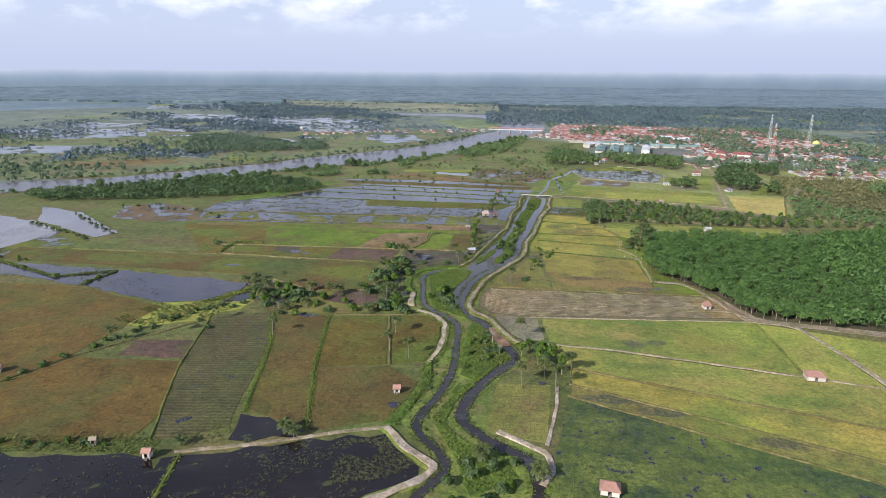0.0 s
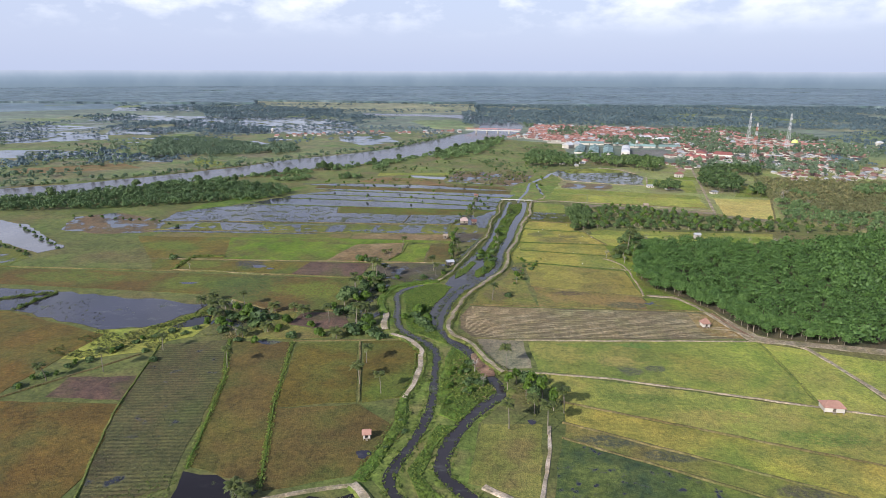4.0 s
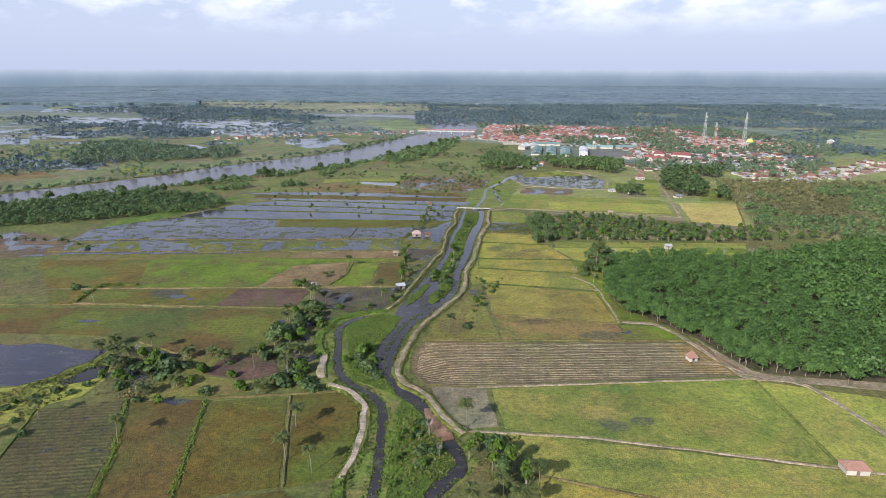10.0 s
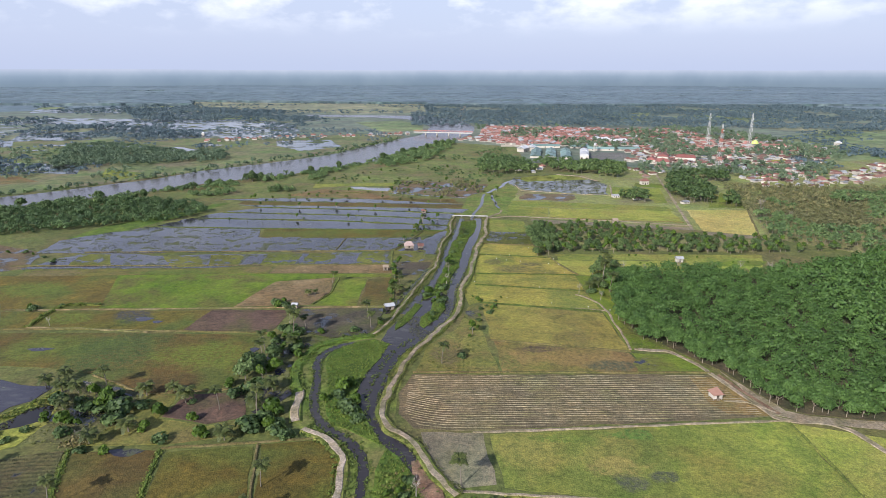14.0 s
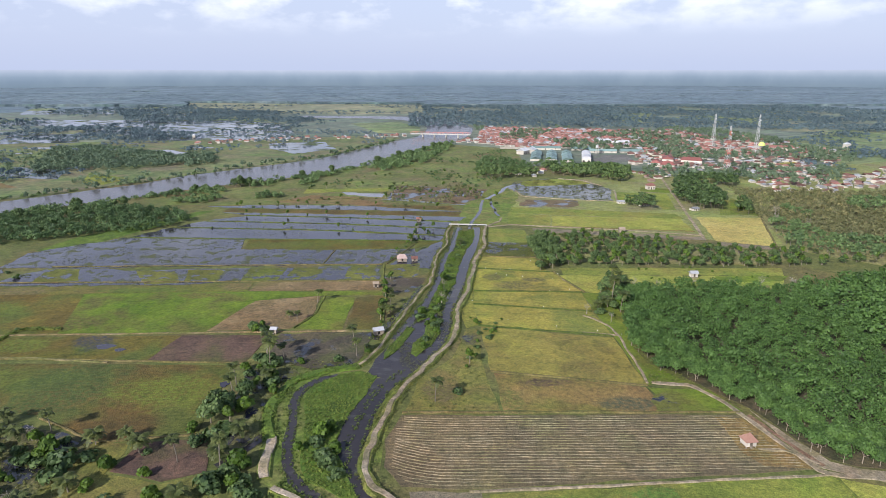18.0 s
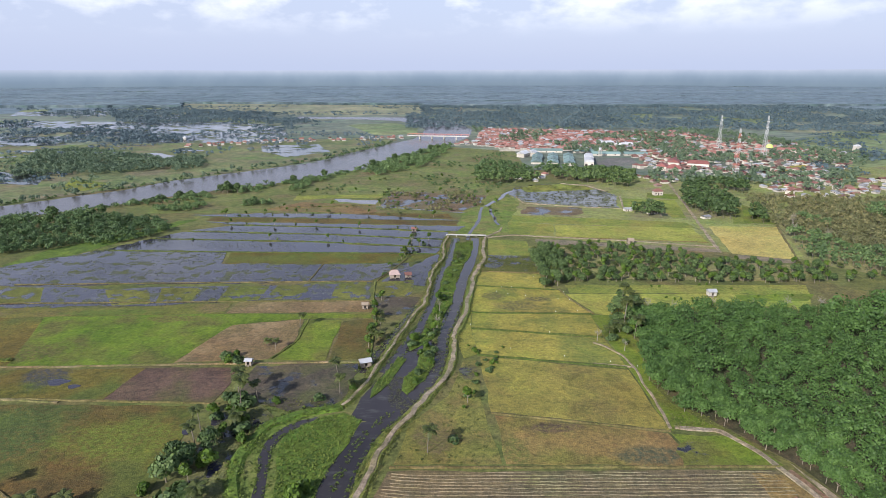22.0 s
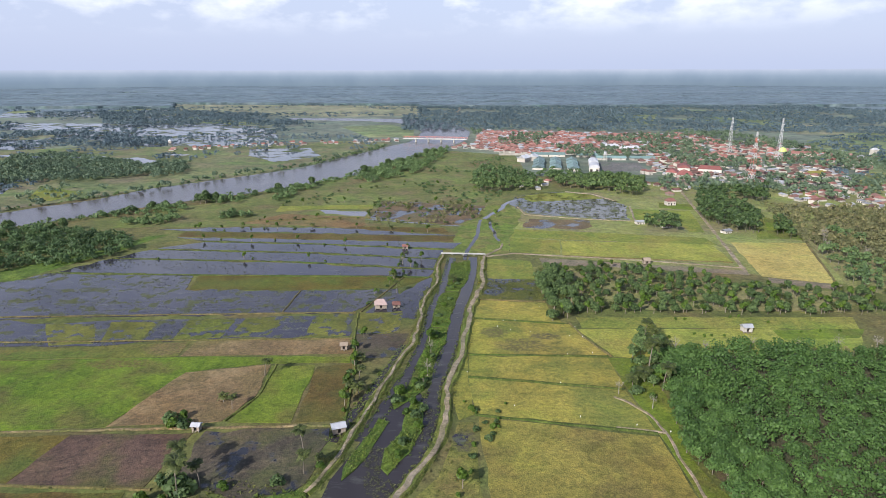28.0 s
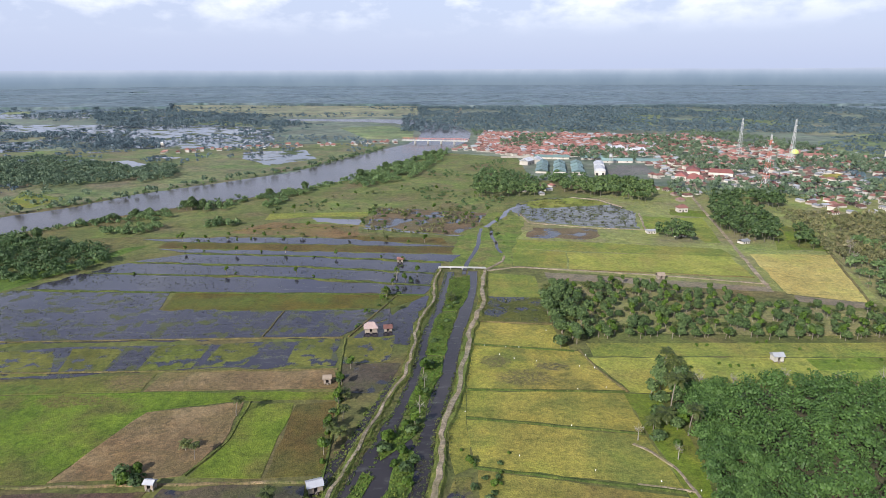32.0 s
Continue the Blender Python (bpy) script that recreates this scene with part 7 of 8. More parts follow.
hut(-14, 529.4, 0, 3.0, 2.6, "roof_red", "wall_wood", "tiny red-roofed shelter among the flooded plots", 0.7, 1.6, 0.8)
hut(118, 499.5, 0, 3.4, 3.0, "roof_thatch", "wall_wood", "leaning grey shed beside the lane", 0.3, 1.9, 1.2)
for x, y, w in ((-176, 172, 3.2),):
    hut(x, y, 30, w, 2.6, "roof_brown", "wall_wood", "dark weathered field shelter on posts", 0.6, 1.6, 0.8)
HOUSES = [
    house("house", "low house with a red tile roof", 8, 6.5, 2.6, 2.2, 2.4, "roof_red", "wall_white", True),
    house("house", "long house with an orange tile roof", 10, 7, 2.6, 2.3, 0.0, "roof_orange", "wall_white"),
    house("house", "house with an old brown tile roof", 7.5, 7.5, 2.8, 2.4, 2.8, "roof_brown", "wall_wood", True),
    house("house", "two-storey house with a red roof", 7.5, 7.5, 5.4, 2.2, 2.6, "roof_red", "wall_white"),
    house("house", "small house with a bright zinc roof", 8, 6, 2.8, 1.3, 0.0, "roof_zinc", "wall_white"),
]
for t in HOUSES:
    t.scale = (0.7, 0.7, 0.62)
rnd = random.Random(71)
spots = []
for poly, gap, sd, keep in [
    ([(55, 1010), (62, 1120), (80, 1260), (290, 1210), (330, 1000), (250, 950), (110, 950)], 7.6, 72, 0.84),
    ([(191, 746), (250, 754), (222, 679), (180, 678)], 14, 73, 0.35),
    ([(230, 760), (300, 740), (340, 720), (360, 740), (300, 790), (225, 810)], 12, 731, 0.8),
    ([(210, 800), (300, 760), (360, 700), (520, 900), (480, 1100), (330, 1000), (240, 905)], 11, 74, 0.62),
    ([(286, 690), (327, 715), (420, 720), (500, 790), (500, 740), (380, 650), (343, 634), (290, 638)], 11, 75, 0.75),
    ([(290, 1210), (420, 1190), (430, 1060), (330, 1000)], 9, 741, 0.7),
    ([(20, 1010), (56, 1015), (58, 1060), (30, 1050)], 12, 76, 1.0),
]:
    spots += [p for p in scatter(poly, gap, sd, 0.35) if rnd.random() < keep]
spots.sort(key=lambda p: p[1] + 0.3 * p[0])
for i, (x, y) in enumerate(spots[:290]):
    k = rnd.choice((0, 0, 1, 1, 2, 3, 4, 4) if y > 930 else (0, 1, 1, 2, 2, 3, 4, 4, 4))
    ob = copy_thing(HOUSES[k], pose(x, y, 0, 0, 0, rnd.choice((15, 105, 20, 195, 285)) + rnd.uniform(-8, 8)))
    ob["group"] = "town houses"


def town_rest(places):
    data = {}
    for x, y in places:
        a = radians(rnd.choice((15, 105)) + rnd.uniform(-8, 8))
        w, d, h, rise = rnd.uniform(4.5, 7.5), rnd.uniform(4, 5.5), rnd.choice((1.7, 1.7, 1.9, 3.4)), rnd.uniform(1.4, 2.1)
        c, s = math.cos(a), math.sin(a)
        for key, bm in (("wall_white", boxed(-w / 2, w / 2, -d / 2, d / 2, 0, h)), (rnd.choice(("roof_red", "roof_red", "roof_red", "roof_orange", "roof_brown", "roof_zinc")), roof_bm(w, d, h, rise, rnd.choice((0, 2.5))))):
            vs, fs = data.setdefault(key, ([], []))
            b = len(vs)
            bm.verts.index_update()
            vs += [(v.co.x * c - v.co.y * s + x, v.co.x * s + v.co.y * c + y, v.co.z) for v in bm.verts]
            fs += [[v.index + b for v in f.verts] for f in bm.faces]
            bm.free()
    top = tagged(new("far_town"), "far crowded houses with red tile roofs", "houses", kind="stuff")
    for key, (vs, fs) in data.items():
        ob = mesh_obj("roofs" if key[0] == "r" else "walls", vs, fs, M[key], top)
        ob["kind"] = "stuff"


far_village = [p for p in along([(-350, 1010), (-240, 1070), (-150, 1090), (-60, 1110)], 6, 77, 16)]
town_rest(spots[290:] + far_village)
for i, (x, y) in enumerate([(143, 590), (158, 581), (191, 565)]):
    ob = copy_thing(HOUSES[4 if i % 2 == 0 else 1], pose(x, y, 0, 0, 0, 5 + 9 * i))
for i, (x, y) in enumerate([(79, 731), (95, 750), (93, 718), (108, 755), (84, 742), (102, 736), (179, 728), (193, 741), (204, 733), (218, 741)]):
    ob = copy_thing(HOUSES[(4, 1, 4, 0, 2)[i % 5]], pose(x, y, 0, 0, 0, 20 + 37 * i))
    ob["group"] = "small houses among trees"


def arched_hall(x, y, turn, w, d, h, rise):
    """A hall under one curved metal roof with ribs."""
    top = new("market_hall")
    part("wall", boxed(-w / 2, w / 2, -d / 2, d / 2, 0, h), M["wall_white"], top)
    bm = bmesh.new()
    k = 10
    rows = []
    for xx in (-w / 2 - 0.4, w / 2 + 0.4):
        rows.append([bm.verts.new((xx, -(d / 2 + 0.4) * math.cos(math.pi * i / k), h + rise * math.sin(math.pi * i / k))) for i in range(k + 1)])
    for i in range(k):
        bm.faces.new((rows[0][i], rows[1][i], rows[1][i + 1], rows[0][i + 1]))
    bm.faces.new(rows[0])
    bm.faces.new(rows[1][::-1])
    r = part("roof", bm, M["roof_white"], top)
    for s in range(5):
        xx = -w / 2 + w * s / 4
        bm = bmesh.new()
        ring = []
        for i in range(k + 1):
            c, q = math.cos(math.pi * i / k), math.sin(math.pi * i / k)
            ring.append([bm.verts.new((xx + e, -(d / 2 + 0.5) * c, h + (rise + 0.12) * q)) for e in (-0.2, 0.2)])
        for i in range(k):
            bm.faces.new((ring[i][0], ring[i][1], ring[i + 1][1], ring[i + 1][0]))
        part("rib", bm, M["roof_zinc"], r)
    for s in (-0.3, 0.3):
        part("door", boxed(-w / 2 - 0.06, -w / 2 + 0.02, s * d - 1.2, s * d + 1.2, 0, 2.8), M["opening"], top)
    top.matrix_basis = pose(x, y, 0, 0, 0, turn)
    return tagged(top, "market hall with a bright white arched metal roof", "market hall")


# market: rows of green-roofed hall units stepping in height, white arched halls at the end
for k in range(3):
    for j in range(4):
        h = house("market_hall", "market hall unit with a green sheet roof", 17, 12 - (j % 2), 2.3 + 0.4 * ((j + k) % 3), 2.4 + 0.3 * (j % 2), 0.0, "roof_green", "wall_white")
        a = radians(80)
        s = -28 + 19 * j
        h.matrix_basis = pose(117 + 17.5 * k + s * math.cos(a), 866 - 6 * k + s * math.sin(a), 0, 0, 0, 80)
        h["category"], h["group"] = "market hall", "market halls"
arched_hall(169, 826, 78, 26, 10, 4.5, 3.0)
arched_hall(176, 858, 78, 26, 10, 4.5, 3.0)
for k, (x, y, w, turn) in enumerate([(208, 905, 34, -4), (244, 902, 28, -4), (140, 938, 40, -6), (188, 930, 30, -6)]):
    h = house("market_hall", "low market building with a green sheet roof", w, 9, 2.5, 2.2, 0.0, "roof_green", "wall_white")
    h.matrix_basis = pose(x, y, 0, 0, 0, turn)
    h["category"] = "market hall"
for x, y, w, dd, turn in [(104, 893, 15, 10, 55), (116, 903, 14, 11, 70)]:
    h = house("market_hall", "white gabled building beside the market", w, dd, 4.6, 3.0, 0.0, "roof_white", "wall_white")
    h.matrix_basis = pose(x, y, 0, 0, 0, turn)
    h["category"] = "market hall"
for x, y, w, dd, turn in [(262, 822, 22, 12, 70), (283, 806, 22, 10, -25), (244, 772, 14, 9, -20), (238, 790, 16, 10, 65)]:
    h = house("town_hall", "large building with a wide deep red roof", w, dd, 4.4, 3.0, 2.5, "roof_deep", "wall_white")
    h.matrix_basis = pose(x, y, 0, 0, 0, turn)
    h["category"] = "building"
for x, y, w, dd, hh, turn, rf, lb in [(448, 930, 34, 10, 4.0, -8, "roof_red", "long white building with a red roof"), (542, 938, 7, 6, 7.0, 10, "roof_white", "tall white block building"), (-381, 1071, 4, 4, 6.0, 0, "roof_white", "slim white tower building across the river"), (186, 651, 7, 5, 3.4, 5, "roof_red", "two-storey house with a salmon red roof"), (255, 985, 24, 16, 5.0, 20, "roof_white", "large hall with a bright white roof"), (236, 1008, 18, 12, 5.0, 20, "roof_white", "white-roofed hall in the town")]:
    h = house("house", lb, w, dd, hh, 2.0, 2.0, rf, "wall_white")
    h.matrix_basis = pose(x, y, 0, 0, 0, turn)


def water_tower(x, y):
    top = new("water_tower")
    for sx in (-1, 1):
        for sy in (-1, 1):
            part("leg", boxed(sx * 1.3 - 0.15, sx * 1.3 + 0.15, sy * 1.3 - 0.15, sy * 1.3 + 0.15, 0, 8), M["wall_white"], top)
    part("platform", boxed(-1.8, 1.8, -1.8, 1.8, 8, 8.3), M["concrete"], top)
    bm = bmesh.new()
    bmesh.ops.create_cone(bm, cap_ends=True, segments=14, radius1=1.6, radius2=1.6, depth=3.0, matrix=pose(0, 0, 9.8))
    part("tank", bm, M["roof_white"], top)
    bm = bmesh.new()
    bmesh.ops.create_cone(bm, cap_ends=True, segments=14, radius1=1.8, radius2=0.1, depth=0.8, matrix=pose(0, 0, 11.7))
    part("lid", bm, M["roof_zinc"], top)
    top.matrix_basis = pose(x, y, 0, 0, 0, 10)
    return tagged(top, "white water tower on four legs", "water tower")


water_tower(197, 890)


def dome_building(x, y):
    """A square hall under a ribbed dome."""
    top = new("domed_hall")
    part("wall", boxed(-5.5, 5.5, -5.5, 5.5, 0, 4.5), M["wall_white"], top)
    part("cornice", boxed(-5.9, 5.9, -5.9, 5.9, 4.5, 4.9), M["wall_white"], top)
    bm = bmesh.new()
    bmesh.ops.create_uvsphere(bm, u_segments=18, v_segments=10, radius=4.6)
    bmesh.ops.delete(bm, geom=[v for v in bm.verts if v.co.z < -1.2], context="VERTS")
    for v in bm.verts:
        v.co.z = (v.co.z + 1.2) * 1.05 + 4.9
    dm = part("dome", bm, M["dome_lime"], top, "yellow-green dome")
    part("finial", boxed(-0.12, 0.12, -0.12, 0.12, 10.8, 12.4), M["steel_white"], dm)
    for s in (-3, 0, 3):
        part("window", boxed(s - 0.7, s + 0.7, -5.56, -5.46, 1.0, 3.2), M["opening"], top)
    top.matrix_basis = pose(x, y, 0, 0, 0, 12)
    return tagged(top, "white hall with a yellow-green dome", "building")


dome_building(424, 930)
wl_ = part("boundary_wall", boxed(80, 122, 946, 946.4, 0, 2.6), M["wall_white"], None)
tagged(wl_, "long whitewashed boundary wall before the town", "wall")
for t in HOUSES:
    for o in [*t.children_recursive, t]:
        bpy.data.objects.remove(o)
dense = [(55, 1010), (62, 1120), (80, 1260), (290, 1210), (330, 1000), (250, 950), (110, 950)]
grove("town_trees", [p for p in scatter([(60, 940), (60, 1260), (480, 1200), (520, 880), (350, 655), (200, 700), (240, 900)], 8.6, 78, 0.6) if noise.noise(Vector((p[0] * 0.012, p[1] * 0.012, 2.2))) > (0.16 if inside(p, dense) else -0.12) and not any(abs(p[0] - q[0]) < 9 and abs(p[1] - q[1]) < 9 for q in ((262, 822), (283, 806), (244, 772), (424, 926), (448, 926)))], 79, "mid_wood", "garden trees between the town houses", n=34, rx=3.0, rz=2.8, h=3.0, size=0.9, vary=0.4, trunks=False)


def lattice_tower(x, y, h, red):
    """A tapering four-legged radio mast with braces, and dishes near its top."""
    top = new("radio_mast")
    half = lambda z: 1.9 * (1 - z / h) + 0.4

    def bar(bm, p, q, r):
        d = (q - p).normalized()
        a = d.orthogonal().normalized() * r
        b = d.cross(a)
        lo, hi = [bm.verts.new(p + s) for s in (a, b, -a, -b)], [bm.verts.new(q + s) for s in (a, b, -a, -b)]
        for i in range(4):
            bm.faces.new((lo[i - 1], lo[i], hi[i], hi[i - 1]))

    n = 10
    for k in range(n):
        z0, z1 = h * k / n, h * (k + 1) / n
        paint = M["steel_red" if red and k % 2 == 0 else "steel_white"]
        c0 = [Vector((sx * half(z0), sy * half(z0), z0)) for sx, sy in ((-1, -1), (1, -1), (1, 1), (-1, 1))]
        c1 = [Vector((sx * half(z1), sy * half(z1), z1)) for sx, sy in ((-1, -1), (1, -1), (1, 1), (-1, 1))]
        for i in range(4):
            for nm, p, q, r in (("leg", c0[i], c1[i], 0.15), ("brace", c0[i - 1], c1[i], 0.08), ("brace", c0[i], c1[i - 1], 0.08), ("crossbar", c1[i - 1], c1[i], 0.08)):
                bm = bmesh.new()
                bar(bm, p, q, r)
                part(nm, bm, paint, top)
    for i in range(3):
        bm = bmesh.new()
        bmesh.ops.create_cone(bm, cap_ends=True, segments=12, radius1=0.9, radius2=0.7, depth=0.5, matrix=pose(0.9, -0.9, h * (0.86 - 0.13 * i), 90, 0, 40 * i))
        part("dish", bm, M["steel_white"], top)
    top.matrix_basis = pose(x, y, 0, 0, 0, 20)
    return tagged(top, "red and white lattice radio mast" if red else "grey-white lattice radio mast", "mast")


lattice_tower(366, 946, 46, False)
lattice_tower(290, 735, 48, True)
lattice_tower(388, 873, 50, False)


# the river bridge
def river_bridge(a, b, deck_z=5.0):
    top = new("river_bridge")
    d = Vector((b[0] - a[0], b[1] - a[1], 0))
    n = d.length
    part("deck", boxed(0, n, -3.5, 3.5, deck_z - 0.8, deck_z), M["concrete"], top)
    for s in (-1, 1):
        part("girder", boxed(0, n, s * 3.4 - 0.15, s * 3.4 + 0.15, deck_z - 0.3, deck_z + 0.25), M["steel_white"], top)
        rail = part("rail", boxed(0, n, s * 3.4 - 0.1, s * 3.4 + 0.1, deck_z + 2.6, deck_z + 2.9), M["steel_red"], top)
        k = 0
        while k * 4 < n:
            bm = boxed(k * 4, k * 4 + 0.3, s * 3.4 - 0.12, s * 3.4 + 0.12, deck_z + 0.25, deck_z + 2.6)
            part("rail_post", bm, M["steel_red"], rail)
            k += 1
    for i in range(1, 5):
        x = n * i / 5
        for s in (-2.4, 2.4):
            part("pier", boxed(x - 0.7, x + 0.7, s - 0.7, s + 0.7, -1, deck_z - 0.8), M["concrete"], top)
        part("pier_cap", boxed(x - 0.9, x + 0.9, -3.4, 3.4, deck_z - 1.5, deck_z - 0.8), M["concrete"], top)
    top.matrix_basis = pose(a[0], a[1], 0, 0, 0, math.degrees(math.atan2(d.y, d.x)))
    return tagged(top, "long low river bridge with red railings on piers", "bridge")


river_bridge((-48, 1108), (46, 1088))


def foot_bridge(a, b):
    top = new("canal_bridge")
    d = Vector((b[0] - a[0], b[1] - a[1], 0))
    n = d.length
    part("deck", boxed(0, n, -0.9, 0.9, 0.85, 1.05), M["concrete"], top)
    for s in (-1, 1):
        part("kerb", boxed(0, n, s * 0.85 - 0.08, s * 0.85 + 0.08, 1.05, 1.2), M["concrete"], top)
    for i in range(5):
        part("pier", boxed(n * i / 4 - 0.2, n * i / 4 + 0.2, -0.8, 0.8, -0.2, 0.85), M["concrete"], top)
    top.matrix_basis = pose(a[0], a[1], 0, 0, 0, math.degrees(math.atan2(d.y, d.x)))
    return tagged(top, "pale concrete canal bridge on short piers", "bridge")


foot_bridge((7, 518), (32, 516))


# ---- weeds, stubble and floating plants ----
def tufts(name, places, seed, mat, label, size=0.5, blades=6, spread=0.6, flat=0.5):
    """Loose clumps of upright leaves past counting."""
    r = np.random.RandomState(seed)
    n = len(places)
    if not n:
        return
    p = np.repeat(np.array(places, dtype=float), blades, axis=0)
    k = len(p)
    a = r.uniform(0, 2 * math.pi, k)
    s = size * r.uniform(0.6, 1.4, k) * np.repeat(r.uniform(0.6, 1.5, n), blades)
    off = r.normal(scale=spread, size=(k, 2)) * size
    x, y = p[:, 0] + off[:, 0], p[:, 1] + off[:, 1]
    z = p[:, 2] if p.shape[1] > 2 else np.full(k, 0.05)
    # blades lie open to the sky, tilted a little each its own way
    n3 = np.stack([r.normal(scale=flat, size=k), r.normal(scale=flat, size=k), np.ones(k)], 1)
    n3 /= np.linalg.norm(n3, axis=1)[:, None]
    u = np.cross(n3, np.stack([np.cos(a), np.sin(a), np.zeros(k)], 1))
    u /= np.linalg.norm(u, axis=1)[:, None]
    w = np.cross(n3, u)
    c = np.stack([x, y, z + s * r.uniform(0.1, 0.8, k)], 1)
    u, w = u * (s * 0.62)[:, None], w * (s * 0.36)[:, None]
    v = np.stack([c - u, c - w, c + u, c + w], 1).reshape(-1, 3)
    ob = new(name, big_mesh(name, v, np.arange(4 * k).reshape(k, 4), M[mat]))
    return tagged(ob, label, "plants", kind="stuff")


def beside(line, gap, seed, near, wide):
    """Places on both sides of a line, between two distances from it."""
    rnd = random.Random(seed)
    out = []
    for (x1, y1), (x2, y2) in zip(line, line[1:]):
        d = math.hypot(x2 - x1, y2 - y1)
        for _ in range(max(1, int(d / gap))):
            f, q = rnd.random(), rnd.choice((-1, 1)) * (near + wide * rnd.random() ** 1.5)
            out.append((x1 + (x2 - x1) * f - (y2 - y1) / d * q, y1 + (y2 - y1) * f + (x2 - x1) / d * q))
    return out


weeds = []
for cs, lb in ISLANDS:
    weeds += [(x, y, 0.3) for x, y in scatter(cs, 0.95, len(weeds), 0.6)]
tufts("island_weeds", weeds, 81, "weeds", "dense bright green waterside weeds", 0.34, 8)
edge = []
for line, near in ((smooth(R_CREEK), 1.25), (smooth(L_CREEK), 0.8), (smooth(R_ARM[3:]), 1.9), (smooth(L_ARM), 1.2)):
    edge += beside(line, 0.2, len(edge), near, 2.0)
tufts("bank_weeds", edge, 82, "weeds", "green weeds along the water's edge", 0.33, 7)
verge = beside(R_DIKE, 0.18, 83, 0.75, 2.0) + beside(L_DIKE, 0.18, 84, 0.45, 2.0)
tufts("dyke_grass", [(x, y, 0.6) for x, y in verge], 85, "dull_weeds", "rough grass on the dyke sides", 0.3, 7)
over = beside([(-27, 313), (-39, 309), (-48, 302), (-51, 287), (-49, 276), (-46, 268)], 0.12, 86, 0, 2.6) + beside([(-28, 199), (-27, 186), (-30, 171), (-34, 157)], 0.12, 87, 0, 2.6) + beside([(-40, 247), (-31, 241), (-26, 233), (-25, 220), (-26, 207), (-28, 198)], 0.25, 88, 1.2, 1.6)
tufts("dyke_weeds", [(x, y, 0.4) for x, y in over], 89, "weeds", "tall green weeds over the old dyke", 0.36, 9)
fringe = []
for mt, ln in BUNDS:
    fringe += beside(ln, 0.6, len(fringe), 0.0, 0.6)
tufts("bund_grass", [(x, y, 0.15) for x, y in fringe], 90, "dull_weeds", "ragged grass along the field bunds", 0.26, 6)
# weeds and dead stalks standing in shallow water
wet = []
for nm, mt, cs, lb in PLOTS:
    if mt in ("flood", "flood_weedy", "pond", "marsh", "wet_dark", "row_crop") and max(c[1] for c in cs) < 700:
        wet += patchy(scatter(cs, 2.3, len(wet), 0.6), 0.045, 0.02, 4.4)
tufts("drowned_weeds", [(x, y, 0.08) for x, y in wet], 91, "pond_weed", "sparse weeds standing in the flood", 0.26, 6, 1.4)
# scattered rough grass on the open ground round the creeks and fields
ROUGH = [[(-60, 300), (-50, 320), (-30, 314), (-46, 300), (-52, 285), (-48, 268), (-60, 262)], [(-121, 268), (-95, 266), (-90, 245), (-100, 238), (-117, 240)], [(-9, 284), (5, 320), (12, 345), (17, 345), (17, 310), (20, 284)],
         [(5, 216), (20, 219), (22, 190), (15, 187), (8, 200)], [(72, 300), (74, 330), (84, 360), (80, 320), (88, 299)], [(-150, 129), (-150, 137), (-120, 142), (-98, 144), (-95, 135), (-100, 134)], [(26, 476), (55, 474), (54, 446), (22, 448)]]
rough = []
for cs in ROUGH:
    rough += scatter(cs, 2.6 if cs[0] == (-9, 284) else 1.5, len(rough), 0.6)
tufts("rough_grass", rough, 92, "dull_weeds", "rough uncut grass and weeds", 0.36, 6)
# ridges of weed in the flooded plot by the canal head
mounds = []
SWAMP = [(63, 653), (70, 682), (92, 699), (115, 703), (134, 692), (145, 664), (149, 646), (137, 599), (114, 607), (72, 625)]
rs = random.Random(303)
for k in range(17):
    y0 = 602 + 6.0 * k
    x = 58.0
    while x < 152:
        ln = rs.uniform(2.5, 6.0)
        if y0 > 662 and rs.random() < 0.7:
            ln *= 2.2
        q = (x + 0.5 * ln + 0.18 * (y0 - 600), y0 - 0.12 * (x - 100) + rs.uniform(-1, 1))
        if inside(q, SWAMP) and rs.random() < 0.85:
            mounds += beside([(q[0] - ln / 2, q[1]), (q[0] + ln / 2, q[1] - 0.12 * ln)], 0.22, k * 100 + int(x), 0, 0.9 if y0 < 662 else 1.8)
        x += ln + rs.uniform(1.5, 4.5)
tufts("weed_ridges", [(x, y, 0.1) for x, y in mounds[::2]], 95, "dull_weeds", "rows of weed mounds in the flooded plot", 0.55, 6, 0.6, 0.2)
# floating plants on the black ponds
pads = patchy(scatter([(-84, 133), (-60, 142), (-34, 150), (-24, 138), (-38, 122), (-42, 100), (-78, 100)], 1.7, 96, 0.6), 0.06, -0.05, 8.8)
tufts("floating_weed", [(x, y, 0.06) for x, y in pads], 97, "pond_weed", "pale floating weed on the black pond", 0.27, 9, 1.3, 0.15)
cover = patchy(scatter([(-47, 147), (-33, 151), (-24, 139), (-30, 132), (-44, 128)], 0.8, 98, 0.6), 0.09, -0.15, 1.8)
tufts("floating_weed", [(x, y, 0.06) for x, y in cover], 99, "pond_weed", "mat of green weed on the black pond", 0.28, 8, 1.1, 0.3)
mat_ = patchy(scatter([(-24, 306), (-17, 332), (-5, 364), (5, 350), (0, 323), (-11, 303)], 1.0, 100, 0.6), 0.09, 0.12, 5.1)
tufts("floating_weed", [(x, y, 0.13) for x, y in mat_], 101, "pond_weed", "floating weed on the canal pool", 0.28, 6, 1.0, 0.2)
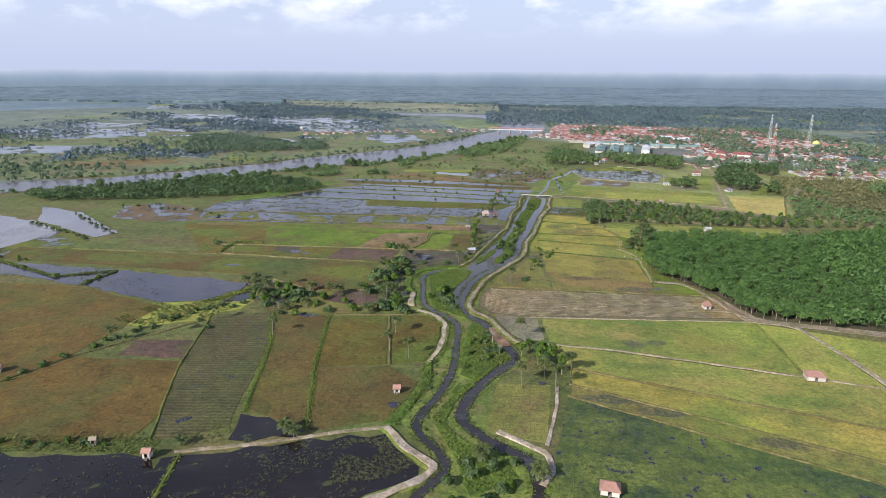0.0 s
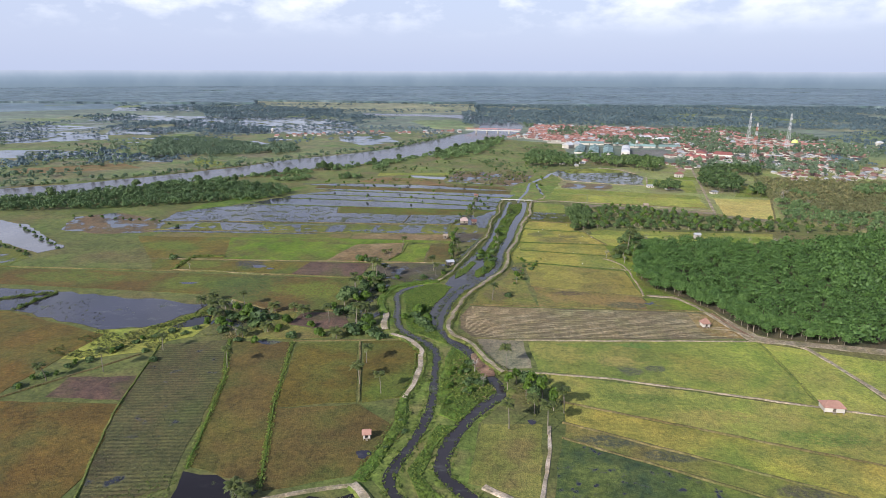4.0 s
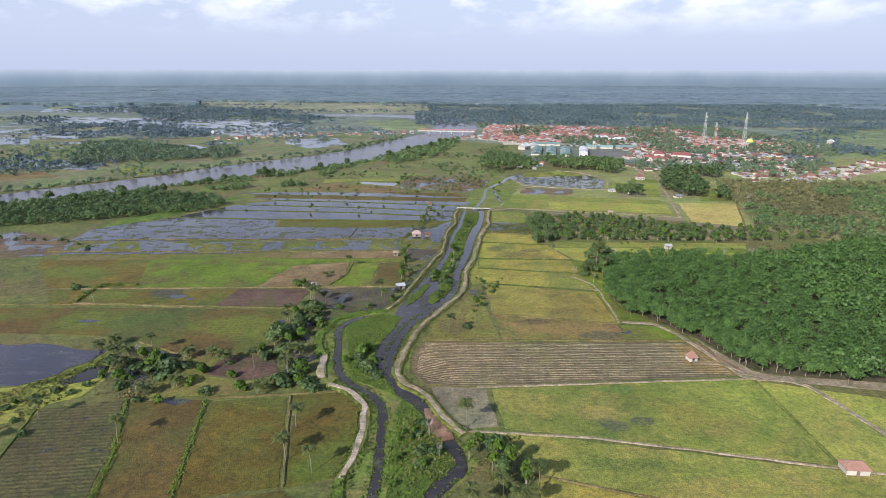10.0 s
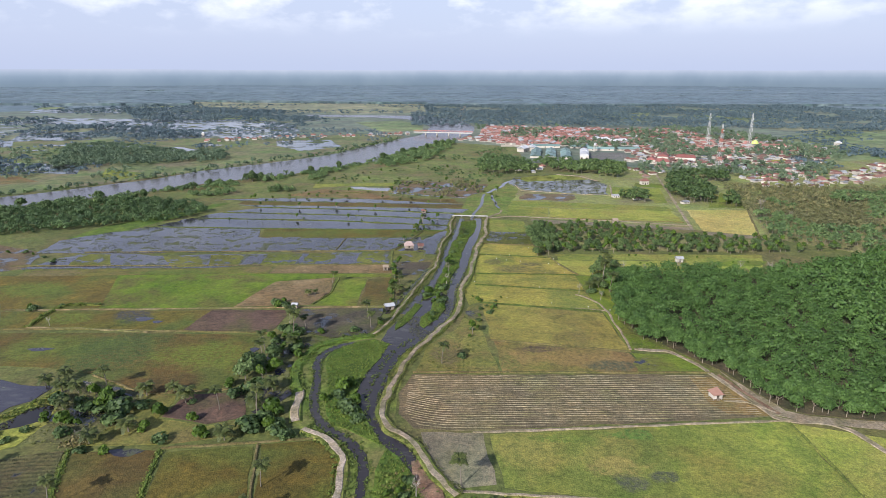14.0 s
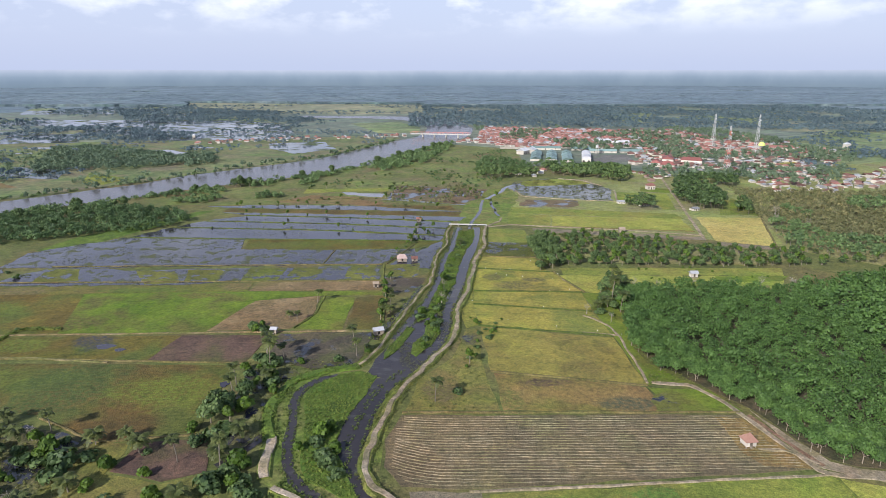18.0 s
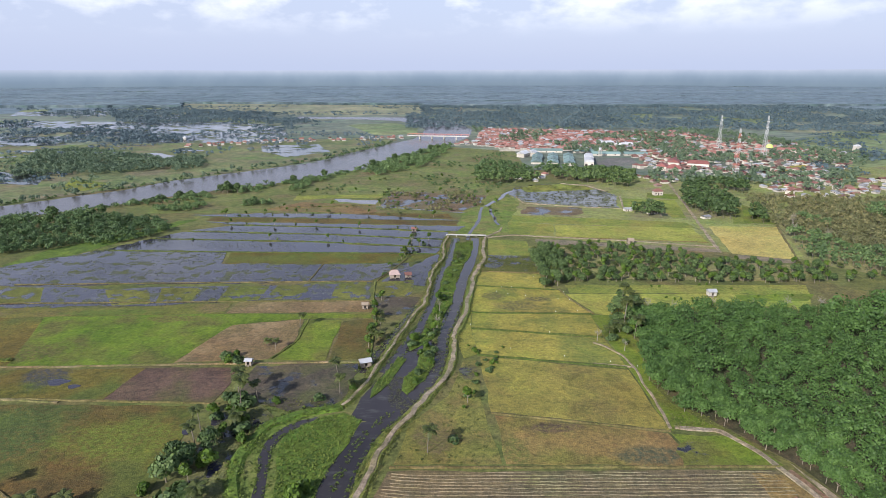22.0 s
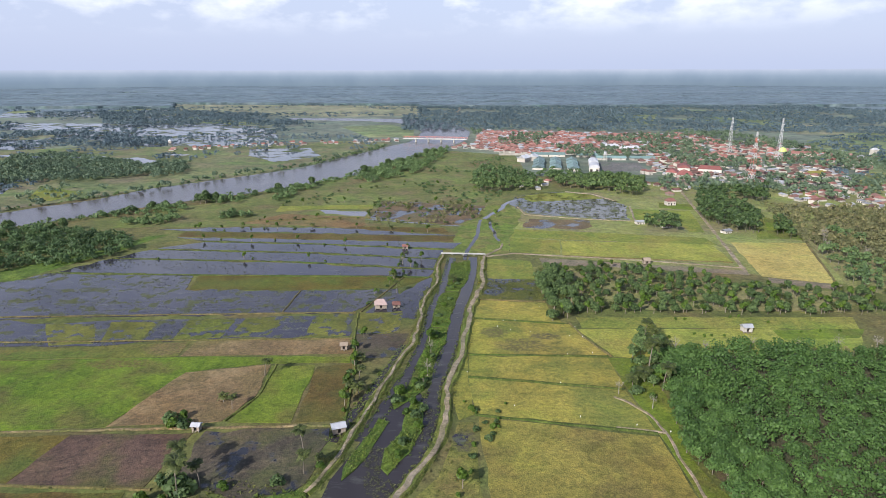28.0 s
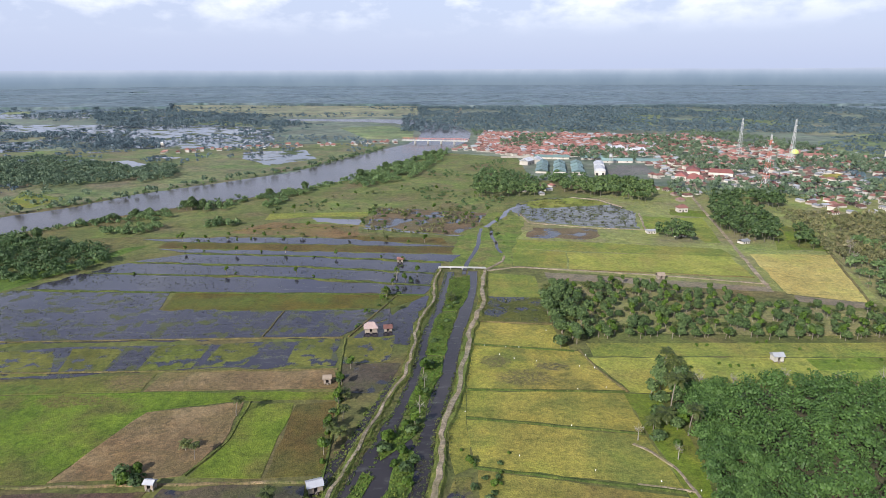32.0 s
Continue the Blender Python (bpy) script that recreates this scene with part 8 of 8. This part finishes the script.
# furrow ridges of the ploughed field, bending along the dyke at their west end
def furrows():
    top = tagged(new("furrow_ridges"), "long earth ridges of the ploughed field", "furrows", kind="structure")

    def ridge_part(row):
        vs, fs = [], []
        strip(row, vs, fs, rnd)
        mesh_obj("ridge", vs, fs, M["ridge_soil"], top)

    rnd = random.Random(93)
    field = [(-10, 280.5), (91, 280.5), (92, 274), (99, 256), (10, 248), (-7, 249), (-12, 257), (-13, 268)]
    k = 0
    while k < 26:
        y = 248.5 + 1.28 * k
        row = []
        for i in range(60):
            x = -13 + 112 * i / 59
            bend = 5.0 * max(0, (4 - x) / 17) ** 2
            q = (x, y + bend * (1 if y < 266 else 0.3) + 0.12 * math.sin(x * 0.21 + k) + rnd.uniform(-0.12, 0.12))
            if inside(q, field):
                row.append(q)
            else:
                if len(row) > 2:
                    ridge_part(row)
                row = []
        if len(row) > 2:
            ridge_part(row)
        k += 1
    return top


def strip(row, vs, fs, rnd):
    b = len(vs)
    for x, y in row:
        w, h = 0.26 * rnd.uniform(0.6, 1.3), 0.11 * rnd.uniform(0.4, 1.5)
        vs += [(x, y - w, 0.0), (x, y, 0.08 + h), (x, y + w, 0.0)]
    for i in range(len(row) - 1):
        c = b + 3 * i
        fs += [(c, c + 3, c + 4, c + 1), (c + 1, c + 4, c + 5, c + 2)]


M["ridge_soil"] = land("dry_ridge_soil", (0.13, 0.108, 0.07), (0.195, 0.165, 0.11), (0.27, 0.23, 0.16), patch=0.08, stain=(0.14, 0.13, 0.065))
furrows()
# rows of seedlings in the wet row-crop field
sow = []
for k in range(62):
    y0 = 141 + 1.55 * k
    for i in range(90):
        q = (-126 + i * 0.62, y0 + 0.12 * i * 0.62 + 0.2 * math.sin(i * 0.3 + k))
        if inside(q, [(-126, 231), (-103, 237), (-92, 207), (-81, 150), (-99, 140), (-114, 180)]):
            sow.append((*q, 0.08))
tufts("seedling_rows", sow, 94, "pond_weed", "rows of young plants in wet soil", 0.28, 3, 0.5)

# straw, brush and mixed weeds heaped at the creek fork and along the field banks
heap = scatter([(-13, 200), (-4, 199), (1, 206), (-3, 216), (-9, 229), (-15, 226)], 0.9, 110, 0.6)
tufts("mixed_weeds", heap[::2], 111, "dull_weeds", "tangled weeds at the creek fork", 0.5, 7)
tufts("dead_brush", heap[1::5] + scatter([(-106, 238), (-98, 239), (-99, 243), (-105, 243)], 0.8, 112, 0.6), 113, "straw", "dead brush and straw on the bank", 0.45, 6, 0.8, 0.9)
hed = []
for ln in ([(-168, 320), (-169, 336), (-167, 345), (-151, 345)], [(-280, 290), (-230, 269), (-205, 282), (-209, 259)]):
    hed += beside(ln, 0.16, len(hed), 0, 1.3)
tufts("bank_hedge", [(x, y, 0.3) for x, y in hed], 114, "weeds", "dark hedge weeds on field banks", 0.5, 6)
tufts("weed_pool_edge", [(x, y, 0.1) for x, y in scatter([(-142, 245), (-134, 253), (-128, 263), (-124, 270), (-121, 264), (-127, 255), (-133, 247)], 1.0, 115, 0.6)], 116, "weeds", "bright green weeds by the dark pool", 0.42, 7)
hedge_lines = [ln for mt, ln in BUNDS if mt == "weed_green"] + [[(-88, 135), (-84, 112), (-82, 60)]]
strip_weeds = []
for ln in hedge_lines:
    strip_weeds += beside(ln, 0.1, len(strip_weeds), 0, 1.0)
tufts("bund_weeds", [(x, y, 0.15) for x, y in strip_weeds], 123, "weeds", "green weeds growing over the field bunds", 0.3, 6)
pond_side = scatter([(-150, 129), (-150, 135), (-120, 140), (-98, 142), (-95, 135), (-100, 134)], 0.8, 124, 0.6) + scatter([(-81, 158), (-98, 143), (-82, 141), (-78, 144)], 1.2, 125, 0.6)
tufts("pond_side_weeds", pond_side, 126, "weeds", "rank green weeds along the pond", 0.28, 7)
tufts("flood_edge_weeds", [(x, y, 0.1) for x, y in patchy(scatter([(-158, 241), (-142, 244), (-134, 252), (-124, 268), (-118, 250), (-119, 240), (-126, 234), (-126, 227), (-150, 217), (-166, 220)], 1.1, 121, 0.6), 0.08, -0.1, 7.1)], 122, "dull_weeds", "tussocks and weeds along the flood", 0.4, 7)
tufts("ditch_weed", [(x, y, 0.14) for x, y in beside([(-7, 398), (-12, 379), (-16, 363), (-21, 347), (-24, 335)], 0.25, 117, 0.4, 2.0)], 118, "weeds", "weed in the ditch beside the bank path", 0.35, 6)
# faint rows of drowned seedlings in the broad flood
lines = []
for k in range(22):
    y0 = 428 + 3.1 * k
    for i in range(190):
        q = (-205 + 0.95 * i, y0 + 0.06 * i * 0.95 + 0.25 * math.sin(i * 0.5 + k))
        if noise.noise(Vector((q[0] * 0.025, q[1] * 0.06, 2.7))) > -0.12 and inside(q, [(-205, 448), (-160, 470), (-120, 470), (-116, 461), (-60, 459), (-34, 459), (-36, 434), (-120, 430), (-205, 428)]):
            lines.append((*q, 0.07))
tufts("drowned_rows", lines, 120, "pond_weed", "rows of drowned seedlings in the flood", 0.27, 3, 0.7, 0.3)
